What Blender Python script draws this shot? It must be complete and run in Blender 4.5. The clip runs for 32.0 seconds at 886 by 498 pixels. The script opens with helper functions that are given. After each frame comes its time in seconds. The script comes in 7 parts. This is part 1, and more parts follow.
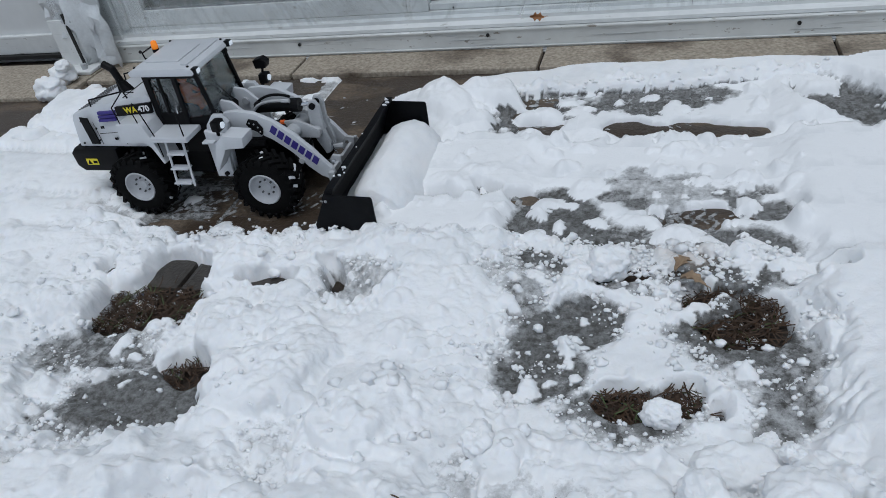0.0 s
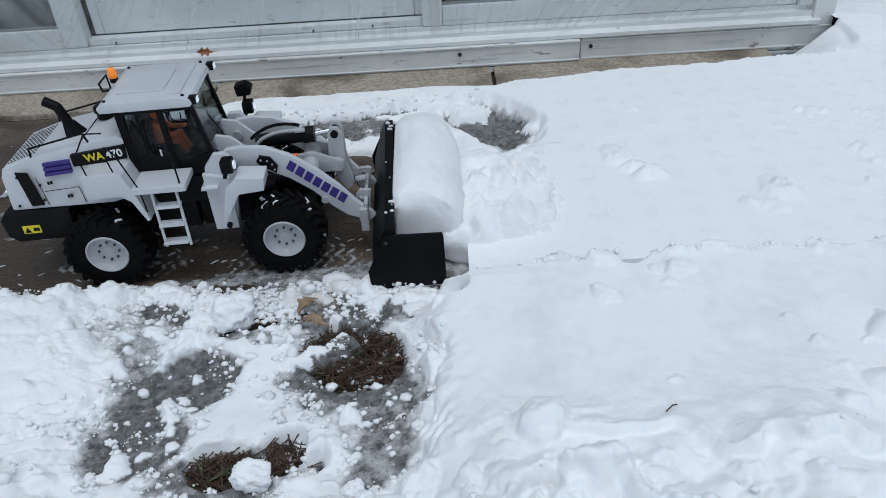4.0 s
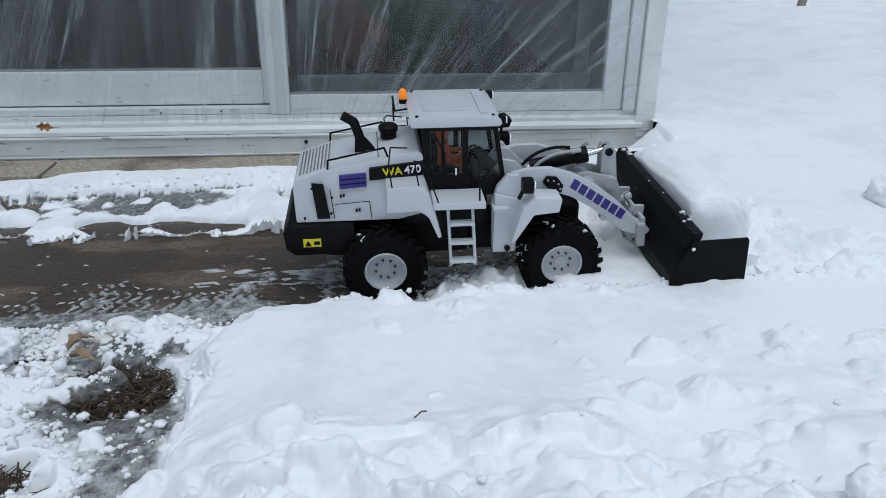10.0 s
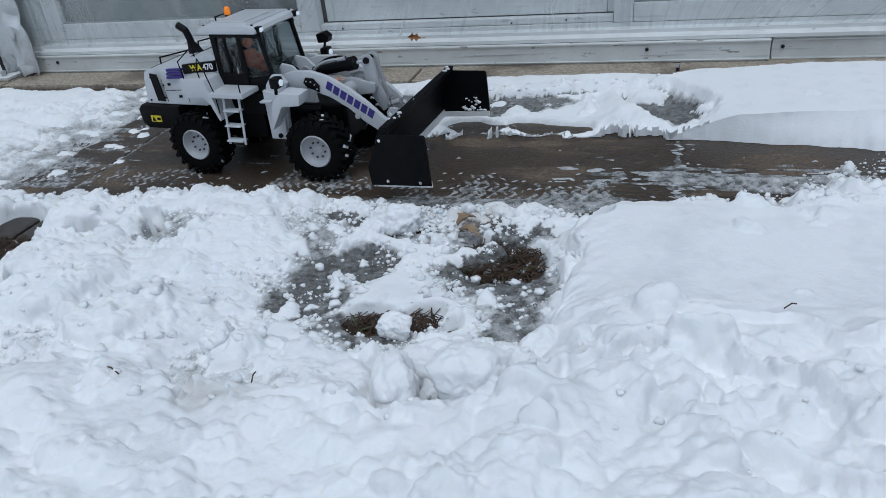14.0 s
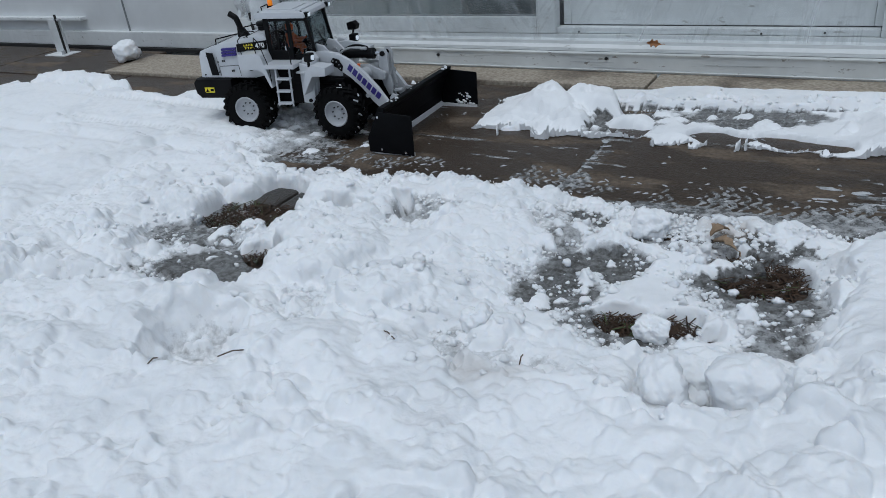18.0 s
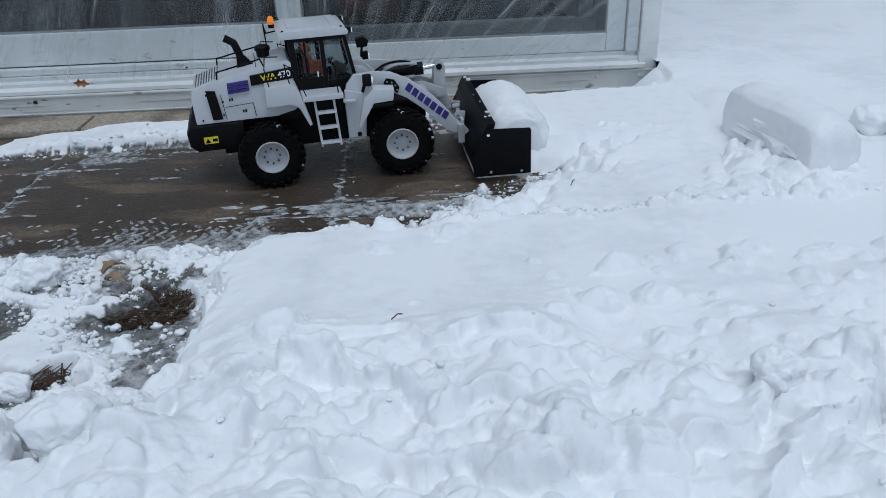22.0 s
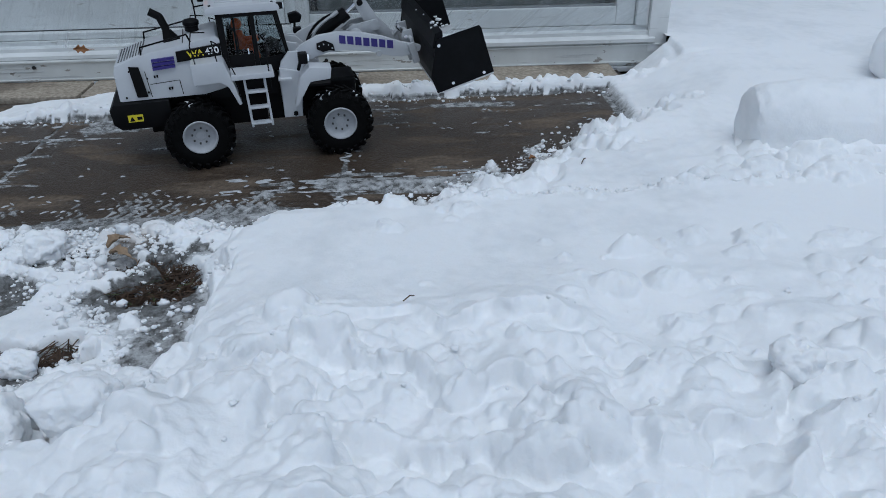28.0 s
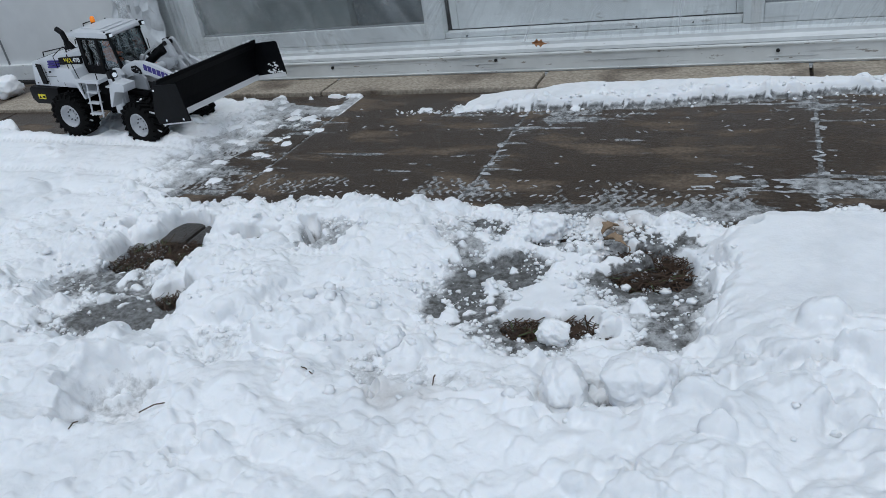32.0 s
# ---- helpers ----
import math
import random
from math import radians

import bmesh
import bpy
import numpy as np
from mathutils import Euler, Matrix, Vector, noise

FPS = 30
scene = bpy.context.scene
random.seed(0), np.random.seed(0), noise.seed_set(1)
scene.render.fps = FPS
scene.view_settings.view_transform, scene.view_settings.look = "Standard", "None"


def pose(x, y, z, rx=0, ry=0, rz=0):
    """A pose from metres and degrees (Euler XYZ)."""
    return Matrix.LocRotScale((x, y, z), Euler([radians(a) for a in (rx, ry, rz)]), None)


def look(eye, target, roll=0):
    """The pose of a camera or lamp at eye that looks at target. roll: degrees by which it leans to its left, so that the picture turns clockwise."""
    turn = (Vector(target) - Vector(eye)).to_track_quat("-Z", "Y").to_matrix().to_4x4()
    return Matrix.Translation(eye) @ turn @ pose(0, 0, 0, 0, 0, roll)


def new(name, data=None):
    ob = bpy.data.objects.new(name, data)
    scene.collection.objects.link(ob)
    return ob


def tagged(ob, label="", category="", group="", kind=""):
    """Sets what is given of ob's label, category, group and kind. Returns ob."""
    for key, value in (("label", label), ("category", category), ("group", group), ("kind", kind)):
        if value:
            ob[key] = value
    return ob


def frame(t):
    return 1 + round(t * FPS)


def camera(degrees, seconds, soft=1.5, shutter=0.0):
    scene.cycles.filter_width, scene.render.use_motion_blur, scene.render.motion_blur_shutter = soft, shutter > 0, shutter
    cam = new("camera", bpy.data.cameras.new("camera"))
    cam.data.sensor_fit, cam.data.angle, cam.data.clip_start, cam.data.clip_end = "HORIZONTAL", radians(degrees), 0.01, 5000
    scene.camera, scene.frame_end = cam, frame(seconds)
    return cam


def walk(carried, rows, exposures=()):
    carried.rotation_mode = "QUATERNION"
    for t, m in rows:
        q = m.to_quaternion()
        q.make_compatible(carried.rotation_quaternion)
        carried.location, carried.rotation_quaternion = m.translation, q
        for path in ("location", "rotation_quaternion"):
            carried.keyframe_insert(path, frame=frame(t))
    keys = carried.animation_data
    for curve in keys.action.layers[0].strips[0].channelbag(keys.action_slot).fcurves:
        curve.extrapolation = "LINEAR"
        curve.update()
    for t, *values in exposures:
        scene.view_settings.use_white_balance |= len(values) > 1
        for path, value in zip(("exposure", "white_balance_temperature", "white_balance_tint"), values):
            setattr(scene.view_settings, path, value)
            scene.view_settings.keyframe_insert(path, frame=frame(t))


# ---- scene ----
import itertools

cam = camera(60.7, 32.0, soft=0.9)
METRES, EYE, TILT, LEAN, TURN = 1.828, 0.677, 0.0, 0.0, 20.4
ROWS = [
    (0.0, 0.0, 0.0, 0.0, -5.76, -35.73, 8.07),
    (0.5, 0.0151, 0.0031, -0.0009, -7.63, -36.02, 7.87),
    (1.0, 0.0294, 0.007, -0.004, -9.29, -36.05, 7.15),
    (1.5, 0.0462, 0.0081, -0.0081, -10.93, -35.45, 6.26),
    (2.0, 0.0669, 0.0074, -0.0112, -12.14, -35.13, 5.39),
    (2.5, 0.0912, 0.0073, -0.0187, -14.03, -34.98, 4.45),
    (3.0, 0.1116, 0.0044, -0.0219, -16.96, -34.72, 3.76),
    (3.5, 0.1264, 0.0026, -0.022, -19.73, -34.82, 3.62),
    (5.5, 0.1391, -0.0028, -0.0144, -21.95, -35.95, 2.95),
    (6.0, 0.1441, -0.0054, -0.0158, -21.66, -35.57, 2.13),
    (6.5, 0.1664, -0.0084, -0.014, -23.36, -34.3, 1.53),
    (7.0, 0.1754, -0.0182, -0.0139, -27.58, -32.52, 0.67),
    (7.5, 0.1767, -0.0273, -0.0192, -31.41, -32.58, 0.5),
    (8.0, 0.1882, -0.0321, -0.0292, -32.29, -34.32, -0.55),
    (8.5, 0.1824, -0.0343, -0.0273, -31.59, -35.04, -1.62),
    (9.0, 0.1781, -0.0413, -0.0488, -27.8, -32.08, -1.24),
    (9.5, 0.1912, -0.0547, -0.0753, -25.43, -26.83, -1.23),
    (10.0, 0.1998, -0.0686, -0.0942, -25.93, -23.79, -0.55),
    (10.5, 0.2216, -0.085, -0.1005, -29.27, -21.7, -0.29),
    (11.0, 0.2388, -0.0992, -0.1003, -32.91, -21.72, 0.94),
    (11.5, 0.2336, -0.1073, -0.096, -29.63, -22.65, 3.41),
    (12.0, 0.2141, -0.1121, -0.0901, -22.48, -24.05, 4.87),
    (12.5, 0.1884, -0.1114, -0.0959, -17.03, -28.17, 4.33),
    (13.0, 0.1762, -0.1101, -0.0968, -13.07, -30.76, 4.15),
    (13.5, 0.1553, -0.1067, -0.084, -9.24, -30.05, 5.3),
    (14.0, 0.1349, -0.1043, -0.0835, -5.01, -29.25, 5.41),
    (14.5, 0.1129, -0.1092, -0.0817, -0.63, -29.08, 4.85),
    (15.0, 0.0974, -0.1119, -0.0796, 2.83, -28.52, 5.08),
    (15.5, 0.0874, -0.1123, -0.0761, 5.83, -27.61, 5.8),
    (17.5, 0.0727, -0.1168, -0.0801, 9.32, -26.84, 5.82),
    (18.0, 0.0724, -0.1156, -0.0816, 9.1, -27.39, 5.82),
    (18.5, 0.0823, -0.1118, -0.0836, 7.37, -27.73, 6.12),
    (19.0, 0.0928, -0.1096, -0.0823, 4.46, -27.57, 5.94),
    (19.5, 0.1058, -0.1101, -0.0849, 1.22, -28.03, 5.79),
    (20.0, 0.1226, -0.1102, -0.0878, -3.27, -28.54, 4.75),
    (20.5, 0.1399, -0.1118, -0.088, -8.14, -27.77, 3.66),
    (21.0, 0.1619, -0.1152, -0.0885, -13.25, -27.3, 2.76),
    (21.5, 0.1848, -0.1237, -0.0907, -18.75, -27.22, 2.03),
    (22.0, 0.2136, -0.1395, -0.0898, -23.37, -27.15, 1.88),
    (22.5, 0.2298, -0.15, -0.0933, -26.2, -27.2, 0.87),
    (23.0, 0.2505, -0.1564, -0.0958, -28.76, -27.12, -0.5),
    (23.5, 0.2692, -0.1565, -0.0997, -32.07, -26.37, -1.86),
    (24.0, 0.2809, -0.1562, -0.0996, -34.63, -25.91, -2.12),
    (24.5, 0.2876, -0.1603, -0.0947, -36.84, -25.26, -2.06),
    (26.5, 0.2832, -0.1615, -0.0944, -39.27, -25.96, -3.5),
    (27.0, 0.2609, -0.1547, -0.0913, -34.88, -26.84, -2.26),
    (27.5, 0.24, -0.1403, -0.0848, -29.35, -27.95, -0.44),
    (28.0, 0.2076, -0.1268, -0.0857, -23.26, -29.53, 0.96),
    (28.5, 0.1809, -0.116, -0.0789, -16.57, -29.99, 2.67),
    (29.0, 0.1403, -0.1114, -0.0696, -9.44, -29.7, 3.59),
    (29.5, 0.1205, -0.1086, -0.0664, -5.04, -30.56, 3.74),
    (30.0, 0.1028, -0.1105, -0.0587, -2.07, -29.99, 4.67),
    (30.5, 0.0981, -0.1149, -0.0575, -0.44, -29.86, 5.58),
    (31.0, 0.0875, -0.12, -0.0562, 0.86, -30.67, 6.49),
    (31.5, 0.0898, -0.1184, -0.0525, 0.38, -30.24, 7.6),
    (32.0, 0.0889, -0.1228, -0.0511, 0.92, -29.2, 8.47),
]
walk(cam, [(t, pose(0, 0, EYE, TILT, LEAN, TURN) @ pose(METRES * x, METRES * y, METRES * z, 90 + pitch, roll, yaw)) for t, x, y, z, yaw, pitch, roll in ROWS],
     exposures=[(0, -0.68, 5760, 6), (2, -0.60, 5720, 6), (3, -0.56, 5690, 5), (6, -0.53, 5640, 5), (9, -0.69, 5530, 5), (10, -0.52, 5620, 5), (11, -0.53, 5620, 5), (12, -0.53, 5520, 5), (13, -0.78, 5510, 5), (14, -0.66, 5520, 5), (15, -0.68, 5540, 5), (18, -0.74, 5620, 5), (19, -0.68, 5620, 5), (20, -0.66, 5600, 5), (22, -0.68, 5440, 5), (23, -0.81, 5410, 5), (24, -0.91, 5410, 5), (27, -0.86, 5400, 5), (28, -0.78, 5410, 5), (29, -0.59, 5540, 5), (31, -0.63, 5640, 5), (32, -0.60, 5640, 5)])

# ---- light ----
world = bpy.data.worlds.new("overcast_sky")
scene.world = world
world.use_nodes = True
wn = world.node_tree
sky = wn.nodes.new("ShaderNodeTexSky")
sky.sky_type, sky.sun_disc = "NISHITA", False
sky.sun_elevation, sky.sun_rotation = radians(72), radians(170)
sky.dust_density, sky.air_density = 4.0, 1.2
# an even layer of cloud over the sky
veil = wn.nodes.new("ShaderNodeMix")
veil.data_type = "RGBA"
veil.inputs["Factor"].default_value = 0.70
veil.inputs["B"].default_value = (4.3, 4.4, 4.6, 1)
wn.links.new(sky.outputs["Color"], veil.inputs["A"])
wn.links.new(veil.outputs["Result"], wn.nodes["Background"].inputs["Color"])
wn.nodes["Background"].inputs["Strength"].default_value = 0.145
sun_data = bpy.data.lights.new("sun", "SUN")
sun_data.energy, sun_data.angle, sun_data.color = 1.7, radians(45), (1.0, 0.97, 0.93)
sun = new("sun", sun_data)
sun.matrix_world = look((0.25, -1.0, 3.8), (0, 0, 0))


# ---- materials ----
def mat(name, col, rough=0.5, metal=0.0, vary=0.0, scale=20.0, bump=0.0, bscale=60.0, spec=0.5, col2=None, coat=0.0):
    """A surface with two scales of colour variation and fine relief."""
    m = bpy.data.materials.new(name)
    m.use_nodes = True
    nt = m.node_tree
    p = nt.nodes["Principled BSDF"]
    p.inputs["Roughness"].default_value, p.inputs["Metallic"].default_value = rough, metal
    p.inputs["Specular IOR Level"].default_value, p.inputs["Coat Weight"].default_value = spec, coat
    p.inputs["Base Color"].default_value = (*col, 1)
    tc = nt.nodes.new("ShaderNodeTexCoord")
    if vary:
        n1, n2 = nt.nodes.new("ShaderNodeTexNoise"), nt.nodes.new("ShaderNodeTexNoise")
        n1.inputs["Scale"].default_value, n2.inputs["Scale"].default_value = scale, scale * 7
        n1.inputs["Detail"].default_value = n2.inputs["Detail"].default_value = 5
        add = nt.nodes.new("ShaderNodeMath")
        add.operation = "MULTIPLY_ADD"
        add.inputs[1].default_value = 0.5
        nt.links.new(tc.outputs["Object"], n1.inputs["Vector"])
        nt.links.new(tc.outputs["Object"], n2.inputs["Vector"])
        nt.links.new(n2.outputs["Fac"], add.inputs[0])
        nt.links.new(n1.outputs["Fac"], add.inputs[2])
        ramp = nt.nodes.new("ShaderNodeValToRGB")
        ramp.color_ramp.elements[0].position, ramp.color_ramp.elements[1].position = 0.55, 0.95
        c2 = col2 or tuple(c * (1 - vary) for c in col)
        ramp.color_ramp.elements[0].color, ramp.color_ramp.elements[1].color = (*c2, 1), (*col, 1)
        nt.links.new(add.outputs[0], ramp.inputs["Fac"])
        nt.links.new(ramp.outputs["Color"], p.inputs["Base Color"])
    if bump:
        nb = nt.nodes.new("ShaderNodeTexNoise")
        nb.inputs["Scale"].default_value, nb.inputs["Detail"].default_value = bscale, 6
        bp = nt.nodes.new("ShaderNodeBump")
        bp.inputs["Strength"].default_value, bp.inputs["Distance"].default_value = bump, 0.004
        nt.links.new(tc.outputs["Object"], nb.inputs["Vector"])
        nt.links.new(nb.outputs["Fac"], bp.inputs["Height"])
        nt.links.new(bp.outputs["Normal"], p.inputs["Normal"])
    return m


def snow_material():
    """Snow with crystals and soft scattering; the attribute slush turns it to wet grey ice, dirt to brown stain."""
    m = mat("snow", (0.86, 0.885, 0.92), 0.55, bump=0.22, bscale=260, spec=0.3)
    nt = m.node_tree
    p = nt.nodes["Principled BSDF"]
    at, ad = nt.nodes.new("ShaderNodeAttribute"), nt.nodes.new("ShaderNodeAttribute")
    at.attribute_name, ad.attribute_name = "slush", "dirt"
    tc = nt.nodes.new("ShaderNodeTexCoord")
    ns = nt.nodes.new("ShaderNodeTexNoise")
    ns.inputs["Scale"].default_value, ns.inputs["Detail"].default_value, ns.inputs["Roughness"].default_value = 55, 8, 0.72
    nt.links.new(tc.outputs["Object"], ns.inputs["Vector"])
    # slush cover broken up by grain
    f = nt.nodes.new("ShaderNodeMath")
    f.operation = "MULTIPLY_ADD"
    f.inputs[1].default_value, f.inputs[2].default_value = 2.2, -1.1
    nt.links.new(ns.outputs["Fac"], f.inputs[0])
    g = nt.nodes.new("ShaderNodeMath")
    g.operation = "ADD"
    nt.links.new(f.outputs[0], g.inputs[0])
    sc = nt.nodes.new("ShaderNodeMath")
    sc.operation = "MULTIPLY_ADD"
    sc.inputs[1].default_value, sc.inputs[2].default_value = 1.8, -0.40
    nt.links.new(at.outputs["Fac"], sc.inputs[0])
    nt.links.new(sc.outputs[0], g.inputs[1])
    g.use_clamp = True
    gate = nt.nodes.new("ShaderNodeMath")
    gate.operation = "MULTIPLY"
    gs = nt.nodes.new("ShaderNodeMath")
    gs.operation, gs.use_clamp = "MULTIPLY", True
    gs.inputs[1].default_value = 5.0
    nt.links.new(at.outputs["Fac"], gs.inputs[0])
    nt.links.new(g.outputs[0], gate.inputs[0])
    nt.links.new(gs.outputs[0], gate.inputs[1])
    mix = nt.nodes.new("ShaderNodeMix")
    mix.data_type = "RGBA"
    mix.inputs["B"].default_value = (0.15, 0.145, 0.135, 1)
    # greyer snow in broad drifts and small spots, shading contrast put into the colour
    wa, wb, ws, wr, wm = (nt.nodes.new(i) for i in ("ShaderNodeTexNoise", "ShaderNodeTexNoise", "ShaderNodeMath", "ShaderNodeMapRange", "ShaderNodeMix"))
    wa.inputs["Scale"].default_value, wa.inputs["Detail"].default_value = 7, 4
    wb.inputs["Scale"].default_value, wb.inputs["Detail"].default_value = 48, 5
    ws.operation = "MULTIPLY_ADD"
    ws.inputs[1].default_value = 0.45
    wr.inputs["From Min"].default_value, wr.inputs["From Max"].default_value = 0.70, 0.95
    wr.inputs["To Max"].default_value = 0.5
    wm.data_type = "RGBA"
    wm.inputs["A"].default_value, wm.inputs["B"].default_value = (0.90, 0.905, 0.912, 1), (0.70, 0.715, 0.73, 1)
    nt.links.new(tc.outputs["Object"], wa.inputs["Vector"])
    nt.links.new(tc.outputs["Object"], wb.inputs["Vector"])
    nt.links.new(wb.outputs["Fac"], ws.inputs[0])
    nt.links.new(wa.outputs["Fac"], ws.inputs[2])
    nt.links.new(ws.outputs[0], wr.inputs["Value"])
    nt.links.new(wr.outputs["Result"], wm.inputs["Factor"])
    nt.links.new(wm.outputs["Result"], mix.inputs["A"])
    nt.links.new(gate.outputs[0], mix.inputs["Factor"])
    # grains of ice in the slush
    nf = nt.nodes.new("ShaderNodeTexNoise")
    nf.inputs["Scale"].default_value, nf.inputs["Detail"].default_value, nf.inputs["Roughness"].default_value = 90, 9, 0.72
    nt.links.new(tc.outputs["Object"], nf.inputs["Vector"])
    cr = nt.nodes.new("ShaderNodeValToRGB")
    cr.color_ramp.elements[0].position, cr.color_ramp.elements[1].position = 0.40, 0.66
    cr.color_ramp.elements[0].color, cr.color_ramp.elements[1].color = (0.075, 0.072, 0.066, 1), (0.25, 0.252, 0.25, 1)
    nt.links.new(nf.outputs["Fac"], cr.inputs["Fac"])
    nt.links.new(cr.outputs["Color"], mix.inputs["B"])
    mix2 = nt.nodes.new("ShaderNodeMix")
    mix2.data_type = "RGBA"
    mix2.inputs["B"].default_value = (0.34, 0.25, 0.17, 1)
    nt.links.new(mix.outputs["Result"], mix2.inputs["A"])
    nt.links.new(ad.outputs["Fac"], mix2.inputs["Factor"])
    nt.links.new(mix2.outputs["Result"], p.inputs["Base Color"])
    rr = nt.nodes.new("ShaderNodeMapRange")
    rr.inputs["To Min"].default_value, rr.inputs["To Max"].default_value = 0.6, 0.22
    nt.links.new(gate.outputs[0], rr.inputs["Value"])
    nt.links.new(rr.outputs["Result"], p.inputs["Roughness"])
    p.inputs["Subsurface Weight"].default_value = 0.22
    p.inputs["Subsurface Radius"].default_value, p.inputs["Subsurface Scale"].default_value = (0.8, 0.9, 1.0), 0.0035
    return m


def glass_material(name, tint, opacity, rough=0.05):
    """Thin glazing: tinted see-through with a mirror gloss."""
    m = bpy.data.materials.new(name)
    m.use_nodes = True
    nt = m.node_tree
    nt.nodes.remove(nt.nodes["Principled BSDF"])
    out = nt.nodes["Material Output"]
    tr, gl, df = nt.nodes.new("ShaderNodeBsdfTransparent"), nt.nodes.new("ShaderNodeBsdfGlossy"), nt.nodes.new("ShaderNodeBsdfDiffuse")
    tr.inputs["Color"].default_value = (*tint, 1)
    gl.inputs["Roughness"].default_value = rough
    df.inputs["Color"].default_value = (*[c * 0.5 for c in tint], 1)
    m1, m2 = nt.nodes.new("ShaderNodeMixShader"), nt.nodes.new("ShaderNodeMixShader")
    m1.inputs["Fac"].default_value = opacity
    nt.links.new(tr.outputs[0], m1.inputs[1])
    nt.links.new(df.outputs[0], m1.inputs[2])
    fr = nt.nodes.new("ShaderNodeFresnel")
    fr.inputs["IOR"].default_value = 1.5
    soft_fr = nt.nodes.new("ShaderNodeMath")
    soft_fr.operation = "MULTIPLY"
    soft_fr.inputs[1].default_value = 0.45
    nt.links.new(fr.outputs[0], soft_fr.inputs[0])
    nt.links.new(soft_fr.outputs[0], m2.inputs["Fac"])
    nt.links.new(m1.outputs[0], m2.inputs[1])
    nt.links.new(gl.outputs[0], m2.inputs[2])
    nt.links.new(m2.outputs[0], out.inputs["Surface"])
    return m


def film_material():
    """Clear plastic sheeting with taut streaky wrinkles, their reflections partly put in as pale colour."""
    m = glass_material("plastic_film", (0.93, 0.95, 0.96), 0.06, 0.12)
    nt = m.node_tree
    uv = nt.nodes.new("ShaderNodeUVMap")
    mp = nt.nodes.new("ShaderNodeMapping")
    mp.inputs["Scale"].default_value = (10, 1.1, 1)
    ns = nt.nodes.new("ShaderNodeTexNoise")
    ns.inputs["Scale"].default_value, ns.inputs["Detail"].default_value, ns.inputs["Roughness"].default_value = 2.2, 6, 0.7
    nt.links.new(uv.outputs[0], mp.inputs["Vector"])
    nt.links.new(mp.outputs[0], ns.inputs["Vector"])
    bp = nt.nodes.new("ShaderNodeBump")
    bp.inputs["Strength"].default_value, bp.inputs["Distance"].default_value = 0.6, 0.008
    nt.links.new(ns.outputs["Fac"], bp.inputs["Height"])
    # milky streaks over a thin haze: reflections off the wrinkles as pale diffuse colour
    ramp = nt.nodes.new("ShaderNodeMapRange")
    ramp.inputs["From Min"].default_value, ramp.inputs["From Max"].default_value = 0.50, 0.72
    ramp.inputs["To Min"].default_value, ramp.inputs["To Max"].default_value = 0.06, 0.40
    nt.links.new(ns.outputs["Fac"], ramp.inputs["Value"])
    for n in nt.nodes:
        if n.type == "BSDF_GLOSSY":
            nt.links.new(bp.outputs["Normal"], n.inputs["Normal"])
        if n.type == "BSDF_DIFFUSE":
            n.inputs["Color"].default_value = (0.75, 0.78, 0.8, 1)
        if n.type == "FRESNEL":
            nt.links.new(bp.outputs["Normal"], n.inputs["Normal"])
        if n.type == "MIX_SHADER" and not n.inputs["Fac"].is_linked:
            nt.links.new(ramp.outputs["Result"], n.inputs["Fac"])
    return m


def concrete_material(name, dry, wet, amount, streak=1.0):
    """Concrete, wet in blotches and streaked along the walk."""
    m = mat(name, dry, 0.7, bump=0.35, bscale=220, spec=0.32)
    nt = m.node_tree
    p = nt.nodes["Principled BSDF"]
    tc = nt.nodes.new("ShaderNodeTexCoord")
    mp = nt.nodes.new("ShaderNodeMapping")
    mp.inputs["Scale"].default_value = (1.0, streak, 1)
    n1, n2 = nt.nodes.new("ShaderNodeTexNoise"), nt.nodes.new("ShaderNodeTexNoise")
    n1.inputs["Scale"].default_value, n1.inputs["Detail"].default_value, n1.inputs["Roughness"].default_value = 5, 6, 0.6
    n2.inputs["Scale"].default_value, n2.inputs["Detail"].default_value = 130, 5
    nt.links.new(tc.outputs["Object"], mp.inputs["Vector"])
    nt.links.new(mp.outputs[0], n1.inputs["Vector"])
    nt.links.new(tc.outputs["Object"], n2.inputs["Vector"])
    r = nt.nodes.new("ShaderNodeMapRange")
    r.inputs["From Min"].default_value, r.inputs["From Max"].default_value = amount - 0.06, amount + 0.06
    nt.links.new(n1.outputs["Fac"], r.inputs["Value"])
    mx, mg = nt.nodes.new("ShaderNodeMix"), nt.nodes.new("ShaderNodeMix")
    mx.data_type = mg.data_type = "RGBA"
    mx.inputs["A"].default_value, mx.inputs["B"].default_value = (*wet, 1), (*dry, 1)
    nt.links.new(r.outputs["Result"], mx.inputs["Factor"])
    mg.blend_type = "MULTIPLY"
    mg.inputs["Factor"].default_value = 0.75
    rg = nt.nodes.new("ShaderNodeValToRGB")
    rg.color_ramp.elements[0].position, rg.color_ramp.elements[1].position = 0.3, 0.7
    rg.color_ramp.elements[0].color, rg.color_ramp.elements[1].color = (0.45, 0.42, 0.4, 1), (1.2, 1.2, 1.2, 1)
    nt.links.new(n2.outputs["Fac"], rg.inputs["Fac"])
    nt.links.new(mx.outputs["Result"], mg.inputs["A"])
    nt.links.new(rg.outputs["Color"], mg.inputs["B"])
    nt.links.new(mg.outputs["Result"], p.inputs["Base Color"])
    ro = nt.nodes.new("ShaderNodeMapRange")
    ro.inputs["To Min"].default_value, ro.inputs["To Max"].default_value = 0.38, 0.8
    nt.links.new(r.outputs["Result"], ro.inputs["Value"])
    nt.links.new(ro.outputs["Result"], p.inputs["Roughness"])
    return m


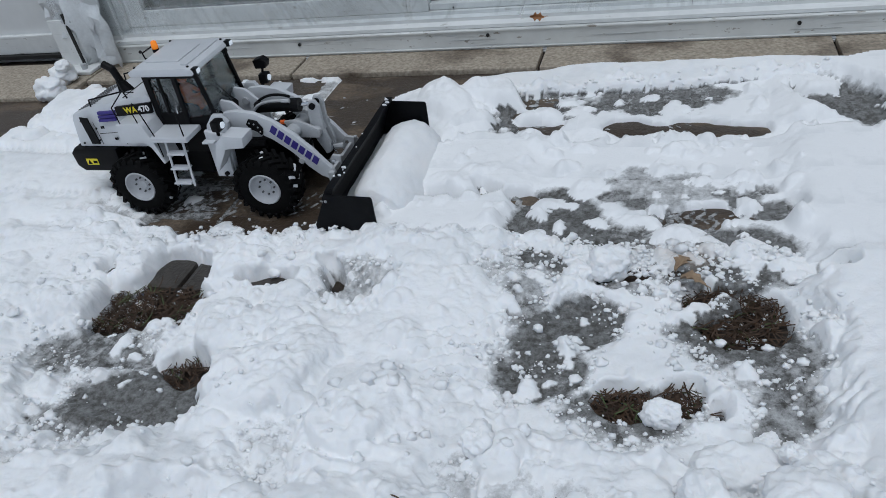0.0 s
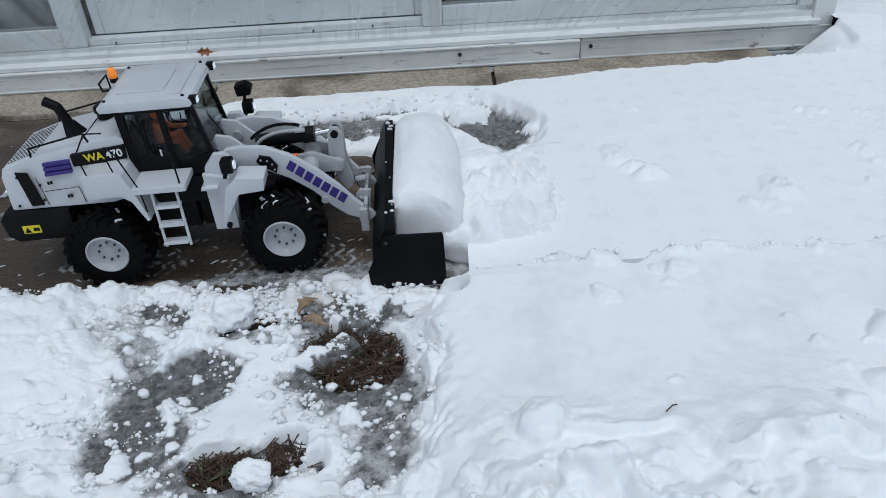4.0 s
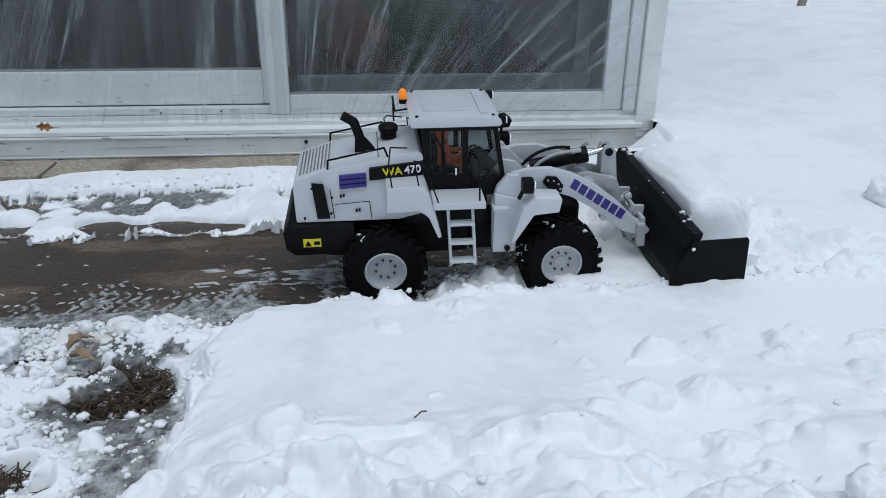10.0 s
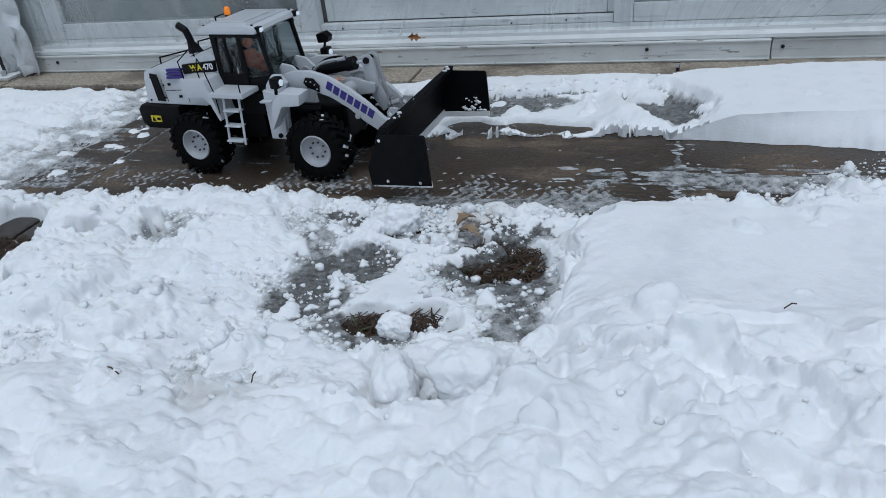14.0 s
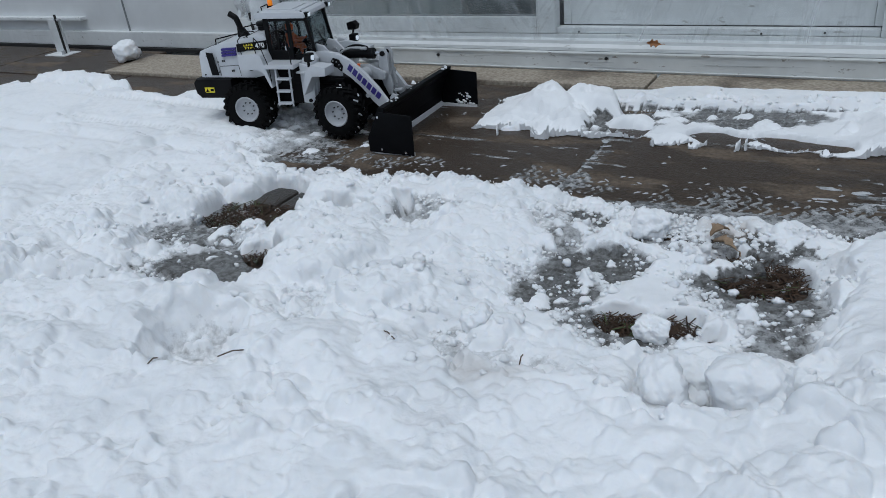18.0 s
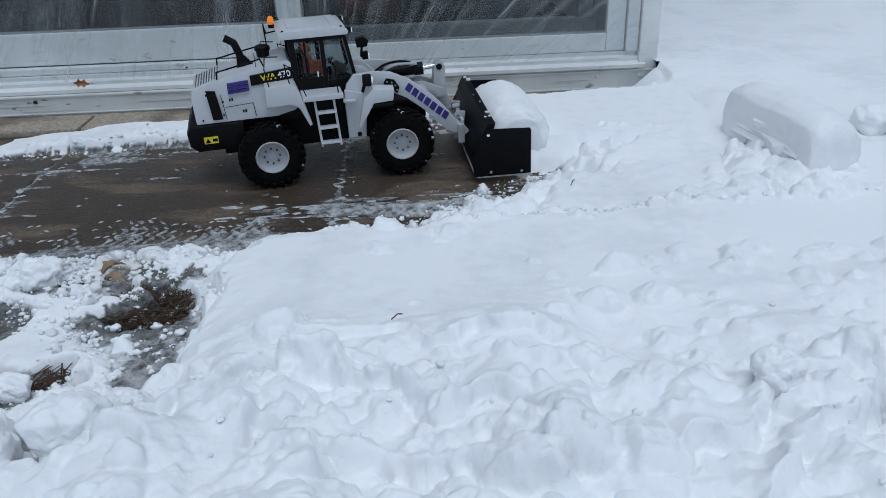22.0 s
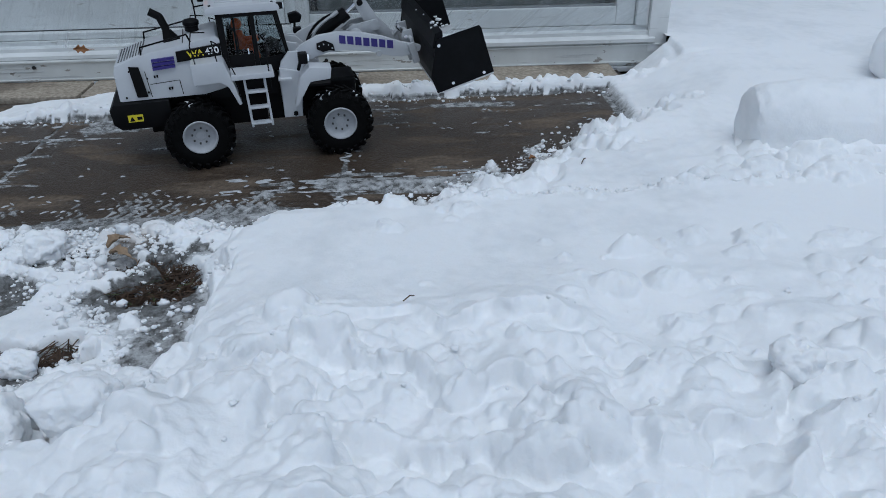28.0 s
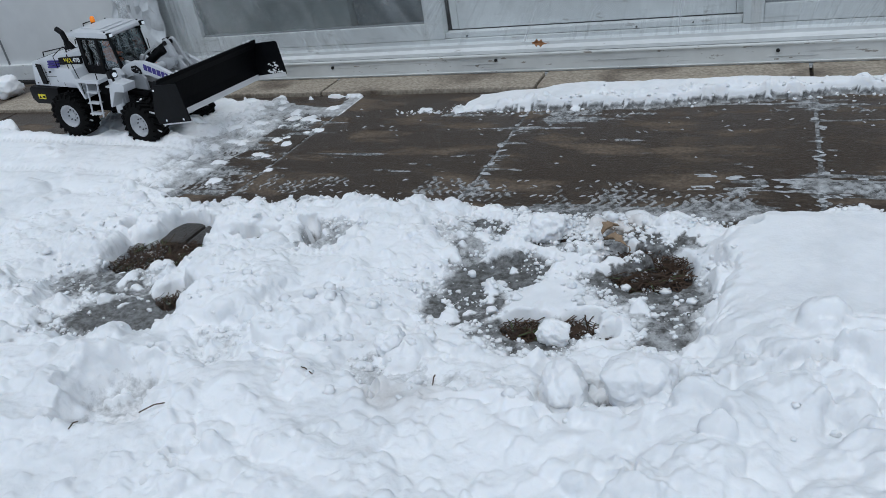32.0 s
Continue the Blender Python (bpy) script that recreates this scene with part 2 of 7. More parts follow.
def glow(name, col, strength, base=(0.8, 0.4, 0.05)):
    m = mat(name, base, 0.2)
    p = m.node_tree.nodes["Principled BSDF"]
    p.inputs["Emission Color"].default_value, p.inputs["Emission Strength"].default_value = (*col, 1), strength
    return m


SNOW = snow_material()
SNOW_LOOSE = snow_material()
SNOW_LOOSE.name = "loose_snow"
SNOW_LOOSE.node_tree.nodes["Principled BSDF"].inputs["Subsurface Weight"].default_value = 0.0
CONC = concrete_material("walk_concrete", (0.150, 0.116, 0.084), (0.060, 0.044, 0.031), 0.57, 2.6)
SLAB = concrete_material("slab_concrete", (0.40, 0.35, 0.28), (0.17, 0.135, 0.10), 0.41)
PAVER = concrete_material("paver_concrete", (0.13, 0.115, 0.10), (0.05, 0.044, 0.038), 0.55)
EARTH = mat("wet_earth", (0.034, 0.022, 0.014), 0.7, vary=0.6, scale=30, bump=1.0, bscale=90)
GRASS = mat("dead_grass", (0.062, 0.032, 0.014), 0.7, vary=0.6, scale=60)
GRASSG = mat("green_grass", (0.07, 0.10, 0.03), 0.6, vary=0.4, scale=60)
ICE = mat("thin_ice", (0.58, 0.59, 0.60), 0.35, vary=0.45, scale=60, bump=0.6, bscale=200)
def worn(m, k=1.0):
    """Grime lines along the boards and flakes where the paint has gone."""
    nt = m.node_tree
    p = nt.nodes["Principled BSDF"]
    src = p.inputs["Base Color"].links[0].from_socket
    tc = nt.nodes.new("ShaderNodeTexCoord")
    for scale, ns, lo, hi, col, amt in (((3, 40, 60), 2.0, 0.60, 0.70, (0.22, 0.22, 0.20), 0.45 * k), ((14, 40, 40), 2.0, 0.645, 0.665, (0.20, 0.17, 0.13), 0.75 * k)):
        mp, n, r, mx = (nt.nodes.new(i) for i in ("ShaderNodeMapping", "ShaderNodeTexNoise", "ShaderNodeMapRange", "ShaderNodeMix"))
        mp.inputs["Scale"].default_value = scale
        n.inputs["Scale"].default_value, n.inputs["Detail"].default_value, n.inputs["Roughness"].default_value = ns, 6, 0.6
        r.inputs["From Min"].default_value, r.inputs["From Max"].default_value = lo, hi
        r.inputs["To Max"].default_value = amt
        mx.data_type = "RGBA"
        nt.links.new(tc.outputs["Object"], mp.inputs["Vector"])
        nt.links.new(mp.outputs[0], n.inputs["Vector"])
        nt.links.new(n.outputs["Fac"], r.inputs["Value"])
        nt.links.new(r.outputs["Result"], mx.inputs["Factor"])
        nt.links.new(src, mx.inputs["A"])
        mx.inputs["B"].default_value = (*col, 1)
        src = mx.outputs["Result"]
    nt.links.new(src, p.inputs["Base Color"])


def icy_streaks(m):
    """Thin slush smeared along the walk by tyres."""
    nt = m.node_tree
    p = nt.nodes["Principled BSDF"]
    src = p.inputs["Base Color"].links[0].from_socket
    tc, mp, n, r, mx = (nt.nodes.new(i) for i in ("ShaderNodeTexCoord", "ShaderNodeMapping", "ShaderNodeTexNoise", "ShaderNodeMapRange", "ShaderNodeMix"))
    mp.inputs["Scale"].default_value = (26, 110, 1)
    n.inputs["Scale"].default_value, n.inputs["Detail"].default_value, n.inputs["Roughness"].default_value = 1.0, 7, 0.75
    r.inputs["From Min"].default_value, r.inputs["From Max"].default_value, r.inputs["To Max"].default_value = 0.57, 0.76, 0.40
    mx.data_type = "RGBA"
    mx.inputs["B"].default_value = (0.34, 0.35, 0.36, 1)
    nt.links.new(tc.outputs["Object"], mp.inputs["Vector"])
    nt.links.new(mp.outputs[0], n.inputs["Vector"])
    nt.links.new(n.outputs["Fac"], r.inputs["Value"])
    nt.links.new(r.outputs["Result"], mx.inputs["Factor"])
    nt.links.new(src, mx.inputs["A"])
    nt.links.new(mx.outputs["Result"], p.inputs["Base Color"])


icy_streaks(CONC)
TRIM = mat("white_trim_paint", (0.79, 0.80, 0.79), 0.5, vary=0.16, scale=6, bump=0.12, bscale=30)
BOARD = mat("weathered_white_board", (0.75, 0.765, 0.75), 0.6, vary=0.35, scale=4, bump=0.3, bscale=40, col2=(0.60, 0.61, 0.59))
PANEL = mat("white_wall_panel", (0.74, 0.75, 0.75), 0.55, vary=0.1, scale=3, bump=0.1, bscale=12)
ALU = mat("flashing_metal", (0.62, 0.63, 0.64), 0.4, 0.6, vary=0.25, scale=12)
DARKGAP = mat("dark_gap", (0.02, 0.019, 0.018), 0.9)
GLASS = glass_material("window_glass", (0.66, 0.69, 0.69), 0.0, 0.02)
FILM = film_material()
# near-black on every room surface, so the unlit interior's shade is in the colour
ROOM_DIM = mat("room_dimness", (0.028, 0.028, 0.03), 0.8, vary=0.5, scale=3)
CURTAIN = mat("grey_curtain", (0.05, 0.053, 0.056), 0.85, vary=0.4, scale=5)
CLOTH = mat("blue_cloth", (0.05, 0.10, 0.2), 0.85, vary=0.4, scale=9)
CLOTHR = mat("rust_cloth", (0.22, 0.07, 0.04), 0.85, vary=0.4, scale=9)
CLOTHG = mat("green_cloth", (0.05, 0.12, 0.07), 0.85, vary=0.4, scale=9)
worn(TRIM, 0.6)
worn(BOARD, 1.0)
SKIRT = mat("grey_inner_sill", (0.26, 0.27, 0.28), 0.6, vary=0.2, scale=6)
INNER = mat("pale_inner_sill", (0.45, 0.46, 0.47), 0.6, vary=0.15, scale=6)
BODY = mat("white_model_paint", (0.60, 0.615, 0.64), 0.35, vary=0.05, scale=30, coat=0.25)
STEEL = mat("grey_white_casting", (0.48, 0.49, 0.505), 0.42, 0.1, vary=0.15, scale=60)
BLACK = mat("black_paint", (0.005, 0.005, 0.006), 0.45, vary=0.3, scale=40, bump=0.05, bscale=200, spec=0.14)
BLADE = mat("black_blade_plastic", (0.0055, 0.006, 0.0075), 0.5, vary=0.45, scale=18, bump=0.12, bscale=120, spec=0.11)
RUBBER = mat("tyre_rubber", (0.006, 0.006, 0.0062), 0.75, vary=0.4, scale=60, bump=0.2, bscale=300, spec=0.09)
RIM = mat("white_rim", (0.49, 0.50, 0.52), 0.4, vary=0.12, scale=80)
CHROME = mat("chrome", (0.75, 0.76, 0.78), 0.15, 1.0)
NUT = mat("dull_steel_nut", (0.10, 0.10, 0.105), 0.4, 0.6)
HOSE = mat("grey_hose", (0.42, 0.43, 0.44), 0.45, vary=0.2, scale=80)
VIOLET = mat("violet_decal", (0.035, 0.022, 0.20), 0.45)
YELLOW = mat("yellow_decal", (0.78, 0.66, 0.02), 0.45)
WHITEINK = mat("white_decal", (0.8, 0.8, 0.8), 0.45)
ORANGE = mat("orange_vest", (0.85, 0.15, 0.03), 0.6)
BEACON = glow("amber_beacon", (1.0, 0.25, 0.01), 0.5, (0.8, 0.22, 0.01))
LAMP = glow("lit_lens", (0.9, 0.95, 1.0), 0.7, (0.45, 0.46, 0.48))
CABGLASS = glass_material("cab_glass", (0.76, 0.79, 0.80), 0.0, 0.03)
LEAF = mat("dry_oak_leaf", (0.42, 0.19, 0.07), 0.7, vary=0.5, scale=50)
LEAFT = mat("tan_leaf", (0.38, 0.27, 0.17), 0.7, vary=0.4, scale=50)
WOOD = mat("weathered_post_wood", (0.30, 0.25, 0.21), 0.8, vary=0.4, scale=15, bump=0.4, bscale=60)
TWIG = mat("twig_bark", (0.09, 0.06, 0.04), 0.8)
WIRE = mat("fence_wire", (0.05, 0.05, 0.05), 0.6, 0.5)
WALLOUT = mat("white_siding", (0.68, 0.69, 0.70), 0.6, vary=0.12, scale=3)


# ---- building blocks ----
def part(name, bm, material, parent=None, label="", smooth=False, auto=None):
    """One mesh object out of a bmesh, under parent."""
    me = bpy.data.meshes.new(name)
    bmesh.ops.recalc_face_normals(bm, faces=bm.faces)
    bm.to_mesh(me)
    bm.free()
    me.materials.append(material)
    if smooth:
        me.shade_smooth()
        if auto:
            me.set_sharp_from_angle(angle=radians(auto))
    ob = new(name, me)
    if parent is not None:
        ob.parent = parent
    if label:
        tagged(ob, label)
    return ob


def empty(name, m=None, parent=None):
    ob = new(name)
    ob.empty_display_size = 0.02
    if m is not None:
        ob.matrix_basis = m
    if parent is not None:
        ob.parent = parent
    return ob


def bevelled(bm, w, seg=2):
    if w:
        bmesh.ops.bevel(bm, geom=bm.edges[:], offset=w, segments=seg, affect="EDGES", profile=0.7, clamp_overlap=True)
    return bm


def box(c, s, bev=0.0, bm=None, m=None):
    """A box of size s about c, its edges rounded by bev."""
    t = bmesh.new()
    bmesh.ops.create_cube(t, size=1.0, matrix=Matrix.Translation(c) @ (m or Matrix()) @ Matrix.Diagonal((*s, 1)))
    bevelled(t, bev)
    return joined(bm, t)


def joined(bm, t):
    if bm is None:
        return t
    me = bpy.data.meshes.new("tmp")
    t.to_mesh(me)
    t.free()
    bm.from_mesh(me)
    bpy.data.meshes.remove(me)
    return bm


def prism(prof, y0, y1, bev=0.0, bm=None, taper=None):
    """A side outline in x and z, drawn across from y0 to y1. taper: (z0, k) narrows what lies above z0."""
    t = bmesh.new()
    a = [t.verts.new((x, y0, z)) for x, z in prof]
    b = [t.verts.new((x, y1, z)) for x, z in prof]
    n = len(prof)
    t.faces.new(a)
    t.faces.new(b[::-1])
    for i in range(n):
        t.faces.new((a[i], a[(i + 1) % n], b[(i + 1) % n], b[i]))
    bmesh.ops.recalc_face_normals(t, faces=t.faces)
    if taper:
        for v in t.verts:
            if v.co.z > taper[0]:
                v.co.y *= taper[1]
    bevelled(t, bev)
    return joined(bm, t)


def rod(p0, p1, r, r1=None, seg=12, bm=None, bev=0.0):
    """A round bar from p0 to p1."""
    t = bmesh.new()
    p0, p1 = Vector(p0), Vector(p1)
    d = p1 - p0
    m = Matrix.Translation((p0 + p1) / 2) @ d.to_track_quat("Z", "Y").to_matrix().to_4x4()
    bmesh.ops.create_cone(t, cap_ends=True, segments=seg, radius1=r, radius2=r if r1 is None else r1, depth=d.length, matrix=m)
    if bev:
        bmesh.ops.bevel(t, geom=[e for e in t.edges if e.calc_face_angle(0) > 1.0], offset=bev, segments=2, affect="EDGES")
    return joined(bm, t)


def tube(points, r, seg=8, bm=None):
    """A bent tube through points, with round joints."""
    for i in range(len(points) - 1):
        bm = rod(points[i], points[i + 1], r, None, seg, bm)
    for p in points[1:-1]:
        t = bmesh.new()
        bmesh.ops.create_uvsphere(t, u_segments=seg, v_segments=5, radius=r, matrix=Matrix.Translation(p))
        bm = joined(bm, t)
    return bm


def arc(p0, p1, p2, n=8):
    """Points on a smooth bend from p0 by p1 to p2."""
    p0, p1, p2 = Vector(p0), Vector(p1), Vector(p2)
    return [(1 - k) ** 2 * p0 + 2 * k * (1 - k) * p1 + k * k * p2 for k in [i / n for i in range(n + 1)]]


def lathe(prof, seg=32, bm=None, axis="y", caps=True):
    """A turned body: profile of (radius, along) about the axis."""
    t = bmesh.new()
    rings = []
    for r, h in prof:
        ring = []
        for i in range(seg):
            a = 2 * math.pi * i / seg
            c, s = r * math.cos(a), r * math.sin(a)
            ring.append(t.verts.new((c, h, s) if axis == "y" else (c, s, h)))
        rings.append(ring)
    for a, b in zip(rings, rings[1:]):
        for i in range(seg):
            t.faces.new((a[i], a[(i + 1) % seg], b[(i + 1) % seg], b[i]))
    if caps:
        t.faces.new(rings[0][::-1])
        t.faces.new(rings[-1])
    return joined(bm, t)


def lettering(text, size, material, name, m, parent, shear=0.0, depth=0.0006):
    """Raised writing as a mesh."""
    cu = bpy.data.curves.new("writing", "FONT")
    cu.body, cu.size, cu.extrude, cu.shear, cu.offset = text, size, depth, shear, size * 0.02
    cu.align_x, cu.align_y = "CENTER", "CENTER"
    tmp = new("tmp_writing", cu)
    bpy.context.view_layer.update()
    me = bpy.data.meshes.new_from_object(tmp)
    bpy.data.objects.remove(tmp)
    bpy.data.curves.remove(cu)
    me.materials.clear()
    me.materials.append(material)
    ob = new(name, me)
    ob.parent, ob.matrix_basis = parent, m
    return ob


# ---- the house front ----
WALL_Y = 1.70
RIGHT, LEFT = 1.045, -1.46


def wall_piece(name, x0, x1, y0, y1, z0, z1, material, label, bev=0.0):
    ob = part(name, box(((x0 + x1) / 2, (y0 + y1) / 2, (z0 + z1) / 2), (x1 - x0, y1 - y0, z1 - z0), bev), material)
    return tagged(ob, label, "wall", kind="structure")


# side wall that runs back from the corner, wall to the far side of the door, parts above the door
wall_piece("wall_east", RIGHT - 0.10, RIGHT - 0.004, WALL_Y + 0.10, 6.0, -0.05, 2.9, WALLOUT, "white sided house wall that runs back from the corner")
wall_piece("wall_above_door", LEFT, RIGHT - 0.004, WALL_Y + 0.012, WALL_Y + 0.12, 2.12, 2.9, WALLOUT, "white house wall above the glass door")
# room shell behind the glass, its dimness painted into the surfaces
wall_piece("wall_back", LEFT - 3.6, RIGHT, 5.0, 5.1, -0.05, 2.9, ROOM_DIM, "back wall of the room behind the glass, its dimness painted near-black")
wall_piece("wall_far_west", LEFT - 3.7, LEFT - 3.6, WALL_Y, 5.1, -0.05, 2.9, ROOM_DIM, "side wall of the room, its dimness painted near-black")
room_floor = part("floor", box((-1.5, 3.4, 0.03), (5.0, 3.2, 0.1)), ROOM_DIM)
tagged(room_floor, "floor of the room behind the glass, its dimness painted near-black", "floor", kind="structure")
ceil = part("ceiling", box((-1.9, 3.4, 2.72), (6.0, 3.4, 0.06)), ROOM_DIM)
tagged(ceil, "plain ceiling of the room, its dimness painted near-black", "ceiling", kind="structure")
roof = part("roof", box((-1.7, 3.76, 2.95), (6.6, 4.1, 0.1)), WALLOUT)
tagged(roof, "plain flat roof over the house", "roof", kind="structure")


def west_wall():
    """White panel wall beside the door, with a base trim and a downpipe bracket."""
    w = part("wall_west", box(((LEFT - 0.1 - 5.1) / 2, WALL_Y + 0.11, 1.44), (5.0 - 0.1, 0.06, 2.92)), PANEL)
    tagged(w, "smooth white panel wall beside the glass door", "wall", kind="structure")
    part("panel_joint", box((-2.31, WALL_Y + 0.077, 1.44), (0.0016, 0.008, 2.8)), SKIRT, w)
    part("base_trim", box((-3.3, WALL_Y + 0.072, 0.040), (3.6, 0.018, 0.055), 0.004), TRIM, w)
    part("ledge_trim", box((-3.75, WALL_Y + 0.066, 0.115), (2.4, 0.030, 0.014), 0.004), TRIM, w)
    part("base_gap", box((-3.3, WALL_Y + 0.066, 0.006), (3.6, 0.03, 0.011)), DARKGAP, w)
    return w


west_wall()


def glass_door():
    """A three-panel sliding glass door: sill, jambs, stiles, rails, panes."""
    d = empty("door_1", pose(0, WALL_Y, 0))
    tagged(d, "white three-panel sliding glass door, closed, under plastic film", "door", kind="structure")
    P = lambda n, x0, x1, y0, y1, z0, z1, mt=TRIM, bev=0.003: part(n, box(((x0 + x1) / 2, (y0 + y1) / 2, (z0 + z1) / 2), (x1 - x0, y1 - y0, z1 - z0), bev), mt, d)
    top = 2.06
    # sill: stepped profile
    sill = prism([(-0.026, 0.060), (-0.026, 0.068), (-0.012, 0.074), (-0.012, 0.082), (0.0, 0.086), (0.0, 0.0945), (0.07, 0.0945), (0.07, 0.06)], 0, 1)
    for v in sill.verts:
        v.co = Vector((LEFT + v.co.y * (RIGHT - 0.03 - LEFT), v.co.x, v.co.z))
    part("sill", sill, TRIM, d)
    # jambs in two steps and head
    P("jamb", RIGHT - 0.045, RIGHT - 0.001, -0.020, 0.10, 0.035, top + 0.05)
    P("jamb", RIGHT - 0.075, RIGHT - 0.046, -0.008, 0.08, 0.095, top)
    P("jamb", LEFT - 0.03, LEFT + 0.03, -0.020, 0.10, 0.03, top + 0.05)
    P("jamb", LEFT + 0.031, LEFT + 0.055, -0.008, 0.08, 0.095, top)
    P("head", LEFT - 0.03, RIGHT - 0.001, -0.015, 0.10, top + 0.052, top + 0.12)

    def leaf_panel(x0, x1, z0, rail, y, stile=0.052):
        s = empty("sash", parent=d)
        Q = lambda n, a, b, c, e, mt=TRIM, dy=0.034: part(n, box(((a + b) / 2, y + dy / 2, (c + e) / 2), (b - a, dy, e - c), 0.003), mt, s)
        Q("stile", x0, x0 + stile, z0, top - 0.002)
        Q("stile", x1 - stile, x1, z0, top - 0.002)
        Q("bottom_rail", x0 + stile + 0.0005, x1 - stile - 0.0005, z0, z0 + rail)
        Q("top_rail", x0 + stile + 0.0005, x1 - stile - 0.0005, top - 0.06, top - 0.002)
        g = part("pane", box(((x0 + x1) / 2, y + 0.017, (z0 + rail + top - 0.06) / 2), (x1 - x0 - 2 * stile, 0.005, top - 0.06 - z0 - rail)), GLASS, s)
        g.visible_shadow = False
        # grey seal round the pane
        bm = box((x0 + stile + 0.002, y + 0.014, 1.1), (0.004, 0.012, 1.8))
        bm = box((x1 - stile - 0.002, y + 0.014, 1.1), (0.004, 0.012, 1.8), 0, bm)
        bm = box(((x0 + x1) / 2, y + 0.014, z0 + rail + 0.002), (x1 - x0 - 2 * stile, 0.012, 0.004), 0, bm)
        part("seal", bm, SKIRT, s)
        return s

    leaf_panel(LEFT + 0.056, -0.566, 0.0955, 0.042, 0.002)
    leaf_panel(-0.556, 0.172, 0.112, 0.074, 0.036, 0.02)
    leaf_panel(0.168, RIGHT - 0.077, 0.0955, 0.042, 0.002, 0.044)
    P("centre_sill", -0.565, 0.167, 0.010, 0.035, 0.0955, 0.1105)
    # low inner boards and upper dark head seen through the outer panes
    P("inner_sill", 0.22, RIGHT - 0.12, 0.115, 0.15, 0.03, 0.155, INNER)
    P("inner_sill", LEFT + 0.10, -0.62, 0.115, 0.15, 0.03, 0.255, INNER)
    P("inner_post", RIGHT - 0.165, RIGHT - 0.13, 0.115, 0.15, 0.156, top, INNER)
    return d


glass_door()


def kick_board():
    """Weathered boards under the sill, in two lengths, with screws and a strip of flashing."""
    k = empty("kick_board", pose(0, WALL_Y, 0))
    tagged(k, "weathered white boards under the door sill with dark screws", "trim", kind="structure")
    part("board", box(((LEFT + 0.505) / 2, -0.010, 0.034), (0.505 - LEFT, 0.040, 0.049), 0.004), BOARD, k)
    part("board", box(((0.508 + RIGHT - 0.002) / 2, -0.002, 0.0305), (RIGHT - 0.002 - 0.508, 0.032, 0.056), 0.004), BOARD, k)
    for x, y, z in ((-1.38, -0.031, 0.04), (-0.905, -0.031, 0.041), (-0.42, -0.031, 0.044), (0.245, -0.031, 0.041), (0.53, -0.019, 0.038)):
        part("screw", rod((x, y - 0.0025, z), (x, y + 0.006, z), 0.0042, None, 10), DARKGAP, k)
    for x, z in ((-0.505, 0.100), (-0.07, 0.1), (0.06, 0.103)):
        part("nail", rod((x, 0.006, z), (x, 0.012, z), 0.0022, None, 8), DARKGAP, k)
    part("bead", box(((LEFT + 0.505) / 2, -0.031, 0.0555), (0.505 - LEFT, 0.006, 0.004), 0.0012), BOARD, k)
    part("bead", box(((LEFT + 0.505) / 2, -0.0305, 0.0150), (0.505 - LEFT, 0.005, 0.0025), 0.0008), BOARD, k)
    part("bead", box(((0.508 + RIGHT) / 2, -0.019, 0.0530), (RIGHT - 0.512, 0.006, 0.004), 0.0012), BOARD, k)
    part("bead", box(((0.508 + RIGHT) / 2, -0.0188, 0.0120), (RIGHT - 0.512, 0.005, 0.003), 0.0008), BOARD, k)
    # cracks where the paint has lifted
    rng = random.Random(17)
    for _ in range(12):
        x = rng.uniform(LEFT + 0.1, RIGHT - 0.15)
        l = rng.uniform(0.02, 0.14)
        yy = -0.0305 if x + l < 0.50 else -0.0184
        if x < 0.505 < x + l:
            continue
        z = rng.choice((0.024, 0.036, 0.047)) + rng.uniform(-0.004, 0.004)
        part("paint_crack", box((x + l / 2, yy, z), (l, 0.0012, rng.uniform(0.0004, 0.0009))), ALU, k)
    bm = box((-0.48, -0.034, 0.0045), (1.95, 0.010, 0.009), 0.002)
    part("flashing", bm, ALU, k)
    part("flashing", box((0.76, -0.026, -0.002), (0.53, 0.010, 0.012), 0.002), ALU, k)
    # open weave of the flashing's lower lip
    bm = None
    for i in range(150):
        x = -1.44 + i * 0.0128
        bm = box((x, -0.0402, 0.0035), (0.0052, 0.003, 0.004), 0, bm)
    part("weave", bm, TRIM, k)
    return k


kick_board()


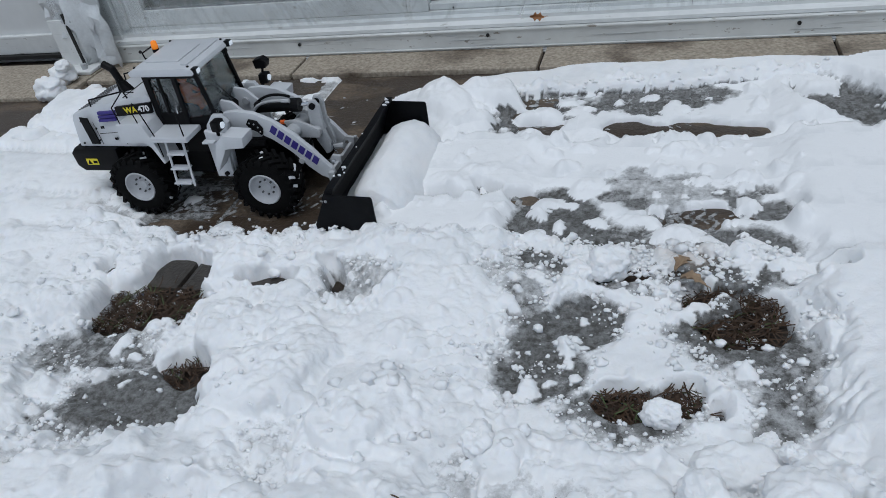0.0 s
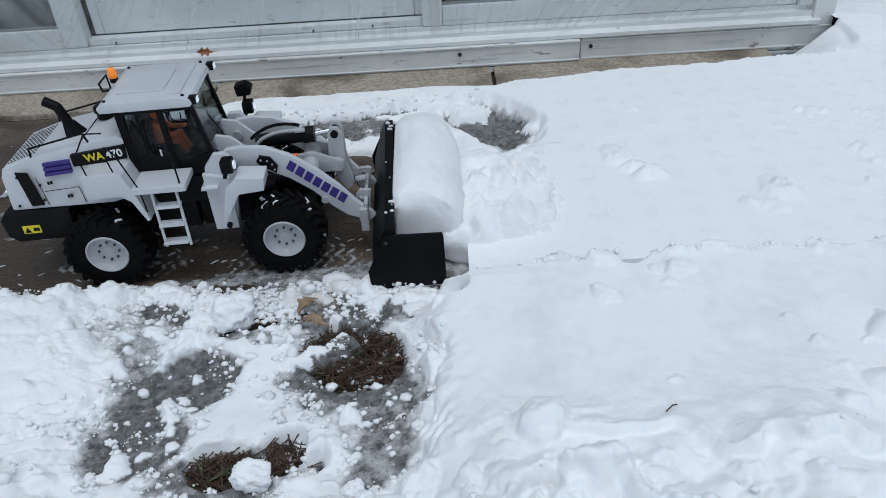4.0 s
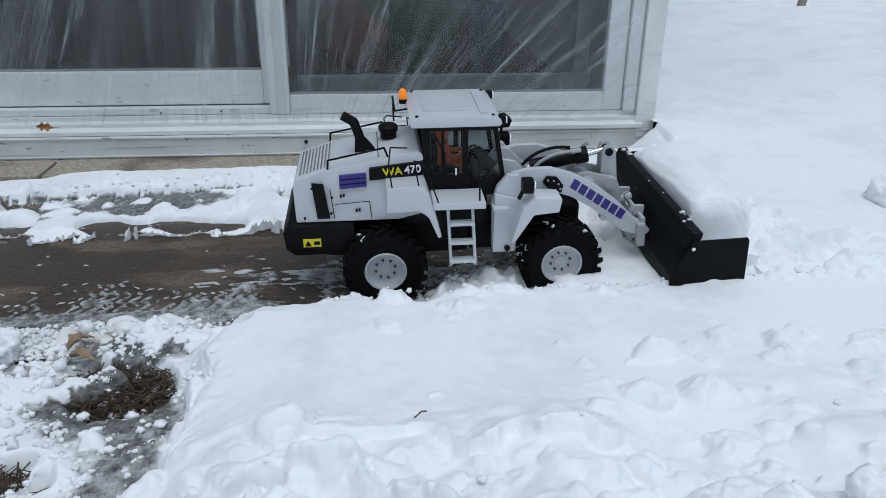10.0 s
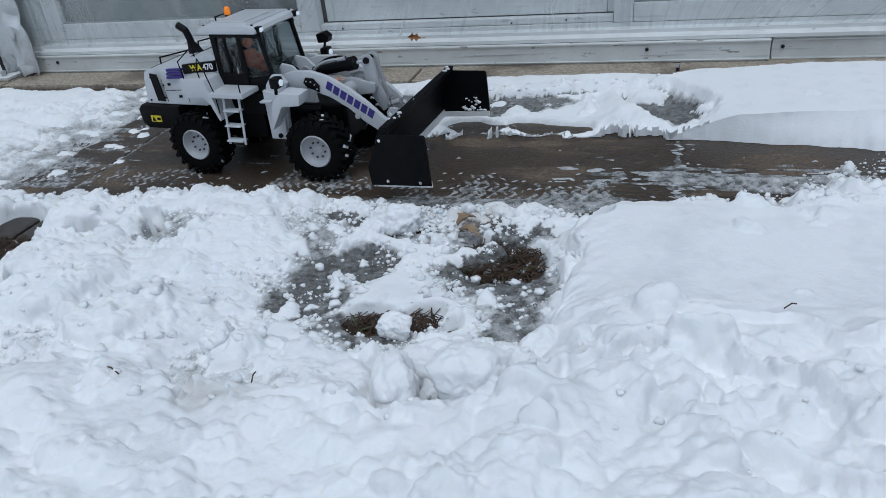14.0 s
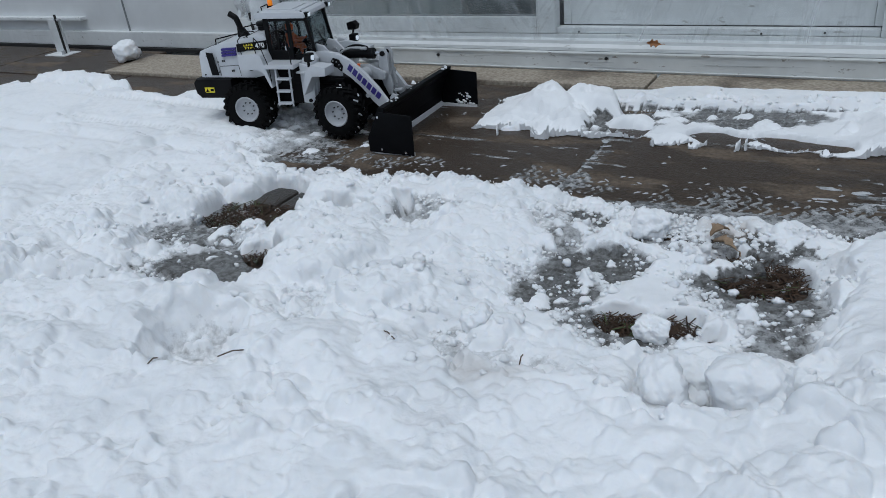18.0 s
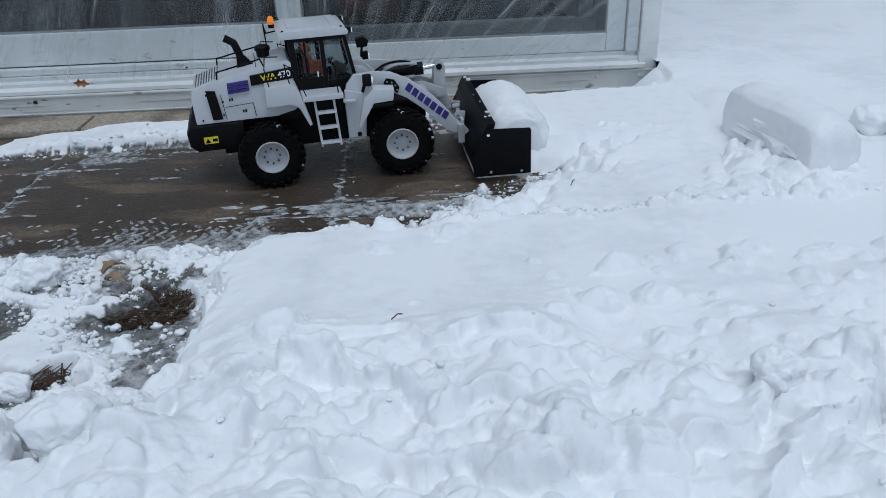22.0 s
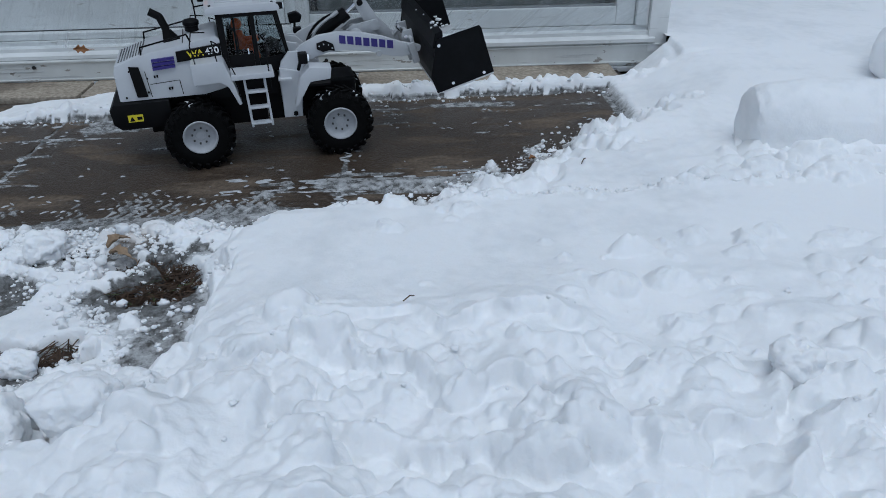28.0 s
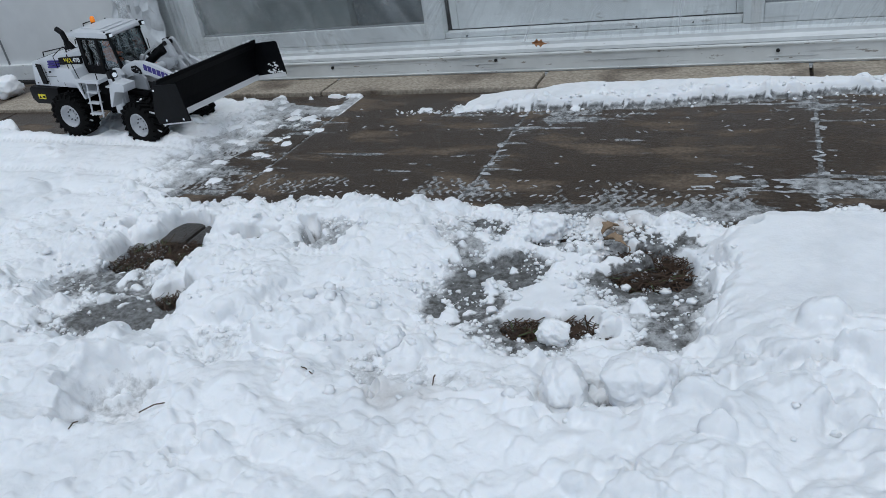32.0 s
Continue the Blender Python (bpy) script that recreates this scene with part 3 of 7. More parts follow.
def film_sheet():
    """Clear plastic film stretched over the door, wrinkled from its corners."""
    f = bmesh.new()
    uvl = f.loops.layers.uv.new("UVMap")
    x0, x1, z0, z1, nx, nz = LEFT - 0.16, RIGHT - 0.055, 0.085, 1.2, 120, 34
    rng = np.random.default_rng(5)
    ph = rng.uniform(0, 6.28, 12)
    vs = []
    for j in range(nz + 1):
        for i in range(nx + 1):
            x, z = x0 + (x1 - x0) * i / nx, z0 + (z1 - z0) * j / nz
            e = min(1.0, 6 * j / nz)
            y = -0.022 + 0.004 * e * math.sin(9 * x + 3 * z + ph[0]) + 0.003 * e * math.sin(31 * x - 14 * z + ph[1])
            vs.append(f.verts.new((x, WALL_Y + y, z)))
    anchors = [(-1.46, 1.3), (-0.59, -0.25), (0.17, 1.25), (-0.25, -0.2), (0.99, -0.1), (0.2, -0.3)]
    for j in range(nz):
        for i in range(nx):
            a = j * (nx + 1) + i
            q = f.faces.new((vs[a], vs[a + 1], vs[a + nx + 2], vs[a + nx + 1]))
            for lp in q.loops:
                x, z = lp.vert.co.x, lp.vert.co.z
                ax, az = anchors[0 if x < -0.6 else (2 if x < 0.19 else 5)]
                lp[uvl].uv = (math.atan2(z - az, x - ax) * 2.0, math.hypot(x - ax, z - az))
    ob = part("plastic_film", f, FILM, None, "", True)
    ob.visible_shadow = False
    tagged(ob, "clear wrinkled plastic sheet taped over the glass door", "plastic sheet")
    return ob


film_sheet()


def tape_wrap():
    """Crumpled plastic wrapped and taped round the door's far jamb."""
    t = bmesh.new()
    rng = np.random.default_rng(8)
    nx, nz = 16, 40
    vs = []
    for j in range(nz + 1):
        for i in range(nx + 1):
            x = LEFT - 0.24 + 0.27 * i / nx
            z = 0.014 + 1.1 * j / nz
            y = WALL_Y + 0.045 - 0.10 * min(1, (i / nx) * 1.6) + 0.011 * rng.normal() * (0.4 + 0.6 * (i % 2))
            vs.append(t.verts.new((x + 0.006 * rng.normal(), y, z + 0.006 * rng.normal())))
    for j in range(nz):
        for i in range(nx):
            a = j * (nx + 1) + i
            t.faces.new((vs[a], vs[a + 1], vs[a + nx + 2], vs[a + nx + 1]))
    ob = part("plastic_wrap", t, mat("crumpled_plastic", (0.70, 0.72, 0.73), 0.28, vary=0.2, scale=18, bump=0.5, bscale=35), None, "", True, 28)
    md = ob.modifiers.new("thick", "SOLIDIFY")
    md.thickness = 0.002
    return tagged(ob, "crumpled clear plastic taped round the door jamb", "plastic sheet")


tape_wrap()


def door_bracket(name, x, y, z, label):
    """A small metal angle with a dark rod, standing at the foot of the wall."""
    b = empty(name, pose(x, y, z))
    tagged(b, label, "bracket")
    part("base_plate", box((0, 0, 0.004), (0.12, 0.075, 0.008), 0.002), TRIM, b)
    part("upright", box((-0.022, 0.02, 0.07), (0.075, 0.006, 0.125), 0.002), TRIM, b)
    part("rod", rod((0.022, 0.0, 0.008), (0.005, 0.012, 0.15), 0.0045), DARKGAP, b)
    part("bolt", rod((0.03, -0.015, 0.008), (0.03, -0.015, 0.022), 0.008, None, 6), STEEL, b)
    part("bolt", rod((-0.005, 0.014, 0.13), (0.025, 0.014, 0.13), 0.006, None, 6), STEEL, b)
    return b


door_bracket("wall_bracket", -2.58, 1.655, 0.0, "white metal wall bracket with a dark rod and bolts")
door_bracket("wall_bracket", -1.56, 1.63, 0.012, "metal bracket with a dark rod under crumpled plastic")


def room_things():
    """What shows dimly behind the glass: curtain folds, a heap of clothes, a low table."""
    c = bmesh.new()
    n = 90
    lo, hi = [], []
    for i in range(n + 1):
        x = -0.52 + 0.66 * i / n
        y = WALL_Y + 0.20 + 0.022 * math.sin(i * 0.9) + 0.01 * math.sin(i * 2.3)
        lo.append(c.verts.new((x, y, 0.085)))
        hi.append(c.verts.new((x, y, 2.0)))
    for i in range(n):
        c.faces.new((lo[i], lo[i + 1], hi[i + 1], hi[i]))
    ob = part("curtain", c, CURTAIN, None, "", True)
    ob.modifiers.new("thick", "SOLIDIFY").thickness = 0.004
    tagged(ob, "grey curtain hanging in folds behind the middle pane", "curtain")
    rng = random.Random(4)
    for nm, mt, x, y, z, s, lab in (("cloth_bundle", CLOTHG, 0.50, 2.05, 0.30, (0.13, 0.12, 0.22), "dark green cloth heap on the floor inside"),
                                    ("cloth_bundle", CLOTH, 0.70, 2.06, 0.27, (0.05, 0.05, 0.19), "blue cloth roll on the floor inside"),
                                    ("cloth_bundle", CLOTHR, 0.36, 2.02, 0.22, (0.09, 0.10, 0.14), "rust brown cloth heap on the floor inside"),
                                    ("cloth_bundle", CLOTHR, -1.05, 2.1, 0.22, (0.1, 0.10, 0.14), "rust brown cloth heap on the floor inside")):
        t = bmesh.new()
        bmesh.ops.create_icosphere(t, subdivisions=4, radius=1.0)
        o = Vector((rng.uniform(0, 9), rng.uniform(0, 9), 0))
        for v in t.verts:
            v.co *= 1 + 0.35 * noise.noise(v.co * 1.7 + o) + 0.1 * noise.noise(v.co * 5 + o)
            v.co = Vector((x + v.co.x * s[0], y + v.co.y * s[1], max(0.081, z + v.co.z * s[2])))
        tagged(part(nm, t, mt, None, "", True), lab, "cloth")


room_things()


# ---- ground, walk and slabs ----
def ground_sheet():
    g = bmesh.new()
    n = 60
    vs = []
    for j in range(n + 1):
        for i in range(n + 1):
            u, w = 2 * i / n - 1, 2 * j / n - 1
            x, y = 120 * u * abs(u) ** 2, 120 * w * abs(w) ** 2
            vs.append(g.verts.new((x, y + 0.6, -0.017)))
    for j in range(n):
        for i in range(n):
            a = j * (n + 1) + i
            g.faces.new((vs[a], vs[a + 1], vs[a + n + 2], vs[a + n + 1]))
    return tagged(part("ground", g, EARTH), "wet brown earth under the snow", "ground", kind="structure")


ground_sheet()

WALK_X = (-0.76, -0.266, 0.318, 0.853)


def paving():
    """The walk: broad cast slabs with joints, one row of narrow slabs against the house, pavers on its border."""
    w = empty("pavement_walk")
    tagged(w, "wet brown concrete walk in broad slabs, swept and streaked with ice", "walk", kind="structure")
    xs = (-2.6, -1.95, -1.36, *WALK_X)
    for a, b in zip(xs, xs[1:]):
        part("slab", box(((a + b) / 2, 1.20, -0.03), (b - a - 0.006, 0.70, 0.06), 0.004), CONC, w)
    part("joint_bed", box((-0.9, 1.20, -0.029), (3.5, 0.69, 0.05)), CONC, w)
    s = empty("pavement_border")
    tagged(s, "row of tan concrete slabs along the foot of the house", "paving", kind="structure")
    for i in range(9):
        x0 = -3.90 + 0.602 * i
        if i < 3:
            continue
        y0 = 1.556 if i > 3 else 1.46
        x1 = min(x0 + 0.602, 0.93)
        if x1 - x0 < 0.05:
            continue
        part("slab", box(((x0 + x1) / 2, (y0 + 1.686) / 2, -0.018), (x1 - x0 - 0.007, 1.686 - y0, 0.056), 0.005), SLAB, s)
    for i in range(3):
        x0 = -3.9 + 0.602 * i
        part("slab", box((x0 + 0.301, 1.57, -0.02), (0.596, 0.34, 0.05), 0.005), CONC, s)
        part("slab", box((x0 + 0.301, 1.16, -0.028), (0.596, 0.46, 0.05), 0.005), CONC, s)
    part("slab_bed", box((-1.5, 1.60, -0.03), (4.86, 0.17, 0.055)), EARTH, s)
    p = empty("pavement_edging")
    tagged(p, "row of dark wet edging pavers along the walk", "paving", kind="structure")
    rng = random.Random(2)
    for i in range(7):
        x = -1.242 + i * 0.112
        part("paver", box((x, 0.808 + rng.uniform(-0.003, 0.003), -0.034), (0.106, 0.078, 0.06), 0.008), PAVER, p)
    return w


paving()


# ---- the model wheel loader ----
R_WHEEL, BASE, HALF, TRACK = 0.058, 0.246, 0.123, 0.080
PIVOT = (0.062, 0.165)      # boom hinge ahead of the steering joint, and its height
PIN = (0.172, -0.108)       # blade hinge from the boom hinge
BLADE_W = 0.162


def wheel_meshes():
    """Tyre with chevron lugs, dished rim, lug nuts."""
    w, r = 0.021, R_WHEEL
    t = lathe([(0.027, -w * 0.9), (0.032, -w * 0.97), (0.046, -w), (0.0525, -w * 0.86), (0.0545, -w * 0.5), (0.0545, w * 0.5), (0.0525, w * 0.86), (0.046, w), (0.032, w * 0.97), (0.027, w * 0.9)], 48, None, "y", False)
    lug = None
    for i in range(22):
        for side in (-1, 1):
            a = 2 * math.pi * (i + 0.25 * side) / 22
            m = Matrix.Rotation(-a, 4, "Y") @ Matrix.Translation((0.0552, side * w * 0.52, 0)) @ Matrix.Rotation(side * radians(38), 4, "X")
            lug = joined(lug, box((0, 0, 0), (0.0062, w * 1.12, 0.0062), 0.0009, None, m))
            m2 = Matrix.Rotation(-a - side * 0.0, 4, "Y") @ Matrix.Translation((0.0512, side * w * 0.985, 0.0055)) @ Matrix.Rotation(side * radians(-24), 4, "Z")
            lug = joined(lug, box((0, 0, 0), (0.0085, 0.0042, 0.0062), 0.0007, None, m2))
    rim = lathe([(0.0292, 0.0), (0.0292, 0.0195), (0.0278, 0.0212), (0.0262, 0.0205), (0.0245, 0.0135), (0.0215, 0.0105), (0.0190, 0.0096), (0.0085, 0.0092), (0.0075, 0.0104), (0.001, 0.0104)], 40)
    nut = rod((0, 0.008, 0), (0, 0.0122, 0), 0.0021, 0.0018, 6)
    return t, lug, rim, nut


def wheel(parent, x, side):
    h = empty("wheel", parent=parent)
    h.matrix_basis = pose(x, side * TRACK, R_WHEEL)
    t, lug, rim, nut = wheel_meshes()
    part("tyre", t, RUBBER, h, "black rubber tyre", True, 40)
    part("tread", lug, RUBBER, h)
    rng = random.Random(int(100 * x) + 7 * side)
    pack = None
    for i in rng.sample(range(22), 9 if x else 4):
        for sd in (-1, 1):
            a = 2 * math.pi * (i + 0.5 + 0.25 * sd) / 22
            m = Matrix.Rotation(-a, 4, "Y") @ Matrix.Translation((0.0548, sd * 0.011 * rng.uniform(0.6, 1.1), 0)) @ Matrix.Rotation(sd * radians(38 + rng.uniform(-12, 12)), 4, "X")
            pack = joined(pack, box((0, 0, 0), (0.0045 * rng.uniform(0.6, 1.1), 0.014 * rng.uniform(0.4, 1.0), 0.006 * rng.uniform(0.5, 1.0)), 0.001, None, m))
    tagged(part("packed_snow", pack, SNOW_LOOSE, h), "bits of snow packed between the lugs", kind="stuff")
    flip = 1 if side > 0 else -1
    for v in rim.verts:
        v.co.y *= flip
    part("rim", rim, RIM, h, "white dished rim", True, 35)
    me = None
    for i in range(8):
        a = 2 * math.pi * i / 8
        if me is None:
            for v in nut.verts:
                v.co.y *= flip
            o = part("lug_nut", nut, NUT, h, "dull steel lug nut")
            me = o.data
        else:
            o = new("lug_nut", me)
            o.parent = h
        o.matrix_basis = pose(0.0138 * math.cos(a), 0, 0.0138 * math.sin(a))
    return h


def rear_body(L):
    part("rear_frame", box((0.02, 0, 0.085), (0.20, 0.08, 0.06), 0.004), BLACK, L)
    part("belly", box((0.085, 0, 0.125), (0.12, 0.11, 0.04), 0.004), BLACK, L)
    part("axle", rod((0, -0.06, R_WHEEL), (0, 0.06, R_WHEEL), 0.017, None, 16), BLACK, L)
    cw = part("counterweight", prism([(-0.122, 0.076), (-0.135, 0.086), (-0.137, 0.112), (-0.130, 0.121), (-0.040, 0.121), (-0.040, 0.092), (-0.055, 0.076)], -0.077, 0.077, 0.006), BLACK, L, "black counterweight", True, 35)
    part("warning_sticker", box((-0.098, -0.0775, 0.096), (0.024, 0.0012, 0.012), 0), YELLOW, cw, "yellow warning sticker")
    part("sticker_mark", prism([(-0.108, 0.0915), (-0.099, 0.0915), (-0.1035, 0.100)], -0.0786, -0.0782), BLACK, cw)
    part("sticker_mark", box((-0.0915, -0.0784, 0.096), (0.008, 0.0006, 0.005)), BLACK, cw)
    # bonnet
    hood = part("bonnet", prism([(-0.118, 0.122), (-0.120, 0.168), (-0.116, 0.180), (-0.062, 0.197), (0.050, 0.216), (0.056, 0.210), (0.056, 0.130), (0.020, 0.122)], -0.068, 0.068, 0.006, None, (0.160, 0.86)), BODY, L, "white sloping engine bonnet", True, 30)
    for sd in (-1, 1):
        y = sd * 0.0684
        part("side_vent", prism([(-0.089, 0.128), (-0.072, 0.128), (-0.078, 0.178), (-0.094, 0.180)], y - 0.0016, y + 0.0012, 0.0008), BLACK, hood, "black side air vent")
        for x0, z0, x1, z1 in ((-0.066, 0.127, -0.070, 0.170), (-0.065, 0.148, -0.018, 0.151), (-0.018, 0.151, -0.016, 0.127)):
            part("seam", tube([(x0, y, z0), (x1, y, z1)], 0.0006, 4), DARKGAP, hood)
        for x, z in ((-0.106, 0.129), (-0.094, 0.172), (-0.068, 0.158), (-0.070, 0.135)):
            part("bolt_head", rod((x, y - 0.001, z), (x, y + 0.001, z), 0.0017, None, 8), BLACK, hood)
        for x, z in ((-0.056, 0.160), (-0.052, 0.1605), (-0.036, 0.138), (-0.032, 0.1385)):
            part("latch", box((x, y, z), (0.0028, 0.0012, 0.0045)), BLACK, hood)
        for i in range(3):
            z = 0.1735 + 0.0063 * i
            yy = sd * (0.0640 - 0.0016 * i)
            part("stripe", prism([(-0.057, z - 0.0040), (-0.021, z - 0.0015), (-0.021, z + 0.0032), (-0.057, z + 0.0007)], yy - 0.0034, yy + 0.0034), VIOLET, hood, "violet side stripe")
        yb = sd * 0.0600
        part("name_band", prism([(-0.017, 0.1790), (0.0555, 0.1850), (0.0555, 0.2040), (-0.017, 0.1960)], yb - 0.0045, yb + 0.0045, 0.0004), BLACK, hood, "black name band")
        rz = 0 if sd < 0 else 180
        for txt, mt, xx, nm in (("WA", YELLOW, 0.014 if sd < 0 else 0.040, "yellow_letters"), ("470", WHITEINK, 0.041 if sd < 0 else 0.012, "white_numerals")):
            z = 0.1913 + 0.09 * (xx - 0.019)
            lettering(txt, 0.0150, mt, nm, Matrix.Translation((xx, yb + sd * 0.0048, z)) @ pose(0, 0, 0, 90, 0, rz) @ pose(0, 0, 0, 0, 0, -sd * 5.0), hood)
    # air slots on the rear slope
    bm = None
    for i in range(9):
        for j in range(-6, 7):
            x = -0.110 + i * 0.0048
            z = 0.180 + (x + 0.116) * 0.3148 + 0.0004
            bm = box((x, j * 0.0072, z), (0.0021, 0.0026, 0.0010), 0, bm)
    part("air_grille", bm, NUT, hood, "rows of small dark air holes")
    part("top_seam", box((-0.004, 0, 0.2073), (0.0012, 0.10, 0.0012)), DARKGAP, hood)
    part("exhaust", tube([(-0.024, -0.012, 0.200), (-0.029, -0.012, 0.226), (-0.035, -0.012, 0.244), (-0.050, -0.012, 0.2535)], 0.0066, 12), BLACK, L, "black exhaust stack", True, 40)
    part("exhaust_foot", prism([(-0.036, 0.199), (-0.006, 0.204), (-0.021, 0.222), (-0.034, 0.226)], -0.017, -0.007, 0.002), BLACK, L)
    part("air_cleaner", lathe([(0.005, 0.200), (0.005, 0.209), (0.0115, 0.211), (0.0115, 0.220), (0.0138, 0.221), (0.0138, 0.227), (0.011, 0.2295), (0.001, 0.230)], 20, None, "z"), BLACK, L, "black round air cleaner", True, 40).location = (0.012, 0.018, 0)
    for sd in (-1, 1):
        y = sd * 0.055
        part("handrail", tube([(-0.072, y, 0.193), (-0.071, y, 0.206), (0.004, y * 0.98, 0.221), (0.009, y, 0.208)], 0.0014), BLACK, L, "black wire handrail")
        yo = sd * 0.099
        part("handrail", tube([(0.012, yo, 0.182), (0.008, yo, 0.212), (0.012, yo * 0.68, 0.226), (0.034, yo * 0.66, 0.224)], 0.0010), BLACK, L)
        part("handrail", tube([(0.010, yo, 0.198), (0.044, yo, 0.200), (0.047, yo, 0.182)], 0.0010), BLACK, L)
        part("handrail", tube([(0.044, yo, 0.200), (0.042, yo * 0.9, 0.215), (0.056, yo, 0.208), (0.073, yo * 1.03, 0.158), (0.075, yo * 1.03, 0.122)], 0.0010), BLACK, L)
        part("rear_fender", prism([(0.004, 0.148), (0.004, 0.182), (0.050, 0.184), (0.057, 0.180), (0.068, 0.146), (0.077, 0.110), (0.072, 0.108), (0.059, 0.140), (0.047, 0.149)], sd * 0.058, sd * 0.104, 0.003), BODY, L, "white rear mudguard", True, 30)
        part("arch_liner", prism([(0.004, 0.126), (0.008, 0.148), (0.05, 0.148), (0.068, 0.110), (0.05, 0.118)], sd * 0.05, sd * 0.0665, 0.0), BLACK, L)
        part("step_plate", box((0.100, sd * 0.083, 0.156), (0.070, 0.05, 0.009), 0.002), BODY, L, "white platform beside the cab")
        lad = empty("ladder", parent=L)
        tagged(lad, "white ladder with ribbed treads")
        for xa in (0.087, 0.120):
            part("rail", tube([(xa - 0.002, sd * 0.096, 0.153), (xa + 0.002, sd * 0.110, 0.070)], 0.0022, 6), BODY, lad)
        for i in range(3):
            z = 0.129 - 0.026 * i
            yy = sd * (0.101 + 0.0038 * i)
            bm = box((0.104, yy, z), (0.033, 0.016, 0.002))
            for q in range(3):
                bm = box((0.104, yy + (q - 1) * 0.005, z + 0.0016), (0.031, 0.0016, 0.0014), 0, bm)
            part("tread", bm, BODY, lad)
        part("hanging_strap", tube([(0.126, sd * 0.100, 0.205), (0.128, sd * 0.101, 0.13)], 0.0012), BLACK, L)
    # cab
    cab = empty("cab", parent=L)
    tagged(cab, "black-framed operator cab with tinted glass")
    xr, xb, xf, zf, zt = 0.058, 0.112, 0.158, 0.152, 0.250
    for sd in (-1, 1):
        y = sd * 0.055
        part("pillar", prism([(xr - 0.002, zf), (xr + 0.009, zf), (xr + 0.007, zt), (xr - 0.004, zt)], y - 0.003, y + 0.003, 0.0015), BLACK, cab)
        part("pillar", prism([(xb - 0.003, zf), (xb + 0.005, zf), (xb + 0.004, zt), (xb - 0.004, zt)], y - 0.003, y + 0.003, 0.0015), BLACK, cab)
        part("pillar", prism([(xf + 0.004, 0.176), (xf + 0.011, 0.172), (xf - 0.003, zt), (xf - 0.010, zt)], y * 0.93 - 0.003, y * 0.93 + 0.003, 0.0012), BLACK, cab)
        part("door_panel", prism([(xr + 0.009, zf), (xb - 0.003, zf), (xb - 0.003, 0.181), (xr + 0.008, 0.181)], y - 0.002, y + 0.002, 0.001), BLACK, cab)
        part("top_beam", prism([(xr - 0.004, zt - 0.007), (xf - 0.002, zt - 0.007), (xf - 0.004, zt), (xr - 0.004, zt)], y - 0.003, y + 0.003, 0.001), BLACK, cab)
        part("low_panel", prism([(xb + 0.005, zf), (xf - 0.006, zf - 0.004), (xf + 0.012, 0.165), (xf + 0.010, 0.176), (xb + 0.005, 0.170)], y * 0.96 - 0.002, y * 0.96 + 0.002, 0.001), BLACK, cab)
        part("side_glass", prism([(xr + 0.009, 0.181), (xb - 0.004, 0.181), (xb - 0.004, zt - 0.007), (xr + 0.007, zt - 0.007)], y - 0.0008, y + 0.0008), CABGLASS, cab, "tinted door glass")
        part("side_glass", prism([(xb + 0.005, 0.171), (xf + 0.004, 0.177), (xf - 0.010, zt - 0.007), (xb + 0.004, zt - 0.007)], y * 0.96 - 0.0008, y * 0.96 + 0.0008), CABGLASS, cab)
        bm = tube([(xr + 0.014, y + sd * 0.0025, 0.236), (xr + 0.027, y + sd * 0.0025, 0.212), (xr + 0.027, y + sd * 0.0025, 0.186)], 0.0011, 6)
        part("grab_bar", bm, BLACK, cab)
        part("door_handle", box((xb - 0.012, y + sd * 0.003, 0.186), (0.0022, 0.002, 0.010), 0, None), CHROME, cab, "bright door handle")
        part("door_frame", box((xb - 0.030, y, 0.212), (0.0035, 0.0044, 0.062), 0.001), BLACK, cab)
    part("floor_pan", box((0.108, 0, zf - 0.001), (0.098, 0.108, 0.006), 0.001), BLACK, cab)
    part("rear_panel", box((xr + 0.002, 0, 0.184), (0.006, 0.105, 0.064), 0.001), BLACK, cab)
    part("rear_glass", box((xr + 0.001, 0, 0.232), (0.0015, 0.104, 0.03)), CABGLASS, cab)
    part("dash", prism([(0.132, 0.153), (xf + 0.008, 0.150), (xf + 0.012, 0.166), (0.146, 0.184), (0.136, 0.180)], -0.048, 0.048, 0.003), BLACK, cab, "black dashboard")
    part("windscreen", prism([(xf + 0.0075, 0.174), (xf + 0.009, 0.174), (xf - 0.0045, zt - 0.003), (xf - 0.006, zt - 0.003)], -0.048, 0.048), CABGLASS, cab, "tinted windscreen")
    part("wiper", tube([(xf + 0.010, 0.01, 0.176), (xf + 0.004, -0.018, 0.218)], 0.0009, 5), BLACK, cab)
    part("seat", box((0.088, 0.0, 0.170), (0.030, 0.036, 0.016), 0.005), BLACK, cab)
    part("seat_back", box((0.074, 0.0, 0.195), (0.010, 0.034, 0.044), 0.004), BLACK, cab)
    tw = bmesh.new()
    bmesh.ops.create_cone(tw, cap_ends=False, segments=20, radius1=0.0105, radius2=0.0105, depth=0.002, matrix=pose(0.127, 0, 0.195, 0, -35, 0))
    sw = part("steering_wheel", tw, BLACK, cab)
    sw.modifiers.new("thick", "SOLIDIFY").thickness = 0.0022
    part("steering_column", rod((0.127, 0, 0.195), (0.138, 0, 0.180), 0.0025), BLACK, cab)
    # roof
    roof_p = part("cab_roof", prism([(0.040, 0.2505), (0.156, 0.2505), (0.160, 0.254), (0.157, 0.2605), (0.148, 0.2635), (0.048, 0.2635), (0.038, 0.2585)], -0.067, 0.067, 0.003), BODY, L, "white cab roof with a pressed panel", True, 30)
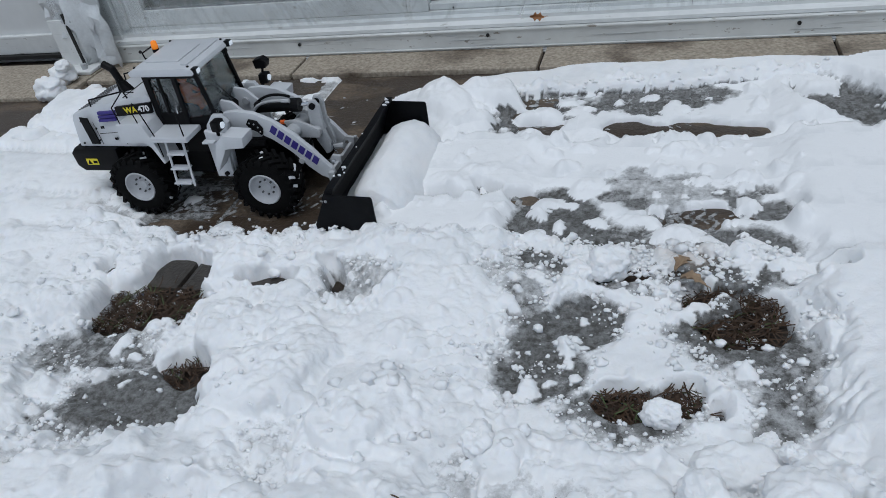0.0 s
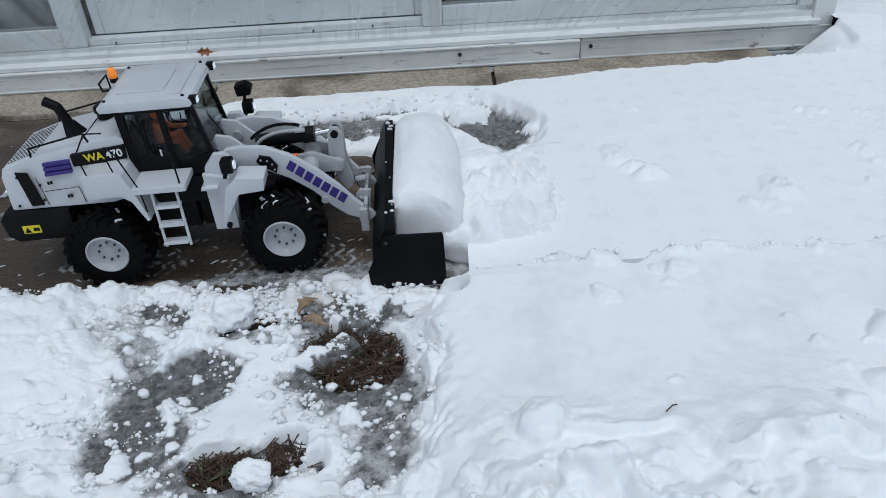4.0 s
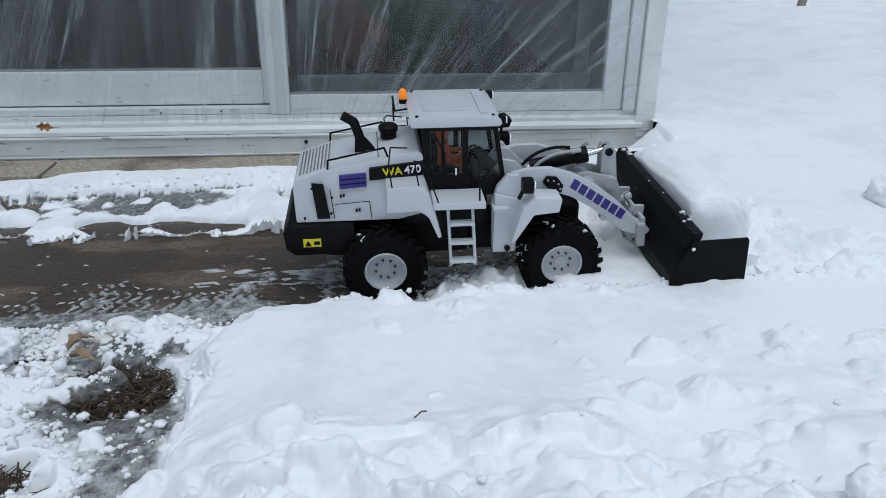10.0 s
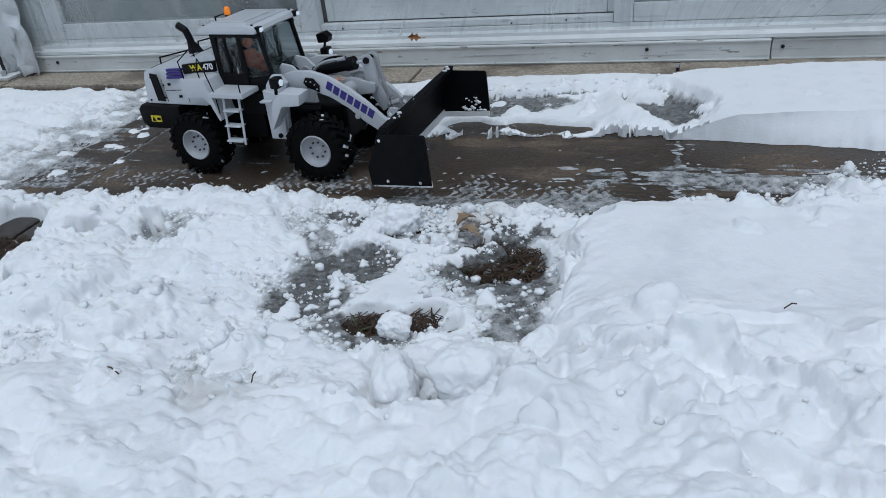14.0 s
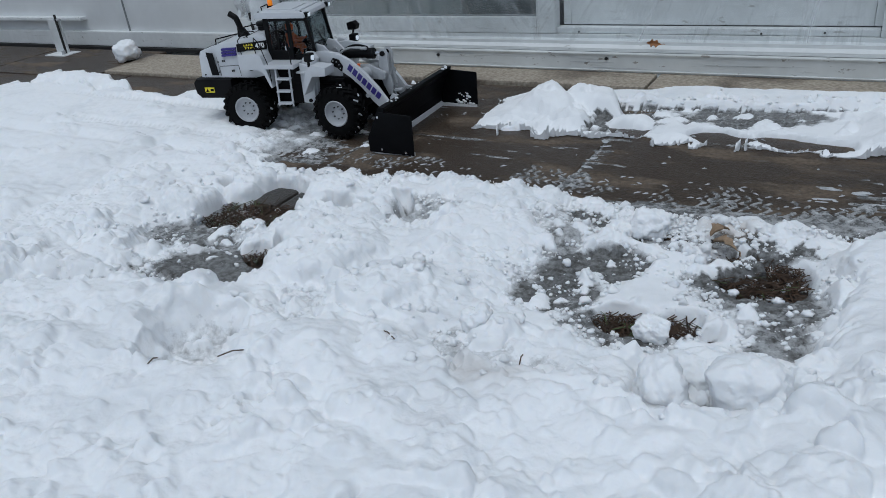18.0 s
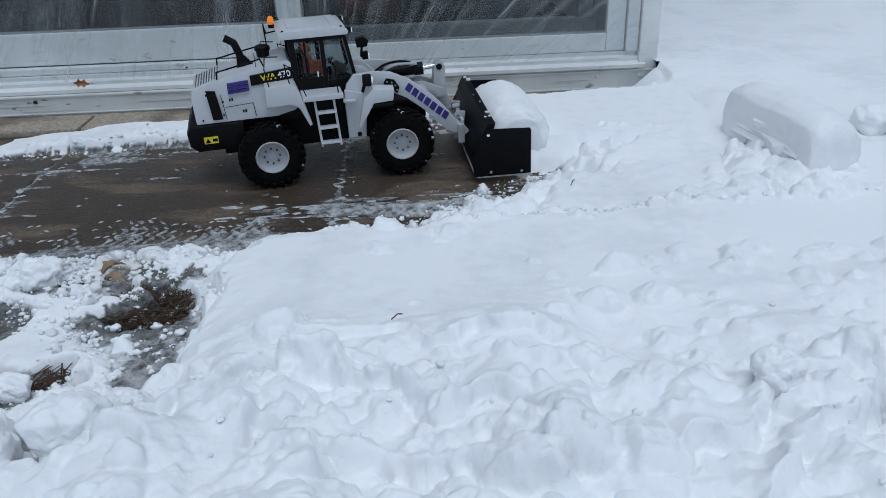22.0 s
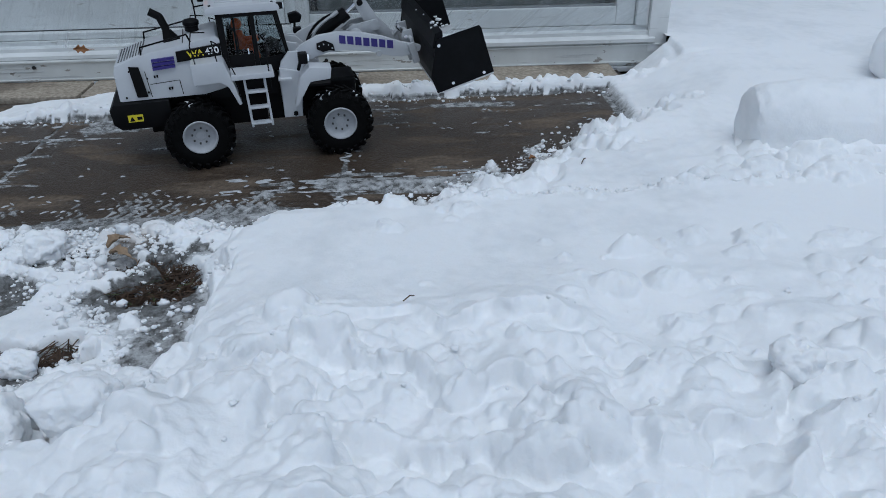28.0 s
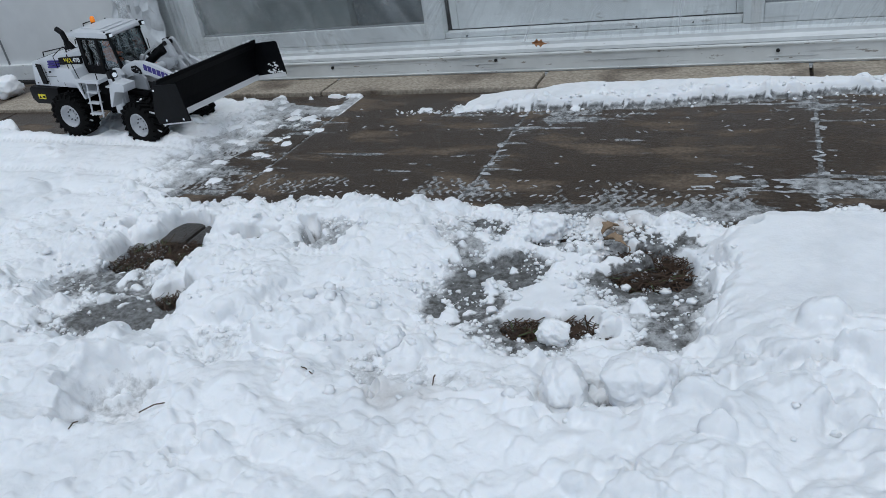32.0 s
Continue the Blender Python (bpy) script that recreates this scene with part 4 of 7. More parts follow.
    part("pressed_panel", box((0.088, 0, 0.2642), (0.062, 0.075, 0.0032), 0.0014), BODY, roof_p)
    part("front_ridge", box((0.138, 0, 0.2645), (0.012, 0.105, 0.003), 0.0013), BODY, roof_p)
    for x in (0.048, 0.148):
        for y in (-0.058, 0.058):
            part("roof_bolt", rod((x, y, 0.2625), (x, y, 0.265), 0.0022, None, 8), BLACK, roof_p)
    for sd in (-1, 1):
        part("roof_lamp", box((0.160, sd * 0.058, 0.257), (0.010, 0.012, 0.010), 0.002), BLACK, roof_p)
        part("lamp_lens", box((0.1658, sd * 0.058, 0.257), (0.0015, 0.009, 0.007), 0.0005), LAMP, roof_p, "clear white lamp lens")
    part("beacon_frame", tube([(0.044, 0.010, 0.254), (0.022, 0.010, 0.251), (0.020, 0.010, 0.262), (0.020, 0.042, 0.262), (0.021, 0.042, 0.226)], 0.0013), BLACK, L, "black wire beacon frame")
    part("beacon_base", rod((0.034, 0.030, 0.256), (0.034, 0.030, 0.262), 0.0058, None, 14), BLACK, L)
    part("beacon", lathe([(0.0054, 0.262), (0.0058, 0.267), (0.005, 0.2735), (0.0028, 0.276), (0.0005, 0.2765)], 16, None, "z"), BEACON, L, "glowing amber beacon", True).location = (0.034, 0.030, 0)


def front_frame(F):
    """Parts ahead of the steering joint; the space has its zero at the joint, on the ground."""
    part("axle", rod((HALF, -0.06, R_WHEEL), (HALF, 0.06, R_WHEEL), 0.016, None, 16), BLACK, F)
    part("chassis", box((0.080, 0, 0.088), (0.16, 0.072, 0.066), 0.005), BLACK, F)
    part("drive_shaft", rod((-0.04, 0, 0.085), (0.02, 0, 0.085), 0.008), STEEL, F)
    for sd in (-1, 1):
        part("side_plate", prism([(0.028, 0.070), (0.026, 0.140), (0.032, 0.165), (0.046, 0.182), (0.062, 0.182), (0.072, 0.168), (0.068, 0.150), (0.060, 0.070)], sd * 0.060, sd * 0.070, 0.002), BODY, F, "white front frame plate", True, 30)
        part("mudguard", prism([(0.048, 0.098), (0.053, 0.097), (0.078, 0.138), (0.112, 0.141), (0.115, 0.160), (0.078, 0.163), (0.062, 0.148)], sd * 0.0705, sd * 0.106, 0.0025), BODY, F, "white front mudguard", True, 30)
        part("mudguard_brace", prism([(0.028, 0.070), (0.060, 0.070), (0.062, 0.150), (0.028, 0.158)], sd * 0.0702, sd * 0.078, 0.002), BODY, F)
        part("frame_bolt", rod((0.048, sd * 0.078, 0.077), (0.048, sd * 0.082, 0.077), 0.004, None, 10), BLACK, F)
        hl = part("headlight", box((0.069, sd * 0.093, 0.177), (0.016, 0.020, 0.018), 0.004), BLACK, F, "black headlight housing")
        part("lens", rod((0.076, sd * 0.093, 0.177), (0.0792, sd * 0.093, 0.177), 0.0055, None, 16), LAMP, hl, "clear round headlight lens")
        part("lamp_arm", tube([(0.060, sd * 0.086, 0.155), (0.066, sd * 0.092, 0.175)], 0.003), BLACK, F)
        if sd > 0:
            part("mirror_arm", tube([(0.064, 0.096, 0.180), (0.066, 0.100, 0.196)], 0.0024), BLACK, F)
            part("work_lamp", prism([(0.056, 0.194), (0.076, 0.195), (0.080, 0.206), (0.070, 0.214), (0.054, 0.210)], 0.090, 0.108, 0.002), BLACK, F, "black work lamp on a stalk")
        part("tower", prism([(0.022, 0.110), (0.026, 0.165), (0.044, 0.190), (0.064, 0.186), (0.100, 0.150), (0.105, 0.11)], sd * 0.022, sd * 0.029, 0.003), BODY, F, "white boom tower plate", True, 30)
        part("pivot_pin", rod((PIVOT[0], sd * 0.018, PIVOT[1]), (PIVOT[0], sd * 0.058, PIVOT[1]), 0.0065), STEEL, F)
        part("deck_plate", box((0.036, sd * 0.078, 0.140), (0.022, 0.02, 0.003)), BODY, F)
        part("lift_cylinder", rod((0.035, sd * 0.036, 0.110), (0.115, sd * 0.036, 0.112), 0.0075), BLACK, F, "black lift cylinder")


def boom(B):
    """Lift arms, cross tube, bell crank, tilt cylinder; zero at the boom hinge."""
    up = [(-0.012, 0.004), (-0.004, 0.013), (0.018, 0.0155), (0.050, 0.011), (0.081, -0.004), (0.113, -0.029), (0.141, -0.059), (0.162, -0.087), (0.181, -0.106), (0.186, -0.113)]
    lo = [(0.180, -0.119), (0.166, -0.116), (0.147, -0.108), (0.127, -0.090), (0.104, -0.062), (0.075, -0.038), (0.045, -0.022), (0.016, -0.014), (-0.006, -0.012)]
    for sd in (-1, 1):
        arm = part("lift_arm", prism(up + lo, sd * 0.043, sd * 0.053, 0.0018), BODY, B, "white curved lift arm", True, 30)
        # dark blue maker's mark as plain slanted blocks
        n, yy = 7, sd * 0.0534
        for i in range(n):
            k = i / (n - 1)
            x, z = 0.080 + 0.062 * k, -0.020 - 0.057 * k
            h, wd = 0.0058, 0.0080
            slope = -0.92
            dz = slope * wd / 2
            lean = 0.0052
            part("mark_block", prism([(x - wd / 2 - lean * 0.5, z - h - dz), (x + wd / 2 - lean * 0.5, z - h + dz), (x + wd / 2 + lean, z + h + dz), (x - wd / 2 + lean, z + h - dz)], yy - 0.0006, yy + 0.0006), VIOLET, arm, "violet painted block")
        part("hinge_cover", prism([(0.036, -0.006), (0.042, 0.002), (0.056, -0.002), (0.064, -0.016), (0.060, -0.027), (0.052, -0.020), (0.042, -0.016)], sd * 0.0535, sd * 0.0575, 0.001), BLACK, B, "black bolted hinge cover")
        for x, z in ((0.043, -0.004), (0.051, -0.006), (0.057, -0.012), (0.059, -0.020)):
            part("cover_bolt", rod((x, sd * 0.0575, z), (x, sd * 0.059, z), 0.0014, None, 6), STEEL, B)
        part("arm_pin", rod((PIN[0], sd * 0.037, PIN[1]), (PIN[0], sd * 0.056, PIN[1]), 0.0065), STEEL, B)
        part("boss", rod((0.118, sd * 0.045, -0.078), (0.118, sd * 0.056, -0.078), 0.005), STEEL, B)
        # bell crank plates
        part("bell_crank", prism([(0.132, 0.002), (0.137, 0.012), (0.147, 0.012), (0.153, 0.002), (0.152, -0.040), (0.158, -0.066), (0.156, -0.084), (0.146, -0.088), (0.136, -0.066), (0.128, -0.040)], sd * 0.006, sd * 0.013, 0.002), STEEL, B, "grey-white bell crank plate", True, 30)
        part("crank_pin", rod((0.142, sd * 0.004, 0.003), (0.142, sd * 0.017, 0.003), 0.0055), BLACK, B)
        part("crank_bracket", prism([(0.086, -0.020), (0.108, -0.018), (0.150, -0.036), (0.146, -0.052), (0.10, -0.05)], sd * 0.017, sd * 0.023, 0.002), STEEL, B, "grey-white crank bracket", True, 30)
    part("cross_tube", rod((0.103, -0.043, -0.036), (0.103, 0.043, -0.036), 0.0125, None, 20), STEEL, B, "grey-white cross tube", True, 40)
    part("cross_boss", rod((0.140, -0.024, -0.042), (0.140, 0.024, -0.042), 0.009, None, 16), STEEL, B, "", True, 40)
    cy = part("tilt_cylinder", rod((0.030, 0, -0.003), (0.112, 0, 0.000), 0.0098, None, 18), BLACK, B, "black hydraulic tilt cylinder", True, 40)
    part("cylinder_collar", rod((0.096, 0, -0.0005), (0.113, 0, 0.000), 0.0118, None, 18), BLACK, cy)
    part("piston_rod", rod((0.112, 0, 0.0), (0.142, 0, 0.003), 0.0038, None, 12), CHROME, cy, "chrome piston rod", True, 40)
    part("hose", tube(arc((0.026, -0.012, -0.012), (0.040, -0.016, 0.020), (0.092, -0.012, 0.013), 8), 0.0026), HOSE, cy, "pale grey hydraulic hose")
    part("hose", tube(arc((0.020, 0.012, -0.004), (0.050, 0.014, 0.022), (0.092, 0.011, 0.010), 8), 0.0024), BLACK, cy)
    part("hose_fitting", rod((0.088, -0.012, 0.013), (0.102, -0.012, 0.013), 0.0036, None, 8), STEEL, cy)
    part("tilt_link", tube([(0.150, 0, -0.082), (0.176, 0, -0.078)], 0.005, 8), STEEL, B)
    part("red_fitting", box((0.083, -0.02, -0.022), (0.008, 0.006, 0.006), 0.001), ORANGE, B)


def snow_blade(K):
    """The pusher: mouldboard, top tube, two wings, edge strip, coupler. Zero at the blade hinge; its foot lies 0.057 below."""
    z0 = -(PIVOT[1] + PIN[1])
    bx = HALF + 0.116 - PIVOT[0] - PIN[0]
    g = lambda pts: [(bx + x, z0 + z) for x, z in pts]
    mb = [(0.002, 0.012), (0.003, 0.034), (0.012, 0.062), (0.028, 0.093), (0.034, 0.093), (0.020, 0.060), (0.011, 0.034), (0.010, 0.012)]
    part("mouldboard", prism(g(mb), -BLADE_W, BLADE_W, 0.0008), BLADE, K, "black curved mouldboard", True, 30)
    part("top_tube", prism(g([(0.016, 0.078), (0.027, 0.099), (0.040, 0.099), (0.038, 0.091), (0.024, 0.074)]), -BLADE_W - 0.0005, BLADE_W + 0.0005, 0.0012), BLADE, K, "black folded top edge")
    ed = part("edge_strip", prism(g([(0.003, 0.001), (0.012, 0.001), (0.012, 0.014), (0.003, 0.014)]), -BLADE_W + 0.001, BLADE_W - 0.001, 0.0006), WHITEINK, K, "pale plastic wear strip")
    for sd in (-1, 1):
        w = part("wing", prism(g([(0.0, 0.004), (-0.002, 0.034), (0.026, 0.090), (0.100, 0.087), (0.102, 0.083), (0.102, 0.004)]), sd * (BLADE_W + 0.001), sd * (BLADE_W + 0.0045), 0.0008), BLADE, K, "black side wing")
        part("wing_strip", prism(g([(0.008, 0.0), (0.102, 0.0), (0.102, 0.010), (0.008, 0.010)]), sd * (BLADE_W - 0.002), sd * (BLADE_W + 0.0008), 0.0004), WHITEINK, w, "pale plastic wear strip")
        for x, z in ((0.026, 0.080), (0.030, 0.012), (0.085, 0.010)):
            part("wing_bolt", rod((bx + x, sd * (BLADE_W + 0.004), z0 + z), (bx + x, sd * (BLADE_W + 0.0065), z0 + z), 0.0028, None, 8), CHROME, w, "bright bolt")
        part("coupler_plate", prism([(-0.012, -0.024), (-0.012, 0.022), (-0.006, 0.030), (0.010, 0.028), (0.004, -0.024)], sd * 0.030, sd * 0.036, 0.001), STEEL, K, "steel coupler plate")
        part("coupler_lug", box((-0.002, sd * 0.058, -0.006), (0.012, 0.010, 0.036), 0.002), STEEL, K)
        part("coupler_pin", rod((-0.004, sd * 0.028, 0.020), (-0.004, sd * 0.040, 0.020), 0.0035), CHROME, K)
    # snow that sticks to the inside of the far wing and to the edges
    rng = random.Random(9)
    bits = None
    spots = [(rng.uniform(0.050, 0.098), BLADE_W - 0.001, 0.012 + 0.030 * rng.random() ** 2) for _ in range(26)] + [(rng.uniform(0.028, 0.042), rng.uniform(-0.15, 0.15), 0.100) for _ in range(10)]
    spots += [(rng.uniform(0.02, 0.10), -BLADE_W - 0.001, 0.004) for _ in range(8)]
    for x, y, z in spots:
        t = bmesh.new()
        bmesh.ops.create_icosphere(t, subdivisions=1, radius=1.0)
        r = 0.0012 + 0.0040 * rng.random() ** 2
        for v in t.verts:
            v.co = Vector((bx + x + v.co.x * r * rng.uniform(0.8, 1.4), y + v.co.y * 0.0022, z0 + z + v.co.z * r * rng.uniform(0.5, 1.0)))
        bits = joined(bits, t)
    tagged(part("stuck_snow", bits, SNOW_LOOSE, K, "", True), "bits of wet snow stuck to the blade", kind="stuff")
    part("coupler_bar", box((0.002, 0, 0.002), (0.006, 0.115, 0.034), 0.002), STEEL, K, "steel coupler frame")
    bmr = tube(arc((-0.006, -0.012, 0.020), (-0.020, -0.012, 0.040), (-0.006, -0.012, 0.044), 6), 0.0012)
    part("ring_pin", bmr, CHROME, K)


def build_loader():
    L = empty("wheel_loader")
    tagged(L, "white radio-controlled model wheel loader with black snow blade", "model loader")
    rear_body(L)
    F = empty("front_frame", parent=L)
    front_frame(F)
    B = empty("boom", parent=L)
    boom(B)
    K = empty("snow_blade", parent=L)
    snow_blade(K)
    wheels = [wheel(L, 0, -1), wheel(L, 0, 1), wheel(L, BASE, -1), wheel(L, BASE, 1)]
    # toy figure on the seat: one plain shape
    f = rod((0.088, 0, 0.176), (0.085, 0, 0.207), 0.0125, 0.0105, 12)
    for sd in (-1, 1):
        f = tube([(0.085, sd * 0.012, 0.203), (0.099, sd * 0.016, 0.190), (0.120, sd * 0.009, 0.193)], 0.0036, 8, f)
        f = tube([(0.088, sd * 0.007, 0.178), (0.112, sd * 0.008, 0.178), (0.118, sd * 0.008, 0.160)], 0.0045, 8, f)
    t = bmesh.new()
    bmesh.ops.create_uvsphere(t, u_segments=14, v_segments=10, radius=0.0095, matrix=Matrix.Translation((0.087, 0, 0.220)))
    f = joined(f, t)
    fig = part("toy_figure", f, ORANGE, None, "", True, 40)
    tagged(fig, "small orange toy figure seated in the loader cab", "toy figure")
    return L, F, B, K, wheels, fig


LOADER, FRONT, BOOM, BLADE_PART, WHEELS, FIGURE = build_loader()


# ---- snow ----
class Lattice:
    """Smooth value noise on arrays, for wide relief."""

    def __init__(self, seed):
        self.g = np.random.default_rng(seed).random((256, 256))

    def at(self, x, y):
        xi, yi = np.floor(x).astype(int), np.floor(y).astype(int)
        fx, fy = x - xi, y - yi
        fx, fy = fx * fx * (3 - 2 * fx), fy * fy * (3 - 2 * fy)
        g = self.g
        a, b = g[yi % 256, xi % 256], g[yi % 256, (xi + 1) % 256]
        c, d = g[(yi + 1) % 256, xi % 256], g[(yi + 1) % 256, (xi + 1) % 256]
        return (a * (1 - fx) + b * fx) * (1 - fy) + (c * (1 - fx) + d * fx) * fy

    def fbm(self, x, y, size, octaves=4, gain=0.5):
        s, amp, tot = 0, 1.0, 0
        for o in range(octaves):
            s = s + amp * (self.at(x / size + 17 * o, y / size + 31 * o) - 0.5)
            tot += amp
            size, amp = size / 2, amp * gain
        return s / tot


LAT = Lattice(11)
LAT2 = Lattice(23)


def smooth(a, b, v):
    k = np.clip((v - a) / (b - a), 0, 1)
    return k * k * (3 - 2 * k)


STEP = 0.004
GX, GY = np.arange(-2.2, 2.4, STEP), np.arange(-0.12, 1.662, STEP)
X, Y = np.meshgrid(GX, GY)
slush, dirt = np.zeros_like(X), np.zeros_like(X)
rough = LAT.fbm(X, Y, 0.05, 4, 0.6)
wide = LAT2.fbm(X, Y, 0.32, 4, 0.5)
crisp = LAT2.fbm(X, Y, 0.022, 4, 0.65)
ragged_edge = LAT.fbm(X, Y, 0.035, 4, 0.65)


def puffs(size, seed):
    """Rounded lumps with creases between them."""
    wx, wy = 0.4 * size * LAT.fbm(X, Y, size * 0.8, 2), 0.4 * size * LAT2.fbm(X, Y, size * 0.8, 2)
    return np.abs(LAT.fbm(X + wx + seed, Y + wy - seed, size, 2, 0.45)) * 2.0


grain = Lattice(41).fbm(X, Y, 0.013, 3, 0.75)
lumps = 0.012 * puffs(0.13, 1.3) + 0.006 * puffs(0.07, 2.7) + 0.006 * crisp + 0.008 * rough + 0.003 * grain

# undisturbed cover to the east, trodden cover to the west
lawn = smooth(0.14, 0.26, X + 0.05 * rough + 0.03 * (Y - 0.7))
H = 0.040 + 0.022 * wide + 0.50 * lumps
calm = smooth(0.55, 0.72, Y + 0.14 * wide - 0.08 * smooth(0.8, 1.4, X))
H = H * (1 - lawn) + lawn * (0.050 + 0.010 * smooth(0.3, 1.2, X) + 0.016 * wide + (0.42 - 0.38 * calm) * lumps + 0.0015 * rough)
H += 0.016 * smooth(0.62, 0.2, Y) + 0.016 * smooth(-1.0, -1.6, X)
H += 0.03 * smooth(1.25, 2.2, X) * smooth(0.9, 1.6, Y)
# drift against the corner of the house
H += 0.018 * np.exp(-(((X - 1.12) / 0.16) ** 2)) * smooth(1.42, 1.66, Y) * smooth(0.90, 1.06, X)
# on the walk the cover is thin
H = H * (1 - 0.3 * smooth(0.86, 0.90, Y) * smooth(0.5, 0.1, X))


def hole(cx, cy, rx, ry, rot, hz, wet, ragged=0.45, soft=0.35):
    """A trodden or melted place: the cover sinks to hz and turns wet."""
    global H, slush
    c, s = math.cos(radians(rot)), math.sin(radians(rot))
    u, v = ((X - cx) * c + (Y - cy) * s) / rx, (-(X - cx) * s + (Y - cy) * c) / ry
    e = np.roll(ragged_edge, (int(cy * 997) % 300, int(cx * 1499) % 900), (0, 1))
    d = np.sqrt(u * u + v * v) + ragged * 2.0 * e + 0.5 * ragged * crisp
    k = smooth(1.0 + soft * 1.1, 1.0 - soft * 0.5, d)
    H = H * (1 - k) + (hz + 0.006 * rough + 0.004 * crisp) * k
    slush = np.maximum(slush, wet * smooth(1.0 + soft * 0.7, 1.0 - soft * 0.5, d))


def band(x0, x1, cy, spread, n, rx, ry, hz, wet, seed):
    """A broken row of bare spots."""
    rng = np.random.default_rng(seed)
    for _ in range(n):
        k = rng.uniform(0.5, 1.1)
        hole(rng.uniform(x0, x1), cy + rng.normal() * spread, rx * k, ry * k, rng.uniform(-25, 25), hz, wet, 0.75, 0.35)


def clods(n, x0, x1, y0, y1, r0, r1, seed, sink=0.35, squash=0.85):
    """Clumps of snow that lie on the cover."""
    rng = np.random.default_rng(seed)
    for _ in range(n):
        cx, cy = rng.uniform(x0, x1), rng.uniform(y0, y1)
        r = r0 + (r1 - r0) * rng.random() ** 2.2
        clod(cx, cy, r, sink, squash * rng.uniform(0.7, 1.15), rng.uniform(0, 9))


def clod(cx, cy, r, sink=0.35, squash=0.85, ph=0.0, bulge=0.45):
    global H, slush
    i0, i1 = int((cx - 1.5 * r - GX[0]) / STEP), int((cx + 1.5 * r - GX[0]) / STEP) + 2
    j0, j1 = int((cy - 1.5 * r - GY[0]) / STEP), int((cy + 1.5 * r - GY[0]) / STEP) + 2
    if i0 < 1 or j0 < 1 or i1 > len(GX) - 1 or j1 > len(GY) - 1:
        return
    x, y = X[j0:j1, i0:i1] - cx, Y[j0:j1, i0:i1] - cy
    a = np.arctan2(y, x)
    rr = r * (1 + 0.20 * np.sin(2 * a + ph) + 0.12 * np.sin(3 * a + 2.1 * ph))
    calmer = min(1.0, 0.028 / r)
    d = (x * x + y * y) / (rr * rr) * (1 + 1.2 * rough[j0:j1, i0:i1] + 2.0 * calmer * crisp[j0:j1, i0:i1])
    base = float(np.median(H[j0:j1, i0:i1]))
    top = base + squash * r * (np.clip(1 - d, 0, 1) ** bulge - sink) / (1 - sink * 0.3) + 0.75 * r * calmer * crisp[j0:j1, i0:i1] + 0.3 * r * rough[j0:j1, i0:i1] + 0.0025 * grain[j0:j1, i0:i1]
    m = (d < 1) & (top > H[j0:j1, i0:i1])
    H[j0:j1, i0:i1] = np.where(m, top, H[j0:j1, i0:i1])
    slush[j0:j1, i0:i1] = np.where(m, 0.0, slush[j0:j1, i0:i1])


# thin broken cover where feet have trodden most
low = smooth(-0.27, -0.20, X + 0.04 * rough) * smooth(0.21, 0.15, X + 0.04 * rough) * smooth(0.47, 0.56, Y + 0.05 * rough)
low = np.maximum(low, 0.75 * smooth(-0.97, -0.88, X) * smooth(-0.50, -0.58, X + 0.05 * rough) * smooth(0.42, 0.5, Y + 0.05 * rough))
H = H * (1 - 0.62 * low) * (1 - 0.36 * (1 - lawn) * smooth(0.38, 0.52, Y) * smooth(0.93, 0.88, Y))
# soft heaps with creases between them
H = H + (0.020 * puffs(0.17, 5.1) + 0.010 * puffs(0.09, 8.3)) * (1 - lawn * calm) * (1 - low) * smooth(0.90, 0.84, Y)
H = H + 0.075 * LAT.fbm(X + 2, Y, 0.20, 3, 0.5) * smooth(0.70, 0.52, Y) * smooth(0.05, 0.3, X)
# heaps thrown up by feet
clods(90, -1.25, 0.16, 0.5, 0.88, 0.012, 0.045, 1, 0.45, 0.5)
clods(420, -1.3, 0.2, -0.10, 0.56, 0.007, 0.032, 12, 0.35, 0.40)
clods(700, 0.15, 2.3, -0.10, 0.50, 0.010, 0.042, 2, 0.25, 0.60)
clods(26, 0.15, 2.3, -0.10, 0.50, 0.035, 0.06, 14, 0.45, 0.45)
clods(130, 0.60, 1.9, 0.48, 0.76, 0.008, 0.030, 3, 0.30, 0.85)
clods(60, -2.1, -1.0, 0.1, 1.35, 0.02, 0.06, 4, 0.55, 0.45)
clods(7, 0.25, 0.85, 0.45, 0.66, 0.008, 0.024, 8, 0.5, 0.5)
# trodden places beside the walk
hole(-0.786, 0.615, 0.095, 0.049, -163, 0.004, 0.719, 0.35, 0.5)
hole(-0.655, 0.538, 0.109, 0.059, -173, 0, 0.9, 0.3, 0.35)
hole(-0.736, 0.480, 0.068, 0.033, 176, 0.012, 0.58, 0.4, 0.6)
hole(-0.697, 0.608, 0.047, 0.018, -171, -0.002, 0.696, 0.5, 0.4)
hole(-0.440, 0.790, 0.063, 0.048, 175, 0.022, 0.487, 0.25, 0.35)
hole(-0.431, 0.472, 0.055, 0.040, 147, 0.026, 0.278, 0.7, 0.8)
hole(-0.204, 0.475, 0.035, 0.021, -176, 0.022, 0.418, 0.6, 0.6)
hole(-0.191, 0.655, 0.032, 0.022, 105, 0.016, 0.406, 0.6, 0.6)
hole(-0.124, 0.727, 0.085, 0.049, -138, -0.003, 0.9, 0.35, 0.35)
hole(-0.144, 0.646, 0.058, 0.050, -147, 0, 0.812, 0.4, 0.5)
hole(-0.183, 0.770, 0.059, 0.030, 101, 0.004, 0.638, 0.4, 0.5)
hole(-0.218, 0.838, 0.050, 0.039, 110, 0.014, 0.487, 0.4, 0.5)
